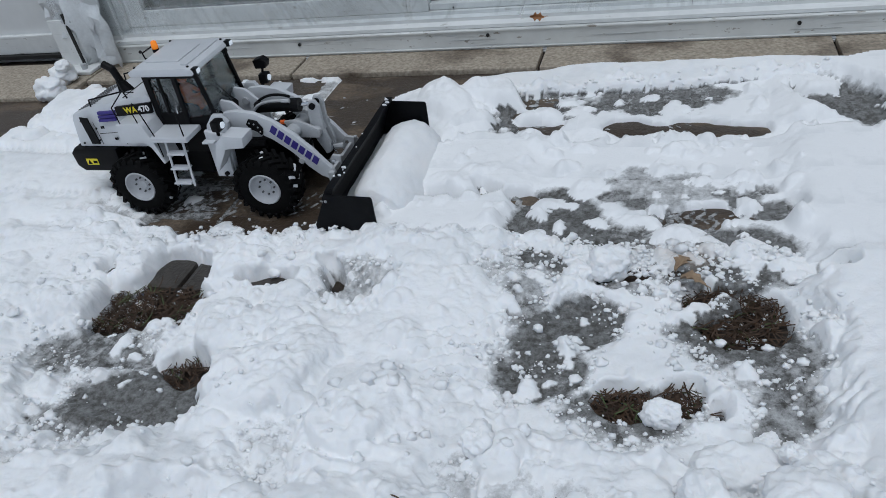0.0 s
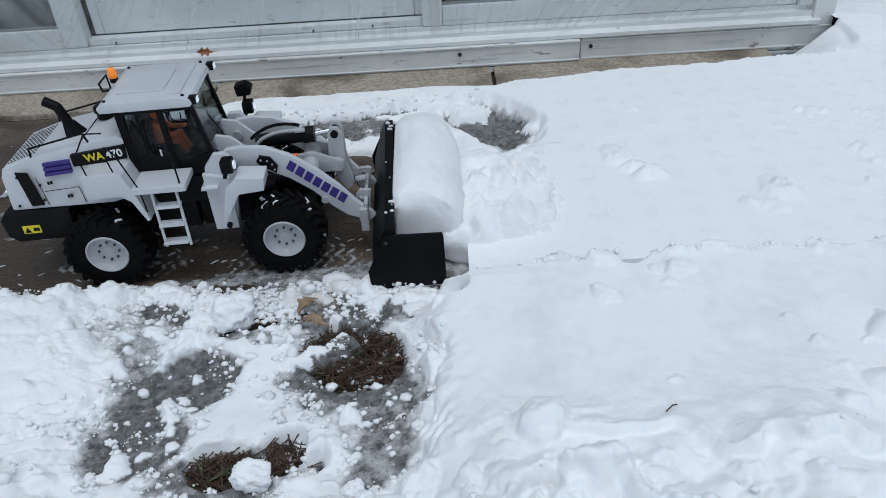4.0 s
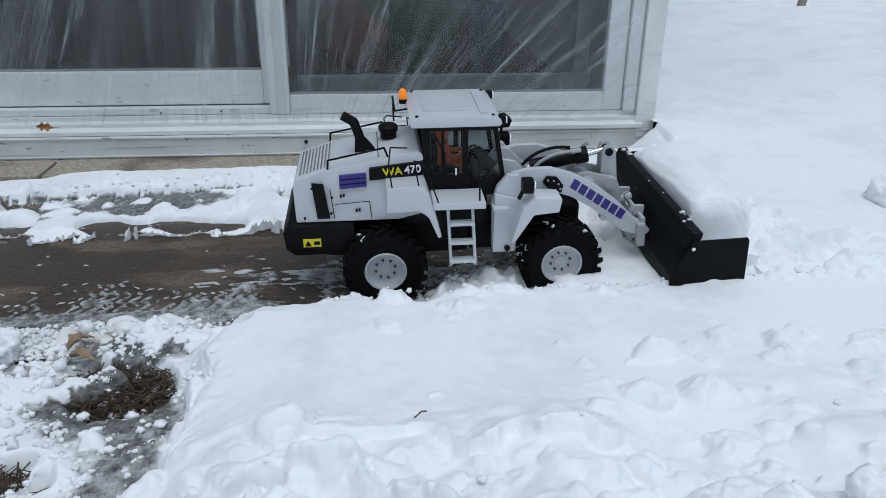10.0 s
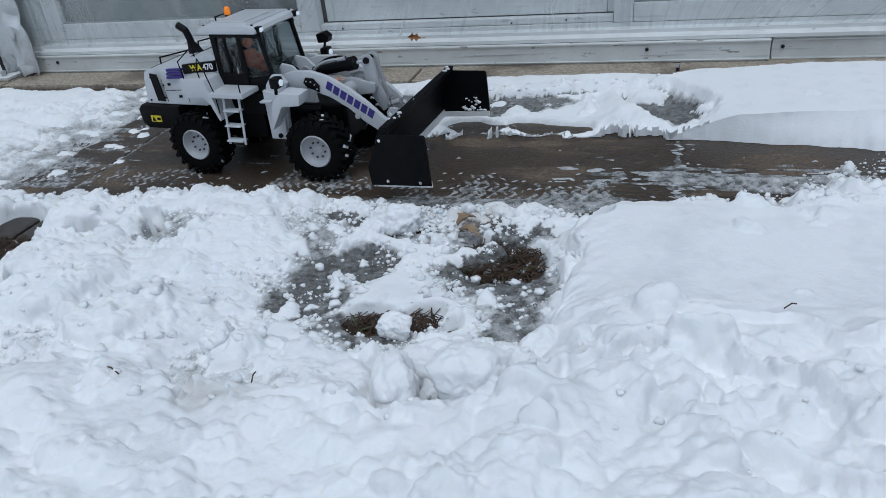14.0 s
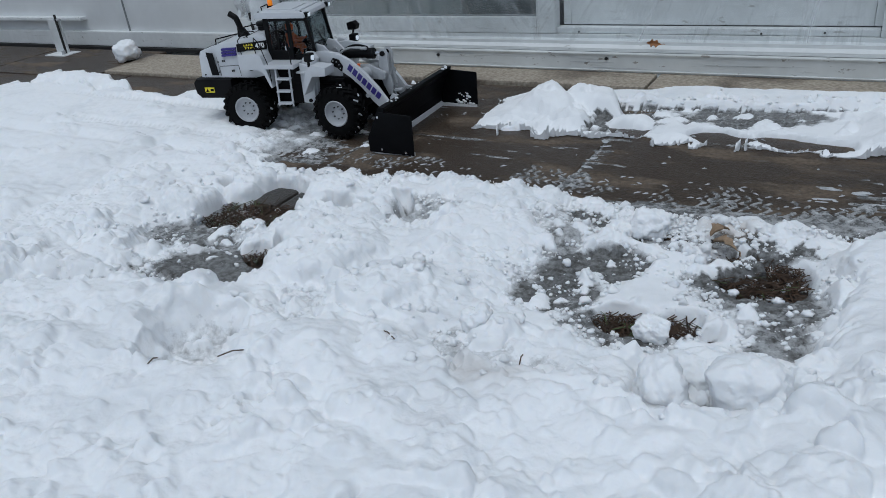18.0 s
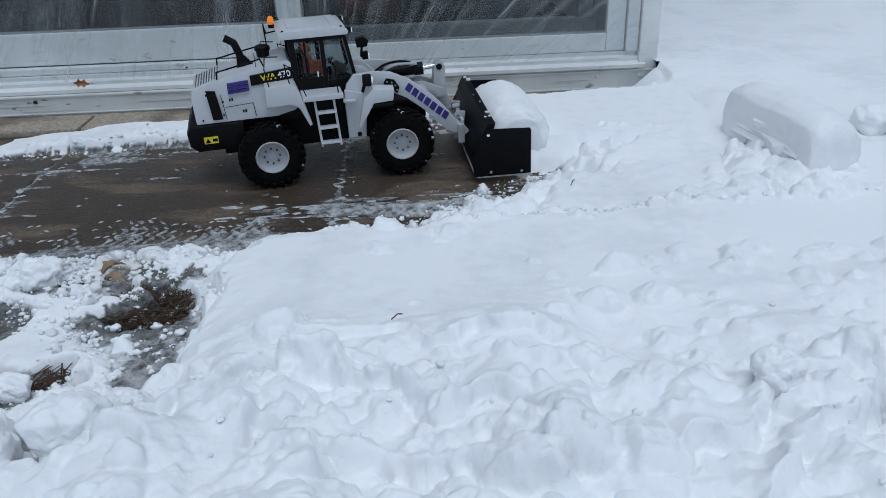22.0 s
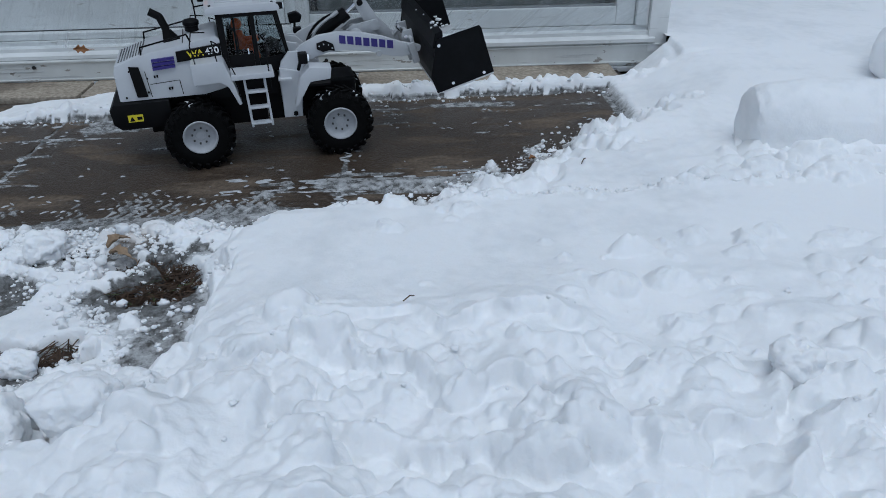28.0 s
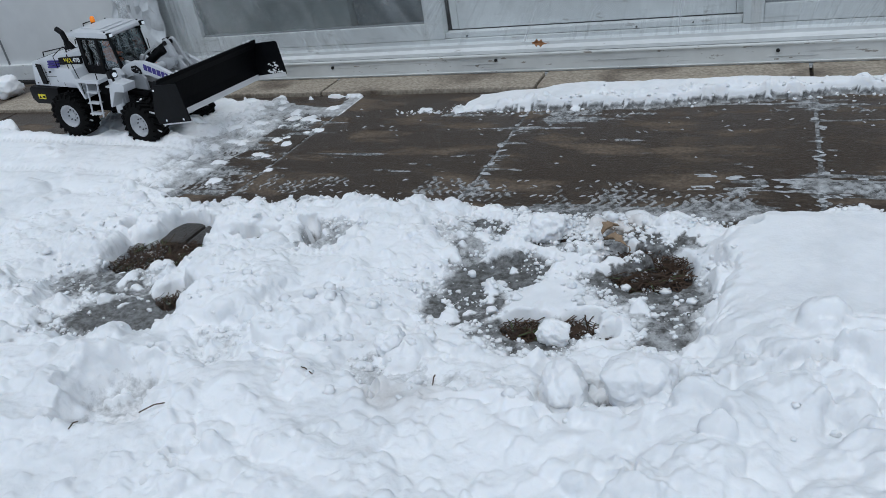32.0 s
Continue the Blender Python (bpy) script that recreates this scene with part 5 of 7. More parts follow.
hole(-0.095, 0.891, 0.099, 0.069, -177, 0, 0.9, 0.6, 0.5)
hole(0.097, 0.895, 0.082, 0.073, -140, 0.006, 0.812, 0.25, 0.35)
hole(0.128, 0.701, 0.066, 0.050, 88, 0.004, 0.719, 0.4, 0.6)
hole(0.133, 0.623, 0.053, 0.036, 73, 0.006, 0.673, 0.4, 0.5)
hole(0.084, 0.751, 0.074, 0.072, 104, 0.002, 0.835, 0.4, 0.5)
hole(-0.030, 0.592, 0.073, 0.043, -171, 0.002, 0.719, 0.5, 0.5)
hole(-0.484, 0.357, 0.050, 0.034, -164, 0.014, 0.394, 0.5, 0.6)
hole(-0.471, 0.302, 0.048, 0.026, -170, 0.018, 0.348, 0.6, 0.6)
hole(0.089, 0.459, 0.033, 0.011, 96, 0.012, 0.58, 0.5, 0.5)
hole(-0.081, 0.455, 0.027, 0.025, 118, 0.024, 0.394, 0.6, 0.6)
hole(-0.166, 0.461, 0.048, 0.029, -162, 0.022, 0.394, 0.6, 0.6)
hole(-0.786, 0.382, 0.107, 0.025, -153, 0.02, 0.406, 0.6, 0.6)
hole(0.950, 0.380, 0.080, 0.045, 169, 0.036, 0.42, 0.6, 1.2)
hole(1.179, 0.400, 0.075, 0.040, 35, 0.034, 0.45, 0.6, 1.2)
band(1.17, 1.33, 0.45, 0.03, 7, 0.04, 0.026, 0.052, 0.32, 22)
# bare places, down to grass and pavers
hole(-0.775, 0.722, 0.085, 0.050, 8, -0.06, 0.55, 0.4, 0.3)
hole(-0.785, 0.806, 0.088, 0.036, 0, -0.05, 0.4, 0.35, 0.25)
hole(-0.610, 0.795, 0.060, 0.016, -8, -0.05, 0.4, 0.5, 0.25)
hole(-0.634, 0.629, 0.055, 0.028, 123, -0.06, 0.6, 0.5, 0.35)
hole(0.081, 0.789, 0.054, 0.050, 136, -0.06, 0.7, 0.4, 0.4)
hole(-0.041, 0.612, 0.036, 0.023, 1, -0.06, 0.6, 0.45, 0.3)
hole(0.022, 0.631, 0.023, 0.019, 67, -0.05, 0.7, 0.6, 0.3)
hole(0.061, 0.611, 0.012, 0.009, 69, -0.04, 0.7, 0.6, 0.3)
hole(-0.088, 0.853, 0.055, 0.012, -175, -0.04, 0.8, 0.6, 0.4)
hole(-0.476, 0.799, 0.031, 0.012, 114, -0.04, 0.7, 0.6, 0.4)
hole(0.097, 0.528, 0.014, 0.008, -166, -0.03, 0.7, 0.6, 0.4)
band(-0.16, 0.02, 0.852, 0.010, 9, 0.022, 0.010, -0.03, 0.8, 3)
band(0.04, 0.11, 0.848, 0.010, 5, 0.024, 0.014, 0.004, 0.8, 5)
band(-0.2, 0.2, 0.870, 0.018, 14, 0.030, 0.016, 0.003, 0.7, 6)
band(-0.14, 0.10, 0.805, 0.014, 6, 0.024, 0.012, 0.008, 0.6, 7)
# crumbs and the larger blocks that stand out
clods(420, -1.0, 0.2, 0.05, 0.92, 0.006, 0.016, 5, 0.2, 1.0)
clods(160, 0.2, 2.0, 0.0, 0.55, 0.006, 0.016, 6, 0.3, 0.9)
clods(90, 0.85, 1.4, 0.3, 0.52, 0.006, 0.022, 7, 0.15, 1.0)
for cx, cy, r, flat in ((-0.640, 0.835, 0.052, 0.3), (-0.835, 0.815, 0.052, 0.35), (-0.575, 0.668, 0.060, 0.25), (-0.650, 0.640, 0.036, 0.3), (-0.90, 0.70, 0.06, 0.4), (-0.42, 0.87, 0.045, 0.4), (-0.86, 0.50, 0.06, 0.4),
                        (-0.47, 0.58, 0.07, 0.25), (-0.33, 0.53, 0.06, 0.25), (-0.161, 0.502, 0.030, 0.3), (0.80, 0.42, 0.035, 0.3), (0.486, 0.834, 0.011, 0.45), (0.40, 0.815, 0.020, 0.45), (0.299, 0.595, 0.028, 0.3), (0.338, 0.536, 0.032, 0.3),
                        (0.891, 0.746, 0.018, 0.4), (0.967, 0.716, 0.024, 0.4), (1.052, 0.709, 0.026, 0.4), (1.157, 0.674, 0.032, 0.4)):
    clod(cx, cy, r, 0.35, (0.55 if r > 0.03 or cx > 0.3 else 0.9), cx * 40, flat)
# sunken joints round the broken plates
for cx, cy, rx, ry, rot in ((0.072, 0.520, 0.044, 0.030, 10), (0.127, 0.455, 0.040, 0.034, -12), (0.045, 0.462, 0.026, 0.040, 20), (-0.079, 0.857, 0.027, 0.024, 15)):
    c, s = math.cos(radians(rot)), math.sin(radians(rot))
    u, v = ((X - cx) * c + (Y - cy) * s) / rx, (-(X - cx) * s + (Y - cy) * c) / ry
    ring = np.exp(-(((np.sqrt(u * u + v * v) - 1.15 + 0.8 * rough) / 0.22) ** 2))
    H = H - 0.024 * ring * np.clip(H / 0.04, 0, 1)
# stains
for cx, cy, r, s in ((-0.12, 0.392, 0.045, 0.30), (0.02, 0.90, 0.04, 0.45), (-0.45, 0.33, 0.03, 0.2), (0.62, 1.10, 0.03, 0.35), (0.03, 0.81, 0.03, 0.45)):
    dirt = np.maximum(dirt, s * np.exp(-(((X - cx) / r) ** 2 + ((Y - cy) / r) ** 2)) * np.clip(0.5 + 3 * rough, 0, 1))


def lug_print(cx, cy, w, l, rot, depth):
    """The ribbed print of a sole."""
    global H
    c, s = math.cos(radians(rot)), math.sin(radians(rot))
    u, v = ((X - cx) * c + (Y - cy) * s) / w, (-(X - cx) * s + (Y - cy) * c) / l
    k = smooth(1.1, 0.8, np.sqrt(np.abs(u) ** 3 + np.abs(v) ** 3))
    H = H - k * depth * (0.6 + 0.5 * np.sign(np.sin(v * l * 2 * np.pi / 0.017 + 0.9 * np.abs(u))))


lug_print(-0.43, 0.76, 0.055, 0.075, 70, 0.006)
lug_print(-0.255, 0.640, 0.045, 0.06, 30, 0.006)
lug_print(-0.665, 0.452, 0.035, 0.075, 75, 0.007)
lug_print(-0.225, 0.855, 0.028, 0.05, 0, 0.005)
lug_print(0.165, 0.640, 0.030, 0.05, 40, 0.006)

# the walk's own cover, with the footprints that the blade wipes away
hole(-0.165, 0.955, 0.072, 0.110, 8, 0.003, 0.92, 0.25, 0.25)
band(-0.39, -0.23, 1.046, 0.010, 7, 0.032, 0.018, -0.03, 0.7, 8)
band(0.02, 0.17, 1.016, 0.008, 6, 0.028, 0.014, -0.03, 0.8, 9)
band(-0.12, 0.14, 1.28, 0.012, 9, 0.036, 0.020, -0.03, 0.8, 10)
band(-0.2, 0.16, 1.0, 0.04, 12, 0.03, 0.022, 0.004, 0.7, 13)
hole(0.025, 0.985, 0.050, 0.026, 0, -0.03, 0.8, 0.7)
hole(-0.02, 1.07, 0.10, 0.05, 0, 0.008, 0.5, 0.7)
hole(-0.27, 1.36, 0.075, 0.10, 0, 0.004, 0.9, 0.7)
hole(-0.25, 1.33, 0.035, 0.09, 10, -0.03, 0.9, 0.6)
hole(-0.05, 1.385, 0.12, 0.060, 0, 0.004, 0.8, 0.6)
hole(0.04, 1.41, 0.075, 0.045, 0, 0.008, 0.75, 0.4)
hole(0.285, 1.372, 0.060, 0.112, 35, 0.004, 0.90, 0.22, 0.30)
clods(120, -0.5, 0.2, 0.9, 1.5, 0.006, 0.02, 9, 0.2, 1.0)
clods(25, -0.55, 0.75, 0.92, 1.45, 0.02, 0.05, 10, 0.55, 0.6)
clods(26, 0.72, 1.0, 1.0, 1.30, 0.008, 0.03, 15, 0.5, 0.4)
clod(-0.36, 1.40, 0.06, 0.3, 0.6, 2)
clod(-0.45, 1.36, 0.07, 0.3, 0.55, 4)
# the first sweep leaves the far part with a ragged lip
lip = 1.228 + (0.10 * LAT.fbm(X, Y, 0.05, 4, 0.6) + 0.012 * rough) * smooth(0.40, 0.2, X) + 0.02 * LAT.fbm(X, 0 * Y, 0.11, 4, 0.6)
FAR_PART = Y >= lip
ramp = smooth(0.0, 0.075, Y - lip + 0.05 * rough)
H = np.where(FAR_PART, H * (ramp + (1 - ramp) * smooth(0.30, 0.42, X)), H)


def settled(h, passes):
    """Lets steep lips slump a little and takes off needles."""
    for _ in range(passes):
        g0, g1 = np.gradient(h, STEP)
        k = np.clip((np.hypot(g0, g1) - 1.1) / 1.4, 0, 1)
        p_ = np.pad(h, 1, mode="edge")
        n4 = (p_[:-2, 1:-1] + p_[2:, 1:-1] + p_[1:-1, :-2] + p_[1:-1, 2:]) / 4
        b = (2 * n4 + h) / 3
        h = np.minimum(h * (1 - k) + b * k, n4 + 0.0045)
    return h


H = settled(H, 4)
# broken crust of the foreground: tilted plates with ragged risers
stair = Y / 0.095 + 4.2 * LAT.fbm(X, Y, 0.17, 4, 0.55) + 0.35 * rough
part_of = stair - np.floor(stair)
saw = smooth(0.0, 0.24, part_of) - part_of
ledge = smooth(0.66, 0.50, Y + 0.14 * wide - 0.10 * smooth(0.8, 1.4, X)) * (0.35 + 0.65 * smooth(0.10, 0.30, X)) * smooth(-0.16, 0.04, LAT2.fbm(X - 3, Y + 2, 0.21, 3, 0.5))
H = H + np.where(slush < 0.2, 0.034 * ledge * saw, 0)
H = settled(H, 2)
# cracks in the broken crust of the foreground
crack = np.abs(LAT2.fbm(X + 0.03 * rough + 5.1, Y + 0.03 * crisp, 0.085, 3, 0.55))
front = smooth(0.58, 0.44, Y + 0.1 * wide) * smooth(-0.02, 0.06, wide + 0.4 * rough)
H = H - 0.018 * front * smooth(0.028, 0.0, crack)
PRE, PRE_SLUSH = H.copy(), slush.copy()

# what the blade leaves behind: bare concrete, a thin smear past its end, a ridge by the slabs
edge = 0.016 * LAT.fbm(X, 0 * Y, 0.07, 4, 0.6)
near_edge = 0.903 + 3.5 * edge + 0.030 * rough
far_edge = np.interp(X, [-0.9, -0.6, 0.0, 0.37, 0.9, 1.5], [1.40, 1.405, 1.43, 1.492, 1.51, 1.49]) + 1.6 * edge
west_edge = -0.90 + 0.12 * LAT2.fbm(X, Y, 0.12, 3, 0.6) + 0.10 * np.abs(Y - 1.10)
ZONE = (Y > near_edge) & (Y < far_edge) & (X < 1.16) & (X > -0.56 + 0.05 * rough)
SWEPT = (Y > near_edge) & (Y < far_edge) & (X > west_edge) & (X < 1.45)
# thin ice drawn out along the walk, with rows of lug prints
drawn = LAT2.fbm(X * 0.09, Y, 0.016, 4, 0.6)
icy = np.exp(-(((Y - 1.055) / 0.034) ** 2)) * smooth(0.0, 0.40, X + 0.3 * rough) + 0.8 * np.exp(-(((Y - 0.945) / 0.03) ** 2)) * smooth(-0.35, 0.1, X) + 0.45 * np.exp(-(((Y - 1.36) / 0.07) ** 2)) * smooth(0.10, 0.0, np.abs(X + 0.16)) + 0.35 * np.exp(-(((Y - 1.44) / 0.03) ** 2)) * smooth(-0.05, 0.1, X)
film_z = -0.0022 + 0.0040 * drawn * 2.0 + 0.0016 * rough + 0.0050 * icy + 0.0015 * np.exp(-(((X - 0.318) / 0.030) ** 2)) + 0.0016 * np.exp(-(((X + 0.245) / 0.03) ** 2)) + 0.0022 * rough + 0.0016 * grain
for ty in (0.985, 1.015, 1.045, 1.40):
    lug = np.sin((X + 0.7 * np.abs(Y - ty)) * 2 * np.pi / 0.0166) * np.exp(-(((Y - ty) / 0.015) ** 4))
    film_z = film_z + np.where(rough + 0.6 * wide > -0.04, 0.0034, 0.0) * np.clip(lug, 0, 1) ** 0.5 * (1.0 if ty < 1.1 else 0.5)
film_z = film_z + 0.0030 * smooth(-0.64, -0.92, X + 0.3 * rough)
left = film_z
over = X - (0.45 + (Y - 0.98) * 1.14)
thick = smooth(0.0, 0.22, over + 0.30 * rough + 0.1 * crisp)
left = left * (1 - thick) + thick * (0.046 + 0.014 * smooth(1.10, 1.24, Y) + 0.020 * wide + 0.010 * rough + 0.003 * crisp)
past_end = 0.30 * smooth(0.858, 0.885, X + 0.01 * crisp) + 0.70 * smooth(0.87, 1.10, X + 0.02 * rough)
left = np.maximum(left, -0.003 + past_end * (0.03 + np.maximum(0.02, 0.78 * H - 0.004)))
kept = smooth(1.08, 1.34, X + 0.1 * rough)
H = np.where(SWEPT, left * (1 - kept) + H * kept, H)
slush = np.where(SWEPT, np.clip(0.74 - 34 * np.maximum(left, 0), 0, 0.74), slush)
# ragged west end of the bare stretch, with tyre tracks
wz = (Y > 0.93) & (Y < 1.52) & (X < -0.72) & ~SWEPT
thin = smooth(-1.12, -0.90, X + 0.3 * rough)
H = np.where(wz, H * (1 - 0.75 * thin), H)
slush = np.where(wz, np.maximum(slush, 0.55 * thin), slush)
for ty, dy in ((0.985, 0.0), (1.16, 0.0), (1.13, 0.03), (1.30, 0.02)):
    tr = np.exp(-(((Y - ty - dy * np.sin(3 * X)) / 0.020) ** 4)) * smooth(-0.80, -0.95, X) * smooth(-1.95, -1.6, X)
    lugs = 0.0022 * np.sign(np.sin((X + 0.6 * np.abs(Y - ty)) * 2 * np.pi / 0.0166))
    H = H - tr * (0.006 + 0.7 * lugs)
# ridge along the slabs
rdg = (Y >= far_edge) & (Y < 1.553) & (X < 1.2) & (X > -0.75)
COVER = H.copy()
slush = np.where(rdg, 0.0, slush)
H = np.where(rdg, (0.030 + 0.02 * wide + 0.006 * rough) * smooth(-0.6, -0.2, X + 0.4 * wide) * smooth(1.556, 1.53, Y + 0.6 * edge) - 0.004, H)
H = np.where((Y >= 1.548) & (X < 1.04), -0.02, H)
east = smooth(0.86, 1.16, X + 0.06 * rough)
H = np.where((Y >= far_edge) & (X > -0.75), H * (1 - east) + COVER * east, H)
H = np.where((Y >= 1.548) & (X < 0.80), -0.05, H)
H = np.where((Y >= 1.656) & (X < 1.04), -0.06, H)
H = np.where((X < -1.45 + 0.15 * wide) & (Y > 1.22 + 0.35 * wide - 0.18 * (X + 1.5)), -0.06, H)
H = np.where((X < -0.75) & (Y > 1.46 + 0.08 * wide), np.minimum(H, -0.02 + 0.03 * (rough > 0.03)), H)
# crumbs along the lip of the swept stretch
rng_e = np.random.default_rng(31)
for _ in range(260):
    ex = rng_e.uniform(-0.75, 1.1)
    if ex > 0.22 and rng_e.random() < 0.8:
        continue
    clod(ex, 0.896 + rng_e.normal() * 0.012 + 0.02 * math.sin(ex * 23), rng_e.uniform(0.009, 0.021), 0.35, 0.6, ex * 50)
for _ in range(90):
    ex = rng_e.uniform(-0.55, 1.0)
    clod(ex, float(np.interp(ex, [-0.6, 0, 0.37, 0.9], [1.42, 1.45, 1.515, 1.53])) + rng_e.normal() * 0.012, rng_e.uniform(0.004, 0.013), 0.1, 1.0, ex * 50)
for _ in range(45):
    clod(rng_e.uniform(-1.0, -0.74), rng_e.uniform(0.93, 1.5), rng_e.uniform(0.008, 0.018), 0.4, 0.5, rng_e.uniform(0, 9))
for _ in range(14):
    ey = rng_e.uniform(0.92, 1.32)
    clod(0.45 + (ey - 0.98) * 1.14 + abs(rng_e.normal()) * 0.05 - 0.02, ey, rng_e.uniform(0.006, 0.012), 0.4, 0.45, rng_e.uniform(0, 9))
for _ in range(60):
    clod(rng_e.uniform(1.30, 1.70), rng_e.uniform(0.98, 1.30), rng_e.uniform(0.008, 0.026), 0.4, 0.42, rng_e.uniform(0, 9))


# rubble at the foot of the place where the first roll is left
for _ in range(46):
    clod(1.02 + rng_e.normal() * 0.06, 0.955 + rng_e.normal() * 0.035, rng_e.uniform(0.008, 0.026), 0.35, 0.7, rng_e.uniform(0, 9))


def field(x, y):
    away = smooth(2.0, 3.2, y)
    z = 0.066 + (0.06 + 0.10 * away) * LAT2.fbm(x, y, 0.9, 4, 0.5) + (0.010 + 0.025 * away) * LAT.fbm(x, y, 0.15, 3) + 0.03 * smooth(1.25, 2.2, x)
    z = z + 0.06 * np.exp(-(((x - 2.5 - 0.55 * (y - 1.6)) / 0.35) ** 2)) * smooth(1.8, 2.6, y + 0.4)
    z = z + 0.025 * np.exp(-(((x - 1.1) / 0.18) ** 2)) + 0.035 * smooth(3.0, 6.0, y)
    near = smooth(1.75, 1.10, x) * smooth(2.6, 1.9, y)
    z = z * (1 - near) + (0.074 + 0.012 * LAT2.fbm(x, y, 0.3, 3, 0.5)) * near
    out = smooth(2.0, 2.38, x) * smooth(1.95, 1.66, y)
    return z * (1 - out) + 0.062 * out


toward = smooth(1.40, 1.655, Y) * smooth(0.92, 1.10, X)
H = H * (1 - toward) + field(X, Y) * toward
rim = smooth(2.2, 2.39, X)
H = H * (1 - rim) + 0.062 * rim


H = np.where(Y > 0.86, settled(H, 5), H) + np.where(H > 0.012, (0.0022 * grain + 0.0016 * crisp) * (1 - 0.7 * lawn * calm), 0)


def dome_cells(p, size, seed):
    """Height of the rounded grain under each point, grains of uneven size strewn through space."""
    q = (p / size).astype(np.float32)
    base = np.floor(q).astype(np.int64)
    best = np.zeros(len(p), np.float32)
    for dx, dy, dz in itertools.product((-1, 0, 1), repeat=3):
        c = base + (dx, dy, dz)
        h = (c[:, 0] * 73856093) ^ (c[:, 1] * 19349663) ^ (c[:, 2] * 83492791) ^ (seed * 2654435)
        h = (h ^ (h >> 13)) * 1274126177 & 0x7FFFFFFF
        d2 = np.zeros(len(p), np.float32)
        for k in range(3):
            h = (h * 1103515245 + 12345) & 0x7FFFFFFF
            d2 += (q[:, k] - c[:, k] - ((h >> 9) & 1023).astype(np.float32) / 1023) ** 2
        h = (h * 1103515245 + 12345) & 0x7FFFFFFF
        r = 0.30 + 0.55 * ((h >> 9) & 1023).astype(np.float32) / 1023
        best = np.maximum(best, np.sqrt(np.clip(r * r - d2, 0, None)))
    return best


def finer(z):
    """Twice as fine a grid, by a cubic through the rows and columns."""
    for _ in range(2):
        p_ = np.pad(z, ((1, 2), (0, 0)), mode="edge")
        mid = (-p_[:-3] + 9 * p_[1:-2] + 9 * p_[2:-1] - p_[3:]) / 16
        out = np.empty((2 * z.shape[0], z.shape[1]))
        out[0::2], out[1::2] = z, mid
        z = out[:-1].T
    return z


def softened(z, n):
    for _ in range(n):
        p_ = np.pad(z, 1, mode="edge")
        z = (p_[:-2, 1:-1] + p_[2:, 1:-1] + p_[1:-1, :-2] + p_[1:-1, 2:] + 2 * z) / 6
    return z


def relief(name, co, quads, attrs, label, category="snow"):
    """A sheet of snow from a grid of places."""
    me = bpy.data.meshes.new(name)
    me.vertices.add(len(co))
    me.vertices.foreach_set("co", co.astype(np.float32).reshape(-1))
    me.loops.add(quads.size)
    me.loops.foreach_set("vertex_index", quads.astype(np.int32).reshape(-1))
    me.polygons.add(len(quads))
    me.polygons.foreach_set("loop_start", np.arange(0, quads.size, 4, dtype=np.int32))
    me.update(calc_edges=True)
    for k, v in attrs.items():
        at = me.attributes.new(k, "FLOAT", "POINT")
        at.data.foreach_set("value", v.reshape(-1).astype(np.float32))
    me.materials.append(SNOW)
    me.shade_smooth()
    return tagged(new(name, me), label, category, kind="stuff")


def grid_quads(ny, nx):
    idx = np.arange(nx * ny).reshape(ny, nx)
    return np.stack([idx[:-1, :-1], idx[:-1, 1:], idx[1:, 1:], idx[1:, :-1]], -1).reshape(-1, 4)


def sheet(name, xs, ys, z, attrs, label, skip=None, leave=None):
    """A relief over a grid; faces that lie wholly under skip, or in the part to leave, are left out."""
    xx, yy = np.meshgrid(xs, ys)
    co = np.stack([xx, yy, z], -1).reshape(-1, 3)
    q = grid_quads(*z.shape)
    if skip is not None:
        q = q[co[q][:, :, 2].max(1) > skip]
    if leave is not None:
        q = q[~leave.reshape(-1)[q].all(1)]
    return relief(name, co, q, attrs, label)


# the near part in a finer grid, with grains and clumps that bulge out of it
NI, NJ = (int((-1.12 - GX[0]) / STEP), int((1.62 - GX[0]) / STEP)), (int((0.06 - GY[0]) / STEP), int((0.955 - GY[0]) / STEP))
NEAR = (slice(*NJ), slice(*NI))


def clump_amount():
    """How coarse the grains are: crumbly where trodden, fine on the calm cover, none on ice and bare ground."""
    m = 1 - 0.90 * lawn * calm
    m = m * (0.14 + 0.62 * smooth(-0.03, 0.14, LAT.fbm(X + 7, Y - 4, 0.13, 4, 0.6)))
    lip_side = smooth(0.40, 1.1, np.hypot(*np.gradient(softened(H, 3), STEP)))
    m = np.maximum(m, 0.75 * lip_side * (1 - 0.8 * lawn * calm))
    m = np.maximum(m, 0.85 * np.exp(-(((Y - 0.900) / 0.016) ** 2)))
    m = m * (1 - 0.75 * smooth(0.35, 0.75, slush)) * smooth(0.0, 0.012, H)
    ex = smooth(0, 12 * STEP, X - GX[NI[0]]) * smooth(0, 12 * STEP, GX[NI[1] - 1] - X) * smooth(0, 12 * STEP, Y - GY[NJ[0]]) * smooth(0, 12 * STEP, GY[NJ[1] - 1] - Y)
    return m * ex


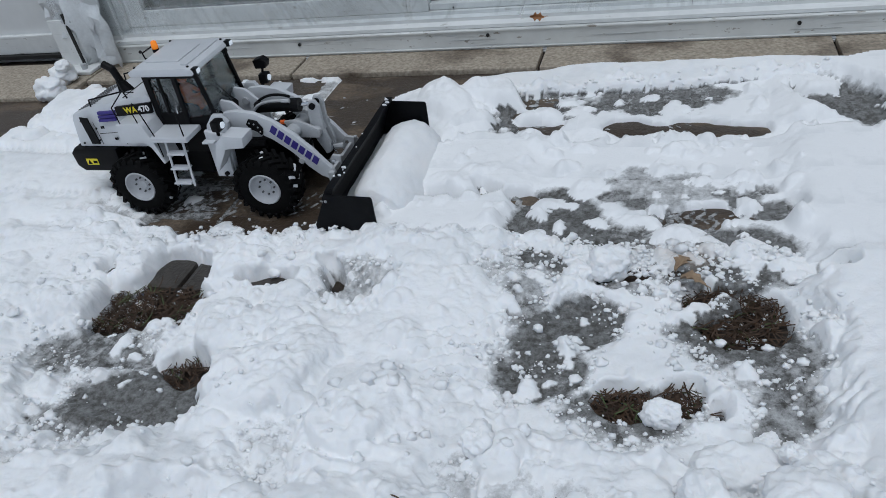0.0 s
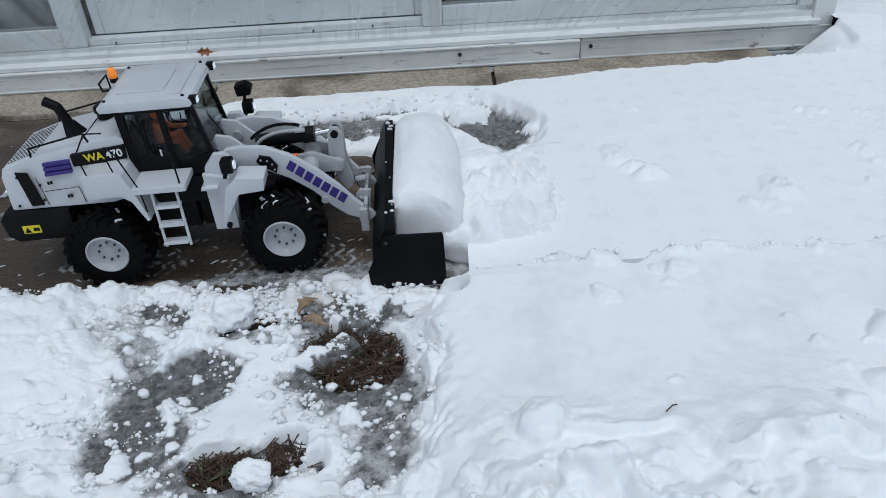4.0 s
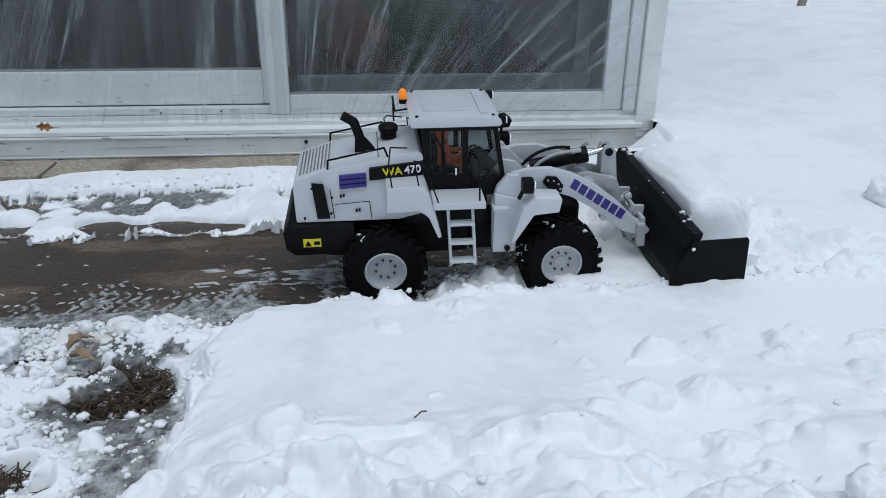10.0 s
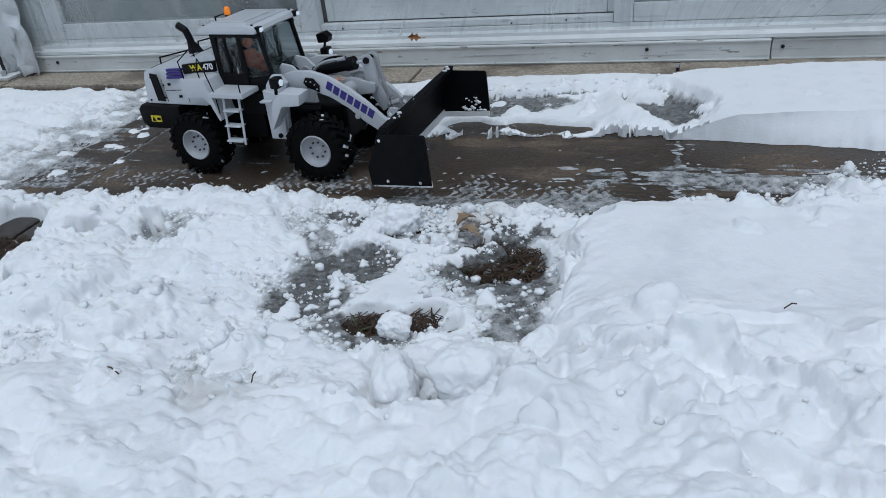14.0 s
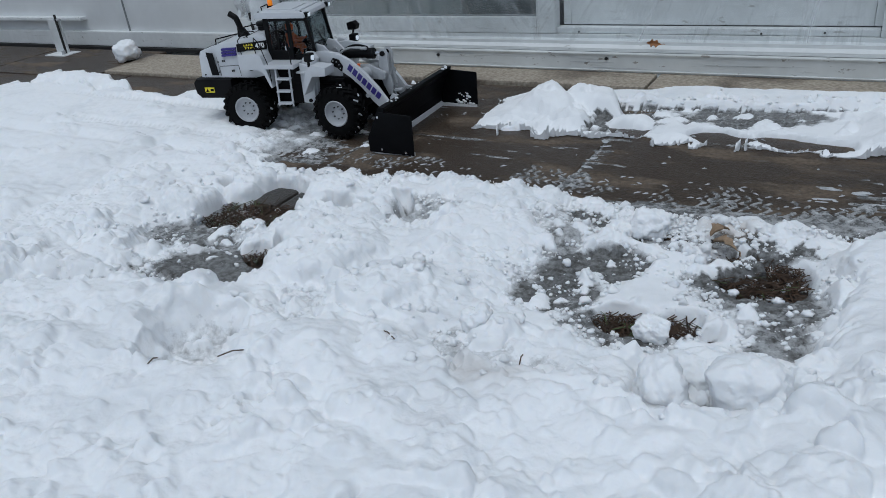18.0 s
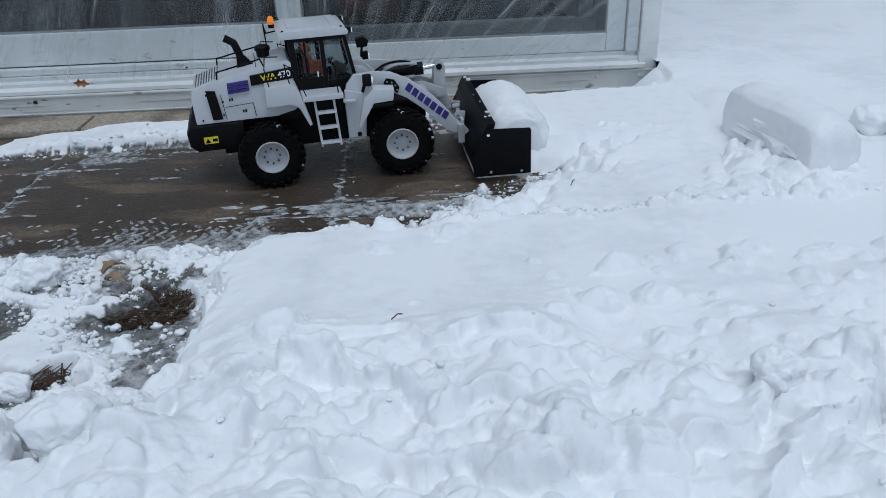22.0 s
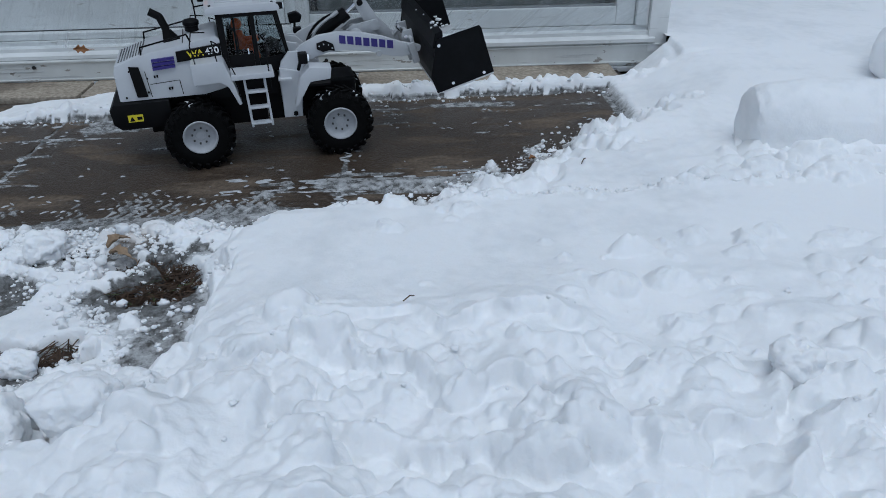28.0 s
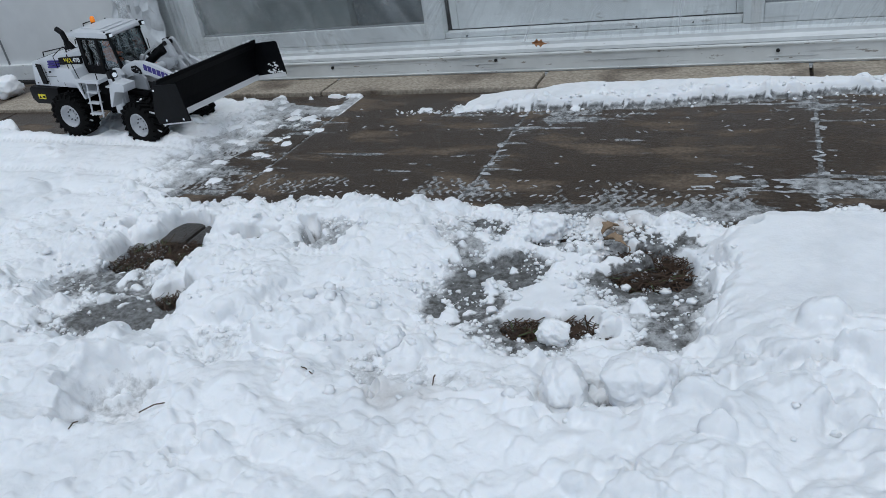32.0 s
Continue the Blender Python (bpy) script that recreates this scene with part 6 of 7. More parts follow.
def near_snow():
    z, wet, stain, m = (finer(a[NEAR]) for a in (H, slush, dirt, clump_amount()))
    ny, nx = z.shape
    st = STEP / 2
    x, y = np.meshgrid(GX[NI[0]] + st * np.arange(nx), GY[NJ[0]] + st * np.arange(ny))
    soft = softened(z, 6)
    gy, gx = np.gradient(soft, st)
    n = np.stack([-gx, -gy, np.ones_like(z)], -1)
    n /= np.linalg.norm(n, axis=-1, keepdims=True)
    co = np.stack([x, y, z], -1).reshape(-1, 3)
    far = co + (0.5, 0.5, 0.5)
    mm = np.clip(m, 0, 1).reshape(-1)
    f = mm ** 1.5
    wob = 0.022 * np.stack([LAT.fbm(x, y, 0.03, 4, 0.6), LAT2.fbm(x, y, 0.03, 4, 0.6), LAT.fbm(x + 3, y, 0.03, 4, 0.6)], -1).reshape(-1, 3)
    d = 0.0105 * dome_cells(far + 1.5 * wob, 0.046, 4) + 0.0065 * dome_cells(far + wob, 0.024, 1) + 0.0036 * dome_cells(far + 0.5 * wob, 0.0115, 2) * (0.3 + 0.7 * f) + 0.0022 * dome_cells(far, 0.0060, 3) * (0.35 + 0.65 * f) - 0.006
    co = co + n.reshape(-1, 3) * (d * mm)[:, None]
    q = grid_quads(ny, nx)
    q = q[co[q][:, :, 2].max(1) > -0.035]
    relief("snow_cover", co, q, {"slush": np.clip(wet, 0, 1), "dirt": np.clip(stain, 0, 1)}, "trodden wet snow beside the walk with footprints and crumbling clods")


near_snow()
inner = np.zeros(X.shape, bool)
inner[NJ[0] + 1:NJ[1] - 2, NI[0] + 1:NI[1] - 2] = True
sheet("snow_cover", GX, GY, H, {"slush": slush, "dirt": dirt}, "wet snow with tyre tracks round the swept walk", skip=-0.035, leave=inner)


def crumbs():
    """Loose crumbs of snow in the trodden places and along the lips."""
    rng = np.random.default_rng(52)
    t = bmesh.new()
    bmesh.ops.create_icosphere(t, subdivisions=2, radius=1.0)
    unit = np.array([v.co[:] for v in t.verts])
    tri = np.array([[v.index for v in f.verts] for f in t.faces])
    t.free()
    sx, sy = [], []
    for _ in range(95):
        cx, cy = rng.uniform(-0.26, 0.2), rng.uniform(0.60, 0.925)
        if _ % 4 == 0:
            cx, cy = rng.uniform(-0.9, -0.5), rng.uniform(0.45, 0.9)
        for _k in range(int(rng.uniform(6, 26))):
            sx.append(cx + rng.normal() * 0.011)
            sy.append(min(0.93, cy + rng.normal() * 0.008))
    while len(sx) < 3600:
        x, y = rng.uniform(-1.0, 0.24), rng.uniform(0.40, 0.925)
        i, j = int((x - GX[0]) / STEP), int((y - GY[0]) / STEP)
        want = 0.35 if 0.02 < slush[j, i] < 0.6 else (0.03 if slush[j, i] >= 0.6 else 0.006)
        if rng.random() < want * (0.2 + 2.4 * max(0.0, 0.2 + 3.0 * rough[j, i])):
            sx.append(x)
            sy.append(y)
    for _ in range(1500):
        x = rng.uniform(-0.8, 1.0)
        if x > 0.25 and rng.random() < 0.5:
            continue
        sx.append(x)
        sy.append(0.905 + abs(rng.normal()) * 0.018 - 0.012)
    for _ in range(380):
        y = rng.uniform(0.91, 1.33)
        sx.append(0.46 + (y - 0.98) * 1.14 + rng.normal() * 0.035)
        sy.append(y)
    for _ in range(500):
        x = rng.uniform(-0.6, 0.9)
        sx.append(x)
        sy.append(float(np.interp(x, [-0.6, 0, 0.37, 0.9], [1.41, 1.435, 1.492, 1.51])) + rng.normal() * 0.014)
    for _ in range(250):
        sx.append(rng.uniform(0.2, 2.1))
        sy.append(rng.uniform(-0.05, 0.62) ** 1.0)
    for _ in range(420):
        sx.append(rng.normal() * 0.055 - 0.05)
        sy.append(min(0.93, 0.880 + rng.normal() * 0.022))
    small = len(sx)
    for x0, x1, y0, y1, n in ((-0.20, 0.18, 0.58, 0.93, 100), (-0.95, -0.5, 0.45, 0.9, 60), (-0.5, 0.2, 0.38, 0.6, 60), (0.86, 1.25, 0.32, 0.46, 60)):
        sx += list(rng.uniform(x0, x1, n))
        sy += list(rng.uniform(y0, y1, n))
    co, fs = [], []
    for k, (x, y) in enumerate(zip(sx, sy)):
        r = 0.0008 + 0.0036 * rng.random() ** 3.0 if k < small else 0.003 + 0.007 * rng.random() ** 2.5
        z = max(float(H[int((y - GY[0]) / STEP), int((x - GX[0]) / STEP)]), 0.0 if 0.85 < y < 1.55 and x < 0.85 else -0.017)
        j = unit * (1 + 0.75 * (rng.random((len(unit), 1)) - 0.5)) * r * np.array([1, rng.uniform(0.7, 1), rng.uniform(0.6, 0.9)])
        co.append(j + (x, y, z + 0.35 * r))
        fs.append(tri + k * len(unit))
    me = bpy.data.meshes.new("snow_crumbs")
    me.from_pydata(np.concatenate(co).tolist(), [], np.concatenate(fs).tolist())
    me.materials.append(SNOW)
    me.shade_smooth()
    tagged(new("snow_crumbs", me), "small icy crumbs of snow in the trodden places", "snow", kind="stuff")


crumbs()

# snow beyond the corner of the house, with a banked ridge
FX, FY = np.arange(1.036, 7.0, 0.03), np.arange(1.655, 9.0, 0.03)
X2, Y2 = np.meshgrid(FX, FY)
Z2 = field(X2, Y2)
zero = np.zeros_like(X2)
sheet("snow_field", FX, FY, Z2, {"slush": zero, "dirt": zero}, "smooth untrodden snow beside the house with a soft bank")


def far_snow():
    t = bmesh.new()
    for x0, x1, y0, y1, nx, ny in ((-70, 70, -70, -0.118, 20, 20), (2.39, 7.0, -0.118, 1.66, 12, 8), (6.99, 70, -0.118, 70, 14, 14), (0.95, 6.99, 8.98, 70, 8, 14), (-70, -2.19, -0.118, 0.93, 14, 4), (-70, -5.4, 0.93, 70, 10, 10)):
        vs = [[t.verts.new((x0 + (x1 - x0) * i / nx, y0 + (y1 - y0) * j / ny, 0.062)) for i in range(nx + 1)] for j in range(ny + 1)]
        for j in range(ny):
            for i in range(nx):
                t.faces.new((vs[j][i], vs[j][i + 1], vs[j + 1][i + 1], vs[j + 1][i]))
    return tagged(part("snow_distance", t, SNOW), "flat snow reaching into the distance", "snow", kind="stuff")


far_snow()


# ---- snow that the blade moves ----
def snow_roll(name, length, r, seed, label, flat=0.0, broad=1.0, bumps=0.10):
    """A packed roll of snow with its axis along y, rounded ends, one side flattened by the blade."""
    t = bmesh.new()
    bmesh.ops.create_icosphere(t, subdivisions=5, radius=1.0)
    o = Vector((seed * 3.1, seed * 1.7, 0))
    for v in t.verts:
        x, y, z = v.co
        y2 = math.copysign(abs(y) ** 0.46, y)
        rad = math.hypot(x, z) or 1e-6
        rr = rad ** 0.30
        x, z = x / rad * rr, z / rad * rr
        p = Vector((x * r, y2 * length / 2, z * r))
        q = p * (1 + bumps * noise.noise(p * 8 + o) + 0.5 * bumps * noise.noise(p * 24 + o) + 0.03 * noise.noise(p * 70 + o) + 0.016 * noise.noise(p * 170 + o))
        if flat and q.x < -r * (1 - flat):
            q.x = -r * (1 - flat) + 0.12 * (q.x + r * (1 - flat))
        v.co = Vector((q.x * broad, q.y, q.z))
    ob = part(name, t, SNOW, None, "", True)
    return tagged(ob, label, "snow roll", "snow pushed by the blade")


ROLL_A = snow_roll("snow_roll", 0.266, 0.074, 1, "smooth packed roll of snow shaped by the blade", 0.36, 0.82, 0.055)
ROLL_B = snow_roll("snow_roll", 0.24, 0.063, 2, "lumpy packed roll of snow from the second sweep", 0.25, 1.03)


def snow_mound():
    """Low broken heap that the roll shoves along before it."""
    t = bmesh.new()
    bmesh.ops.create_icosphere(t, subdivisions=6, radius=1.0)
    for v in t.verts:
        x, y, z = v.co
        p = Vector((x * 0.140, math.copysign(abs(y) ** 0.7, y) * 0.120, z * 0.050))
        k = 0.24 * noise.noise(p * 11) + 0.14 * noise.noise(p * 30)
        q = Vector((p.x, p.y, 0))
        lump = 0.030 * abs(noise.noise(q * 22)) + 0.020 * abs(noise.noise(q * 55)) + 0.005 * noise.noise(p * 120) + 0.0025 * noise.noise(p * 260)
        v.co = Vector((p.x * (1 + k), p.y * (1 + 0.6 * k), p.z + (lump * min(1, 3 * z) if z > 0 else 0) - 0.10 * p.x))
    ob = part("snow_mound", t, SNOW, None, "", True)
    return tagged(ob, "low broken mound of snow shoved before the roll", "snow mound", "snow pushed by the blade")


HEAP, HEAP_B = snow_mound(), snow_mound()


def widened(m, k=2):
    m = m.copy()
    for _ in range(k):
        n = m.copy()
        n[1:] |= m[:-1]
        n[:-1] |= m[1:]
        n[:, 1:] |= m[:, :-1]
        n[:, :-1] |= m[:, 1:]
        m = n
    return m


def chunk_meshes():
    """Cuts the walk's snow into pieces, each one an object that the blade takes along."""
    out = []
    cells_x, cells_y = 17, 26
    ny, nx = PRE.shape
    gy, gx = np.gradient(PRE, STEP)
    wide_zone = widened(ZONE) & ~((Y > 1.552) | (PRE < -0.035))
    for i0 in range(int((-0.58 - GX[0]) / STEP), int((1.22 - GX[0]) / STEP), cells_x):
        for j0, far in [(j, False) for j in range(int((0.885 - GY[0]) / STEP), int((1.30 - GY[0]) / STEP), cells_y)] + [(j, True) for j in range(int((1.17 - GY[0]) / STEP), int((1.53 - GY[0]) / STEP), cells_y)]:
            faces, used = [], {}
            for j in range(j0, min(j0 + cells_y, ny - 1)):
                for i in range(i0, min(i0 + cells_x, nx - 1)):
                    if not wide_zone[j, i] or FAR_PART[j, i] != far:
                        continue
                    if max(PRE[j, i], PRE[j, i + 1], PRE[j + 1, i], PRE[j + 1, i + 1]) < -0.003:
                        continue
                    faces.append(((j, i), (j, i + 1), (j + 1, i + 1), (j + 1, i)))
            if len(faces) < 12:
                continue
            ox, oy = GX[i0] + cells_x * STEP / 2, GY[j0] + cells_y * STEP / 2
            verts, wet, fl, edges, nrm = [], [], [], {}, []

            def vid(k, low):
                key = (k, low)
                if key not in used:
                    used[key] = len(verts)
                    near_lip = abs(GY[k[0]] - lip[k]) < STEP and GX[k[1]] > 0.30
                    verts.append((GX[k[1]] - ox, (lip[k] if near_lip else GY[k[0]]) - oy, min(0.0015, max(-0.012, PRE[k]) - 0.002) if low in (1, 3) else max(-0.012, PRE[k]) + 0.0003))
                    wet.append(float(PRE_SLUSH[k]) if low < 2 else 0.0)
                    nrm.append((0, 0, 0) if low >= 2 else ((0, 0, -1) if low == 1 else tuple(Vector((-gx[k], -gy[k], 1)).normalized())))
                return used[key]
            for f in faces:
                fl.append([vid(k, 0) for k in f])
                fl.append([vid(k, 1) for k in f[::-1]])
                for a, b in zip(f, f[1:] + f[:1]):
                    if (b, a) in edges:
                        del edges[(b, a)]
                    else:
                        edges[(a, b)] = True
            def bank(k, f):
                """A vertex of the slope that the spilled snow forms below the lip."""
                key = (k, 10 + f)
                if key not in used:
                    used[key] = len(verts)
                    top_z = max(0.0, PRE[k])
                    spill = (0.046 + 0.5 * rough[k] * 0.06) * f ** 1.3 * float(smooth(0.29, 0.75, GX[k[1]])) + 0.006 * crisp[k[0] - int(20 * f), k[1]] * (f > 0.1)
                    verts.append((GX[k[1]] - ox, lip[k] - spill - oy, top_z * (1 - f) ** 0.8 + 0.0006))
                    wet.append(0.0)
                    nrm.append((0, 0, 0))
                return used[key]
            at_lip = [k for k in used if k[1] == 0 and abs(GY[k[0][0]] - lip[k[0]]) < STEP and GX[k[0][1]] > 0.30]
            if far and at_lip:
                row = {}
                for k, _ in at_lip:
                    row[k[1]] = k
                cols = sorted(row)
                for c0, c1 in zip(cols, cols[1:]):
                    for f0, f1 in ((0.0, 0.25), (0.25, 0.5), (0.5, 0.75), (0.75, 1.0)):
                        fl.append([bank(row[c1], f0), bank(row[c0], f0), bank(row[c0], f1), bank(row[c1], f1)])
            for a, b in edges:
                if far and abs(GY[a[0]] - lip[a]) < STEP and abs(GY[b[0]] - lip[b]) < STEP and GX[min(a[1], b[1])] > 0.30:
                    continue
                fl.append([vid(b, 2), vid(a, 2), vid(a, 3), vid(b, 3)])
            me = bpy.data.meshes.new("snow_chunk")
            me.from_pydata(verts, [], fl)
            at = me.attributes.new("slush", "FLOAT", "POINT")
            at.data.foreach_set("value", np.array(wet, np.float32))
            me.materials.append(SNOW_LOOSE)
            me.shade_smooth()
            me.normals_split_custom_set_from_vertices(nrm)
            ob = new("snow_chunk", me)
            ob.matrix_basis = pose(ox, oy, 0)
            tagged(ob, "patch of trodden snow on the walk, pushed off by the blade", "snow", "snow pushed by the blade")
            out.append((ob, ox, oy, far))
    return out


CHUNKS = chunk_meshes()


# ---- small things ----
def leaf(name, m, size, material, label, seed):
    """A curled dry leaf with lobes and a stalk."""
    rng = random.Random(seed)
    l = empty(name, m)
    tagged(l, label, "leaf")
    t = bmesh.new()
    n = 9
    rows = []
    for i in range(n + 1):
        u = i / n
        w = size * 0.34 * math.sin(math.pi * min(1, u * 0.93 + 0.05)) * (0.65 + 0.35 * math.cos(u * 19))
        rows.append([t.verts.new((size * (u - 0.5), s * w, size * (0.16 * math.sin(3 * u) + 0.22 * abs(s) ** 1.5 * (0.6 + 0.4 * math.sin(5 * u)) + rng.uniform(-0.015, 0.015)))) for s in (-1, -0.5, 0, 0.5, 1)])
    for a, b in zip(rows, rows[1:]):
        for i in range(4):
            t.faces.new((a[i], a[i + 1], b[i + 1], b[i]))
    b = part("blade", t, material, l, "", True)
    b.modifiers.new("thick", "SOLIDIFY").thickness = 0.0009
    part("stalk", tube([(size * 0.48, 0, 0.01 * size), (size * 0.65, size * 0.08, -size * 0.08), (size * 0.72, size * 0.05, -size * 0.25)], 0.0007, 5), material, l)
    return l


leaf("oak_leaf", pose(-0.30, 1.662, 0.084, 70, 8, 10), 0.034, LEAF, "curled orange-brown oak leaf stuck on the door sill", 1)
leaf("tan_leaf", pose(0.02, 0.862, 0.014, 2, 2, 60), 0.036, LEAFT, "pale tan dead leaf frozen in the snow", 2)
leaf("tan_leaf", pose(0.034, 0.828, 0.012, -3, 2, -20), 0.034, LEAFT, "pale tan dead leaf frozen in the snow", 3)


def twig(points, label):
    ob = part("twig", tube(points, 0.0008, 5), TWIG)
    return tagged(ob, label, "twig")


def top_at(x, y):
    return float(H[int((y - GY[0]) / STEP), int((x - GX[0]) / STEP)])


for i, (x, y, a, l) in enumerate(((-0.40, 0.30, 40, 0.03), (-0.23, 0.40, 160, 0.02), (0.62, 1.12, 20, 0.02), (-0.46, 0.255, 70, 0.012), (0.42, 0.6, 30, 0.014), (-0.09, 0.42, 100, 0.015), (0.70, 1.0, 60, 0.018))):
    z = top_at(x, y) + 0.003
    dx, dy = l * math.cos(radians(a)), l * math.sin(radians(a))
    twig([(x, y, z), (x + dx * 0.6, y + dy * 0.6, z + 0.004), (x + dx, y + dy, z + 0.002)], "thin dark twig lying on the snow")
leaf("oak_leaf", pose(0.645, 1.13, top_at(0.645, 1.13) + 0.004, 5, 10, 30), 0.016, LEAF, "small brown leaf scrap on the snow", 5)


def grass_tufts():
    """Flattened dead grass in the melted holes."""
    rng = random.Random(12)
    spots = ((0.081, 0.785, 0.058, 0.052, 420), (-0.041, 0.614, 0.048, 0.032, 300), (0.022, 0.631, 0.024, 0.02, 70), (-0.775, 0.718, 0.090, 0.048, 700), (-0.634, 0.629, 0.035, 0.055, 220))
    for nm, mt, share in (("dead_grass", GRASS, 0.94), ("green_grass", GRASSG, 0.06)):
        vs, fs = [], []
        for cx, cy, rx, ry, n in spots:
            for _ in range(int(n * share)):
                x, y = cx + rng.uniform(-1, 1) * rx, cy + rng.uniform(-1, 1) * ry
                a, l = rng.uniform(0, 6.28), rng.uniform(0.015, 0.045)
                z = -0.018 + rng.uniform(0, 0.014)
                w = 0.0009
                px, py = -math.sin(a) * w, math.cos(a) * w
                for k in range(3):
                    u = k / 2
                    bend = 0.012 * u * (1 - u * 0.6) * rng.uniform(0.2, 1.2)
                    bx, by = x + l * u * math.cos(a + 0.5 * u), y + l * u * math.sin(a + 0.5 * u)
                    vs += [(bx - px, by - py, z + bend), (bx + px, by + py, z + bend + 0.0004)]
                b = len(vs) - 6
                fs += [(b, b + 1, b + 3, b + 2), (b + 2, b + 3, b + 5, b + 4)]
        me = bpy.data.meshes.new(nm)
        me.from_pydata(vs, [], fs)
        me.materials.append(mt)
        tagged(new(nm, me), "flattened wet grass in the melted hole", "grass", kind="stuff")


grass_tufts()


def ice_streaks():
    """Thin ice and lug prints that the wheels leave on the concrete."""
    rng = random.Random(21)
    t = bmesh.new()

    def fleck(x, y, l, w, a, h=0.0018):
        n = 7
        c, s = math.cos(a), math.sin(a)
        rim = []
        for k in range(n):
            b = 2 * math.pi * k / n
            u, v = l * math.cos(b) * rng.uniform(0.7, 1.1), w * math.sin(b) * rng.uniform(0.6, 1.2)
            rim.append(t.verts.new((x + u * c - v * s, y + u * s + v * c, 0.0006)))
        top = t.verts.new((x, y, 0.0006 + h))
        for k in range(n):
            t.faces.new((rim[k], rim[(k + 1) % n], top))
    for ty in (0.99, 1.02, 1.05, 1.30, 1.33, 1.43):
        for i in range(240):
            x = -0.86 + i * 0.0083 * 0.86
            if rng.random() < (0.06 if ty > 1.2 else 0.18):
                sgn = 1 if i % 2 else -1
                fleck(x, ty + sgn * 0.011 + 0.02 * math.sin(x * 2.1), rng.uniform(0.004, 0.009), rng.uniform(0.0015, 0.003), radians(35 * sgn + rng.uniform(-12, 12)))
    for _ in range(90):
        x, y = rng.uniform(-0.9, 0.85), rng.choice((0.95, 1.0, 1.14, 1.3, 1.36, 1.42)) + rng.normalvariate(0, 0.02)
        fleck(x, y, rng.uniform(0.0015, 0.006), rng.uniform(0.001, 0.003), rng.uniform(-0.5, 0.5), 0.0025)
    for _ in range(70):
        x, y = rng.uniform(0.1, 0.85), rng.uniform(1.03, 1.10)
        fleck(x, y, rng.uniform(0.006, 0.022), rng.uniform(0.002, 0.006), rng.uniform(-0.08, 0.08), 0.0012)
    for xj, n in zip(WALK_X, (4, 14, 16, 4)):
        for _ in range(n):
            fleck(xj + rng.normalvariate(0, 0.006), rng.uniform(0.93, 1.5), rng.uniform(0.003, 0.014), rng.uniform(0.003, 0.008), rng.uniform(0, 3), 0.001)
    return tagged(part("ice_flecks", t, ICE), "thin grey ice flecks and lug prints on the walk", "ice", kind="stuff")


ice_streaks()


def loose_clod(x, y, z, r, seed, label):
    t = bmesh.new()
    bmesh.ops.create_icosphere(t, subdivisions=4, radius=1.0)
    o = Vector((seed * 2.3, seed, 0))
    for v in t.verts:
        v.co *= r * (1 + 0.35 * noise.noise(v.co * 1.3 + o) + 0.16 * noise.noise(v.co * 4 + o) + 0.05 * noise.noise(v.co * 11 + o))
        v.co.z *= 0.82
    lo = min(v.co.z for v in t.verts)
    for v in t.verts:
        v.co.z = max(v.co.z, lo * 0.7)
    ob = part("snow_clod", t, SNOW, None, "", True)
    ob.location = (x, y, z - lo * 0.7)
    return tagged(ob, label, "snow clod")


loose_clod(-2.14, 1.605, 0.008, 0.046, 1, "rounded snow clod lying on the slab by the wall")
loose_clod(-1.545, 1.55, 0.008, 0.034, 2, "broken snow clod lying on the slab by the wall")
loose_clod(-1.53, 1.475, 0.004, 0.036, 4, "broken snow clod lying on the slab by the wall")
loose_clod(1.262, 1.145, 0.055, 0.034, 3, "upright snow clod standing on the snow")


loose_clod(-1.53, 1.545, 0.046, 0.020, 6, "small snow clod stacked on another by the wall")


def snow_block(x, y, z, sx, sy, sz, rot, seed, label):
    """A broken block of packed snow: blunt faces, crumbling edges."""
    t = bmesh.new()
    bmesh.ops.create_icosphere(t, subdivisions=5, radius=1.0)
    o = Vector((seed * 2.3, seed * 1.1, 4.0))
    for v in t.verts:
        c = v.co.copy()
        k = (abs(c.x) ** 3.2 + abs(c.y) ** 3.2 + abs(c.z) ** 3.2) ** (-1 / 3.2)
        c *= k * (1 + 0.22 * noise.noise(c * 1.1 + o) + 0.10 * noise.noise(c * 2.9 + o))
        p = Vector((c.x * sx, c.y * sy, c.z * sz))
        p += c.normalized() * (0.0030 * noise.noise(p * 120 + o) + 0.0022 * abs(noise.noise(p * 260 + o)) + 0.0012 * noise.noise(p * 520 + o))
        v.co = p
    ob = part("snow_block", t, SNOW, None, "", True)
    ob.matrix_basis = pose(x, y, z, 6 * math.sin(seed), 8 * math.cos(seed * 2), rot)
    return tagged(ob, label, "snow block", "broken snow blocks")


for bx, by, sx_, sy_, sz_, rot in ((0.072, 0.520, 0.044, 0.030, 0.022, 10), (0.127, 0.455, 0.040, 0.034, 0.024, -12), (0.045, 0.462, 0.026, 0.040, 0.022, 20)):
    snow_block(bx, by, top_at(bx, by) - 0.15 * sz_, 0.85 * sx_, 0.85 * sy_, sz_, rot, bx * 40, "broad broken plate of packed snow in the trodden cover")
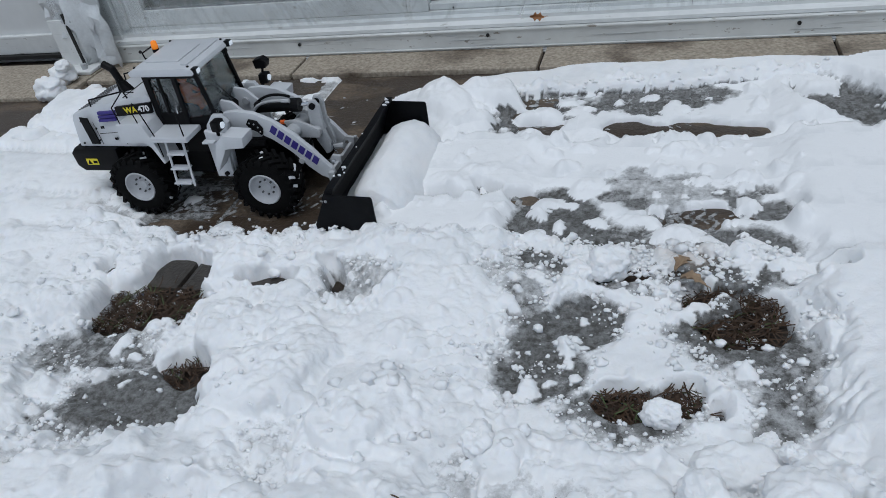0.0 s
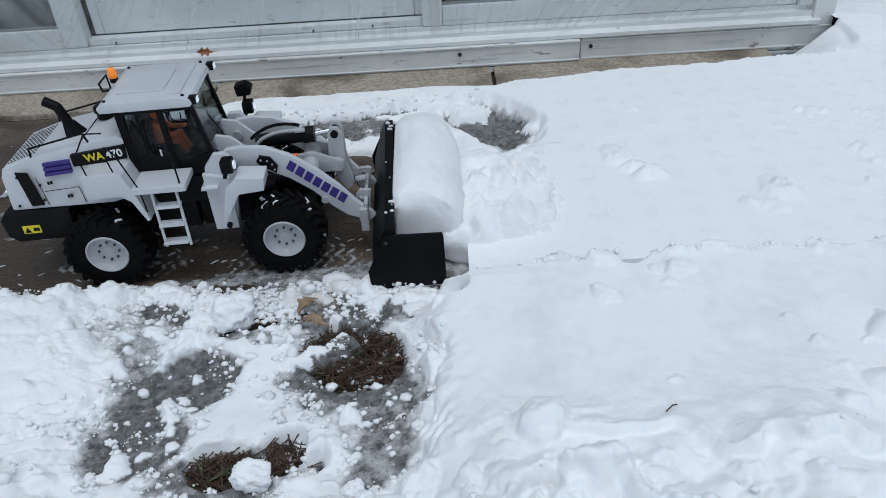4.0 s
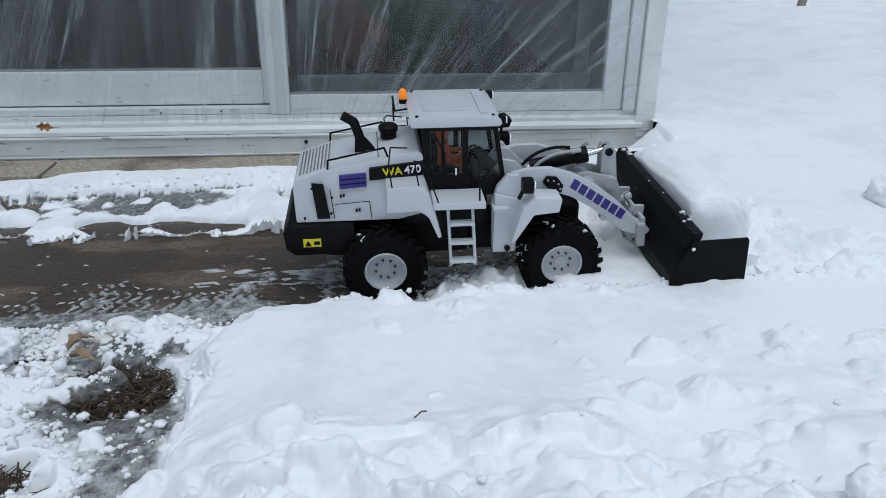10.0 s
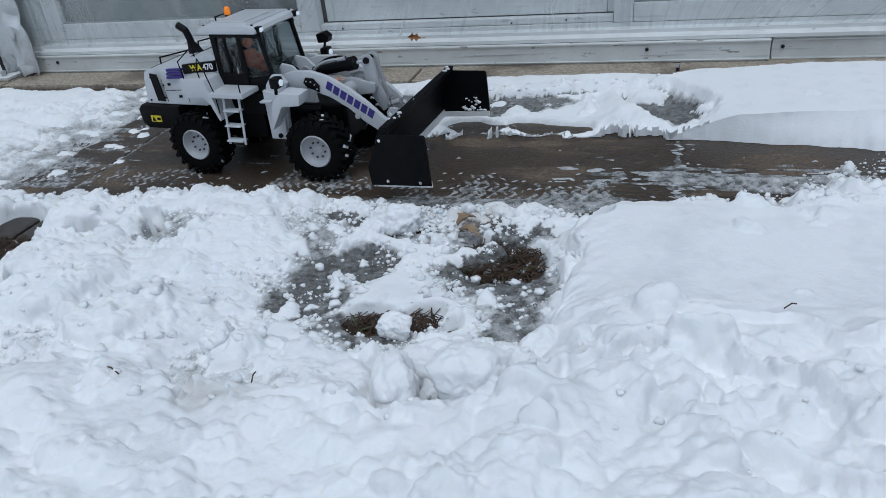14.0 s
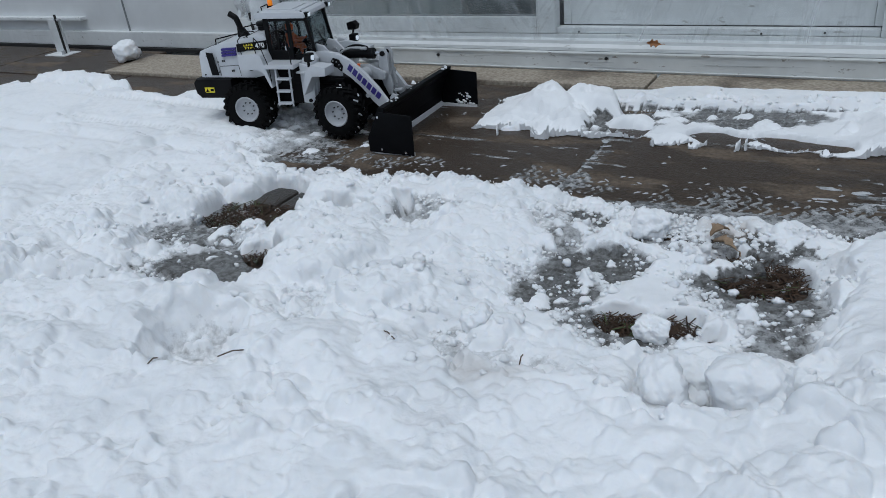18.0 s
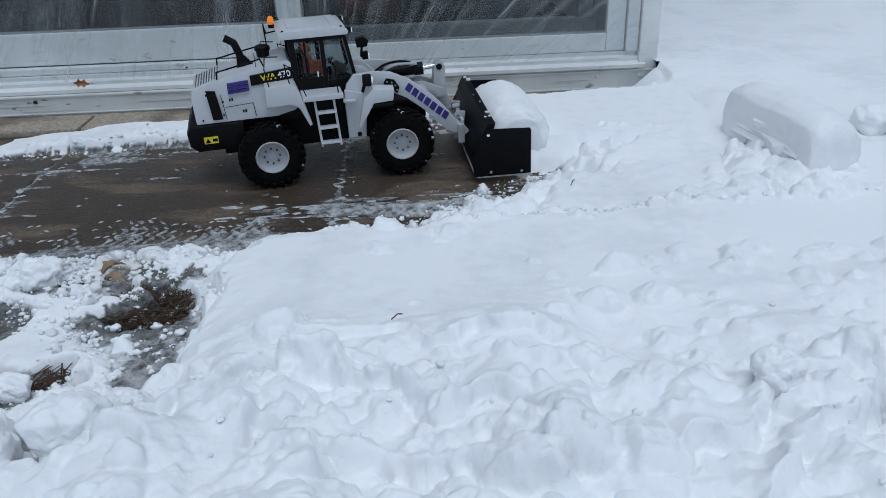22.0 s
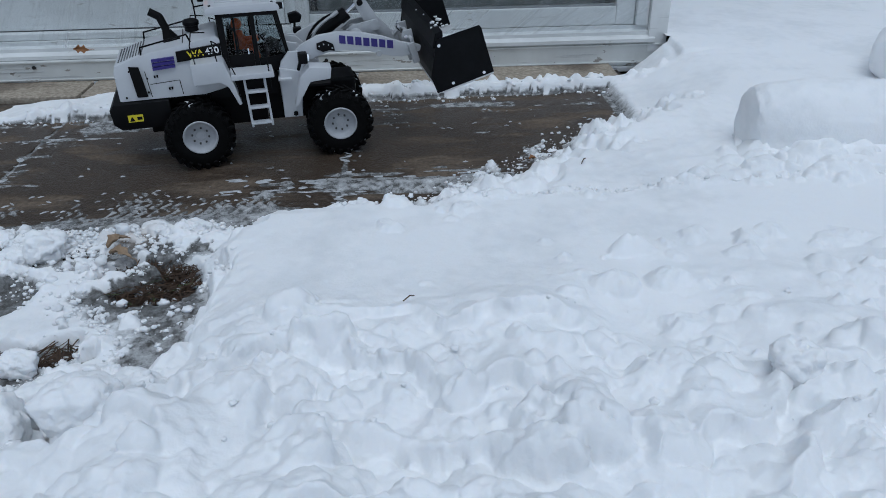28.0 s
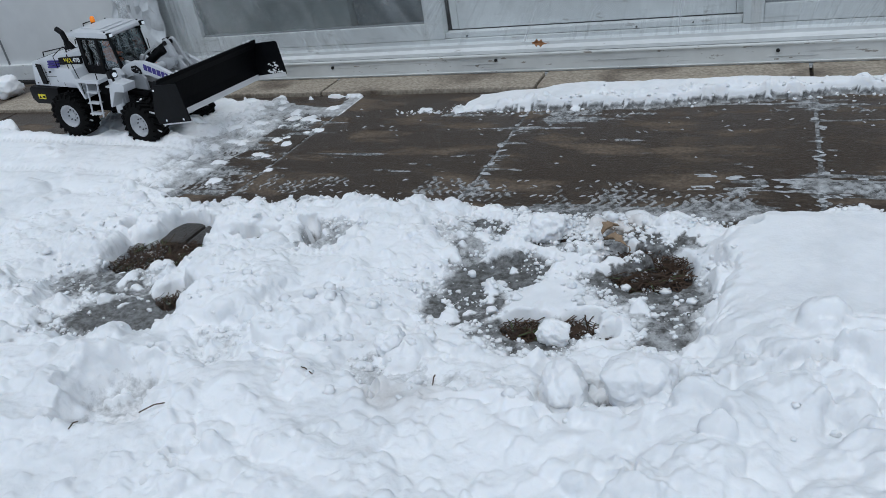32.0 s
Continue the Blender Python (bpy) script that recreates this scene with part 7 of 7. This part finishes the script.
for bx, by, sx_, sy_, sz_, rot in ((-0.079, 0.857, 0.027, 0.024, 0.021, 15), (-0.118, 0.846, 0.022, 0.018, 0.015, -25), (-0.188, 0.513, 0.017, 0.019, 0.016, 30), (0.000, 0.590, 0.019, 0.014, 0.014, 0), (0.127, 0.530, 0.012, 0.009, 0.009, -35),
                                      (0.107, 0.565, 0.010, 0.008, 0.008, 20), (1.007, 0.392, 0.014, 0.013, 0.013, 0), (1.174, 0.410, 0.013, 0.012, 0.013, 40), (0.975, 0.345, 0.016, 0.013, 0.013, 70), (0.769, 0.432, 0.022, 0.018, 0.020, 10)):
    snow_block(bx, by, top_at(bx, by) + 0.45 * sz_, sx_, sy_, sz_, rot, bx * 40 + 3, "small knobbly block of snow lying in the trodden cover")


def yard():
    """A fence post, wire fence and a dark boxed post far off in the yard."""
    p = empty("fence_post", pose(2.95, 4.25, 0.05))
    tagged(p, "weathered wooden post standing in the snow", "post")
    part("post", rod((0, 0, 0), (0.02, 0, 1.1), 0.048, 0.045, 10), WOOD, p)
    part("stub", rod((-0.33, -0.35, 0.0), (-0.31, -0.35, 0.15), 0.022, None, 8), WOOD, p)
    b = empty("yard_box", pose(2.76, 2.32, 0.075, 0, 0, 20))
    tagged(b, "black plastic box post with a pale label in the snow", "post")
    part("casing", prism([(-0.09, 0), (0.09, 0), (0.10, 0.5), (-0.10, 0.5)], -0.07, 0.07, 0.01), BLACK, b)
    part("pale_label", box((-0.02, -0.0715, 0.10), (0.06, 0.002, 0.10)), WHITEINK, b)
    f = empty("wire_fence", pose(4.30, 1.75, 0.08, 0, 0, 104))
    tagged(f, "dark wire mesh fence with posts at the end of the yard", "fence")
    for i in range(7):
        part("post", rod((0.5 + i * 1.1, 0, -0.1), (0.5 + i * 1.1, 0, 1.2), 0.026, None, 8), WIRE, f)
    vs, fs = [], []
    for k in (-1, 1):
        for i in range(150):
            x = 0.2 + i * 0.05
            a, c = (x, 0.0), (x + k * 0.55, 1.1)
            w = 0.003
            b0 = len(vs)
            vs += [(a[0] - w, k * 0.004, a[1]), (a[0] + w, k * 0.004, a[1]), (c[0] + w, k * 0.004, c[1]), (c[0] - w, k * 0.004, c[1])]
            fs.append((b0, b0 + 1, b0 + 2, b0 + 3))
    me = bpy.data.meshes.new("wire_mesh")
    me.from_pydata(vs, [], fs)
    me.materials.append(WIRE)
    w = new("wire_mesh", me)
    w.parent = f
    w.modifiers.new("thick", "SOLIDIFY").thickness = 0.005
    tagged(w, kind="stuff")
    rng = random.Random(3)
    s = None
    for i in range(40):
        x, y = rng.uniform(2.3, 3.3), rng.uniform(5.6, 6.6)
        s = tube([(x, y, 0.05), (x + rng.uniform(-0.08, 0.08), y, 0.25), (x + rng.uniform(-0.2, 0.2), y, 0.5)], 0.006, 5, s)
    tagged(part("brush_stems", s, TWIG), "dark bare stems by the fence", "brush", kind="stuff")


yard()


# ---- movement ----
# seconds; rear axle x, y, height; heading; pitch; steering angle of the front
DRIVE = [
    (0.0, -0.907, 1.061, 0.004, 0.9, -0.9, 0.0),
    (0.5, -0.827, 1.061, 0.002, -0.3, -0.4, 0.0),
    (1.0, -0.734, 1.055, 0.000, 0.2, 0.1, 0.0),
    (1.5, -0.653, 1.048, 0.000, 1.5, 0.1, 0.0),
    (2.0, -0.581, 1.043, 0.000, 2.4, 0.1, 0.0),
    (2.5, -0.486, 1.039, 0.000, 3.2, 0.2, 0.0),
    (3.0, -0.397, 1.037, 0.000, 3.9, 0.2, 0.0),
    (3.5, -0.323, 1.039, 0.000, 3.6, 0.2, 0.0),
    (5.5, -0.113, 1.059, 0.000, 1.3, 0.4, 0.0),
    (6.0, -0.045, 1.057, 0.000, 1.4, 0.4, 0.0),
    (6.5, 0.021, 1.057, 0.000, 1.9, 0.5, 0.0),
    (7.0, 0.083, 1.057, 0.000, 2.7, 0.5, 0.0),
    (7.5, 0.139, 1.056, 0.000, 2.3, 0.5, 0.0),
    (8.0, 0.149, 1.055, 0.000, 1.3, 0.6, 0.0),
    (8.5, 0.188, 1.054, 0.000, 1.2, 0.6, 0.0),
    (9.0, 0.236, 1.054, 0.000, 1.3, 0.6, 0.0),
    (9.5, 0.314, 1.055, 0.000, 1.0, 0.7, 0.0),
    (10.0, 0.403, 1.053, 0.000, 0.1, 0.7, 0.0),
    (10.5, 0.528, 1.046, 0.000, -1.2, 2.8, 0.0),
    (11.0, 0.502, 1.045, 0.000, -2.3, 2.3, 0.0),
    (11.5, 0.315, 1.057, 0.000, -3.4, 0.0, 1.0),
    (12.0, 0.148, 1.073, 0.000, -5.0, 0.0, 2.0),
    (12.5, -0.011, 1.092, 0.000, -7.1, 0.0, 2.2),
    (13.0, -0.172, 1.110, 0.000, -8.2, 0.0, 2.5),
    (13.5, -0.344, 1.121, 0.000, -7.1, 0.0, 2.8),
    (14.0, -0.518, 1.131, 0.000, -6.8, 0.0, 3.0),
    (14.5, -0.684, 1.149, 0.000, -9.5, 0.0, 4.0),
    (15.0, -0.848, 1.167, 0.000, -10.1, 0.0, 5.0),
    (15.5, -1.024, 1.171, 0.008, -3.9, -1.9, 2.0),
    (17.5, -1.164, 1.140, 0.012, 15.9, -2.3, -12.0),
    (18.0, -1.082, 1.153, 0.009, 15.3, -2.1, -11.0),
    (18.5, -0.949, 1.163, 0.000, 14.0, 0.1, -9.5),
    (19.0, -0.832, 1.170, 0.000, 13.1, 0.2, -8.0),
    (19.5, -0.674, 1.176, 0.000, 12.9, 0.3, -8.0),
    (20.0, -0.509, 1.186, 0.000, 12.8, 0.4, -8.0),
    (20.5, -0.335, 1.202, 0.000, 12.8, 0.5, -8.0),
    (21.0, -0.141, 1.220, 0.000, 13.1, 0.6, -8.0),
    (21.5, 0.029, 1.239, 0.000, 13.4, 0.7, -8.0),
    (22.0, 0.186, 1.268, 0.000, 11.7, 0.7, -8.0),
    (22.5, 0.322, 1.305, 0.000, 7.8, 0.8, -8.0),
    (23.0, 0.455, 1.330, 0.000, 3.1, 0.9, -8.0),
    (23.5, 0.582, 1.340, 0.000, -0.6, 1.9, -10.0),
    (24.0, 0.717, 1.342, 0.000, -0.6, 2.8, -14.0),
    (24.5, 0.858, 1.338, 0.000, 1.0, 2.8, -16.0),
    (25.3, 0.965, 1.330, 0.004, -4.0, 2.5, -16.0),
    (26.5, 0.725, 1.329, 0.000, -9.5, 1.9, -18.0),
    (27.0, 0.505, 1.318, 0.000, 2.3, 0.9, -6.0),
    (27.5, 0.288, 1.289, 0.000, 10.1, 0.0, -5.0),
    (28.0, 0.055, 1.244, 0.000, 13.3, 0.0, -4.0),
    (28.5, -0.169, 1.197, 0.000, 11.6, 0.0, 0.0),
    (29.0, -0.397, 1.169, 0.000, 3.3, 0.0, 5.0),
    (29.5, -0.629, 1.179, 0.000, -8.3, 0.0, 14.0),
    (30.0, -0.840, 1.215, 0.000, -12.6, 0.0, 4.0),
    (30.5, -1.089, 1.241, 0.012, -7.8, -2.8, 2.0),
    (31.0, -1.177, 1.245, 0.026, -3.6, -5.6, -4.0),
    (31.5, -1.224, 1.254, 0.028, -1.9, -5.4, -6.0),
    (32.0, -1.403, 1.284, 0.030, 0.8, -5.1, -8.0),
]
# seconds; lean to the near side
LEAN_ROWS = [(0.0, 0), (8.0, 0), (9.0, 2), (10.0, 4), (10.5, 7), (11.0, 7), (11.5, 2), (12.0, 0), (32.0, 0)]
# seconds; height of the blade's foot; tilt of the blade (front up)
LIFT = [
    (0.0, 0.003, 0), (5.5, 0.003, 0), (7.5, 0.003, 0), (8.5, 0.020, 2), (9.5, 0.022, 3), (10.0, 0.028, 4), (10.5, 0.052, 10), (11.0, 0.052, 10), (11.5, 0.030, 3), (12.0, 0.032, 2),
    (13.0, 0.034, 2), (14.0, 0.030, 2), (15.0, 0.022, 0), (15.5, 0.014, 0), (17.5, 0.006, 0), (18.0, 0.004, 0), (24.0, 0.006, 0), (24.5, 0.008, 0), (25.5, 0.05, 8), (26.5, 0.098, 16),
    (27.0, 0.099, 17), (28.0, 0.112, 17), (29.0, 0.108, 17), (29.5, 0.094, 12), (30.0, 0.082, 8), (31.0, 0.10, 10), (32.0, 0.10, 12),
]


def curve_at(rows, t, c):
    """Smooth value of column c at t through the rows."""
    ts = [r[0] for r in rows]
    if t <= ts[0]:
        return rows[0][c]
    if t >= ts[-1]:
        return rows[-1][c]
    i = max(k for k in range(len(ts)) if ts[k] <= t)
    i = min(i, len(ts) - 2)
    p0, p1, p2, p3 = rows[max(i - 1, 0)], rows[i], rows[i + 1], rows[min(i + 2, len(ts) - 1)]
    d = p2[0] - p1[0]
    m1 = (p2[c] - p0[c]) / max(p2[0] - p0[0], 1e-6) * d
    m2 = (p3[c] - p1[c]) / max(p3[0] - p1[0], 1e-6) * d
    s = p2[c] - p1[c]
    if s * m1 <= 0:
        m1 = 0
    if s * m2 <= 0:
        m2 = 0
    k = (t - p1[0]) / d
    return (2 * k ** 3 - 3 * k ** 2 + 1) * p1[c] + (k ** 3 - 2 * k ** 2 + k) * m1 + (-2 * k ** 3 + 3 * k ** 2) * p2[c] + (k ** 3 - k ** 2) * m2


def loader_state(t):
    x, y, z, yaw, pitch, art = (curve_at(DRIVE, t, c) for c in range(1, 7))
    foot, tilt = curve_at(LIFT, t, 1), curve_at(LIFT, t, 2)
    lean = curve_at(LEAN_ROWS, t, 1)
    base = pose(x, y, z + 0.08 * math.sin(radians(lean)), lean, -pitch, yaw)
    front = pose(HALF, 0, 0, 0, 0, art) 
    # the boom angle that brings the blade's foot to its height
    r, a0 = math.hypot(*PIN), math.atan2(PIN[1], PIN[0])
    zp = min(max((PIN[1] + foot) / r, -0.95), 0.95)
    lift = math.asin(zp) - a0
    bm_ = front @ pose(PIVOT[0], 0, PIVOT[1], 0, -math.degrees(lift), 0)
    pin = front @ Vector((PIVOT[0] + r * math.cos(a0 + lift), 0, PIVOT[1] + r * math.sin(a0 + lift)))
    bl = Matrix.Translation(pin) @ pose(0, 0, 0, 0, 0, art) @ pose(0, 0, 0, 0, -tilt, 0)
    return base, front, bm_, bl


def motions():
    dt = 0.2
    ts = [round(dt * i, 3) for i in range(161)]
    st = {t: loader_state(t) for t in ts}
    walk(LOADER, [(t, st[t][0]) for t in ts])
    walk(FIGURE, [(t, st[t][0]) for t in ts])
    walk(FRONT, [(t, st[t][1]) for t in ts])
    walk(BOOM, [(t, st[t][2]) for t in ts])
    walk(BLADE_PART, [(t, st[t][3]) for t in ts])
    for w, x, side in ((WHEELS[0], 0, -1), (WHEELS[1], 0, 1), (WHEELS[2], HALF, -1), (WHEELS[3], HALF, 1)):
        rows, turn, last = [], 0.0, None
        for t in ts:
            fr = st[t][1] if x else Matrix()
            hub = fr @ pose(x, side * TRACK, R_WHEEL)
            world_hub = st[t][0] @ hub
            if last is not None:
                step = (world_hub.translation - last.translation)
                turn += math.degrees(step.dot(world_hub.to_3x3() @ Vector((1, 0, 0))) / R_WHEEL)
            last = world_hub
            rows.append((t, hub @ pose(0, 0, 0, 0, turn, 0)))
        walk(w, rows)

    # blade front over time
    def blade_x(t):
        b = loader_state(t)
        p = b[0] @ b[3] @ Vector((0.01, 0, -0.05))
        return p

    def roll_a(t):
        """The first roll: pushed east, left behind, later knocked round by the wing."""
        if t < 10.7:
            p = blade_x(t)
            rise = 0.094 * min(1, t / 8.5) ** 0.55
            return pose(p.x + 0.074, p.y + 0.02, rise, 0, 0, 1.5)
        p = blade_x(10.7)
        q = min(1, max(0, (t - 10.7) * 2))
        a = pose(p.x + 0.074 + (1.075 - p.x - 0.074) * q, p.y + 0.02 + (1.080 - p.y - 0.02) * q, 0.094 - 0.012 * q, 0, 0, 1.5 + 6 * q)
        if t <= 11.2:
            return a
        k = min(1, max(0, (t - 23.1) / 1.1))
        k = k * k * (3 - 2 * k)
        ax, ay = 1.075, 1.080
        return pose(ax + (1.105 - ax) * k, ay + (1.050 - ay) * k, 0.082, 0, 0, 7.5 + (-92 - 7.5) * k)

    def roll_b(t):
        """The second roll: starts in the snow by the slabs, pushed past the first one."""
        rest_x, rest_y = -0.50, 1.345
        p = blade_x(min(t, 25.3))
        if t <= 18.0 or p.x + 0.068 < rest_x:
            return pose(rest_x, rest_y, -0.046, 0, 0, 6)
        k = min(1, max(0, (t - 18.3) / 3.5))
        g = min(1, max(0, (t - 18.3) / 2.3))
        y0 = rest_y + (p.y + 0.02 - rest_y) * k
        e = min(1, max(0, (t - 24.0) / 1.3))
        e = e * e * (3 - 2 * e)
        x0 = p.x + 0.068 + 0.018 * k
        h = min(1, max(0, (t - 23.2) / 0.7))
        return pose(x0 + (1.455 - x0) * e, y0 + (1.40 - y0) * e, -0.046 + 0.082 * g + 0.014 * k + 0.034 * h + 0.022 * e, 0, 0, 6 - 50 * e)

    tr = [round(0.25 * i, 3) for i in range(129)]

    def heap(t):
        """Builds up before the first roll and is buried as the push ends."""
        p = blade_x(min(t, 10.7))
        up = min(1, max(0, (t - 2.4) / 2.6))
        up = up * up * (3 - 2 * up)
        return pose(p.x + 0.175, p.y, -0.055 + 0.108 * up - 0.040 * min(1, max(0, (t - 9.2) / 1.4)), 0, 0, 3)

    def heap_b(t):
        """Builds up before the second roll and comes to rest beside it."""
        m = roll_b(t)
        up = min(1, max(0, (t - 20.8) / 2.2))
        e = min(1, max(0, (t - 24.0) / 1.3))
        e = e * e * (3 - 2 * e)
        x0, y0 = m.translation.x + 0.115, m.translation.y
        return pose(x0 + (1.585 - x0) * e, y0 + (1.345 - y0) * e, -0.075 + 0.085 * up + 0.062 * e, 0, 0, 25 * e)

    walk(HEAP_B, [(t, heap_b(t)) for t in tr])
    walk(HEAP, [(t, heap(t)) for t in tr])
    walk(ROLL_A, [(t, roll_a(t)) for t in tr])
    walk(ROLL_B, [(t, roll_b(t)) for t in tr])

    rng = random.Random(7)
    fine = [round(0.1 * i, 3) for i in range(321)]
    xa, xb = {t: roll_a(t) for t in fine}, {t: roll_b(t) for t in fine}
    for ob, cx, cy, far in CHUNKS:
        first = not far
        path = xa if first else xb
        t_end = 10.7 if first else 25.3
        t_in = 0.0 if first else 18.0
        rest = pose(cx, cy, 0)
        hit_t = next((t for t in fine if t_in <= t <= t_end and path[t].translation.x + 0.05 >= cx), None)
        if hit_t is None:
            continue
        stop = rng.uniform(120, 330)
        sink = rng.uniform(0.034, 0.044)
        rows = [(0.0, rest)]
        if hit_t > 0:
            rows.append((hit_t, rest))
        off_y = cy - path[hit_t].translation.y
        off_y = max(-0.11, min(0.11, off_y)) * (0.55 if first else 0.35)
        x_hit = path[hit_t].translation.x
        t = hit_t + 0.2
        while t < 32.01:
            tq = min(32.0, round(t, 1))
            m = path[tq]
            s = max(0.0, min(path[min(tq, round(t_end, 1))].translation.x, 9) - x_hit)
            ang = min(stop, math.degrees(s / 0.05))
            th = radians(-90 - ang)
            rr = 0.045 - min(sink, 0.25 * s + 0.010)
            mm = m @ pose(rr * math.cos(th), off_y, rr * math.sin(th), 0, ang, 0) @ Matrix.Translation((0, 0, -0.5 * 0.04 * min(1, s / 0.06)))
            rows.append((tq, mm))
            t += 0.2 if tq < t_end + 0.3 or 22.9 < tq < 24.4 else 1.0
        if rows[-1][0] < 32.0:
            rows.append((32.0, rows[-1][1]))
        walk(ob, rows)


motions()
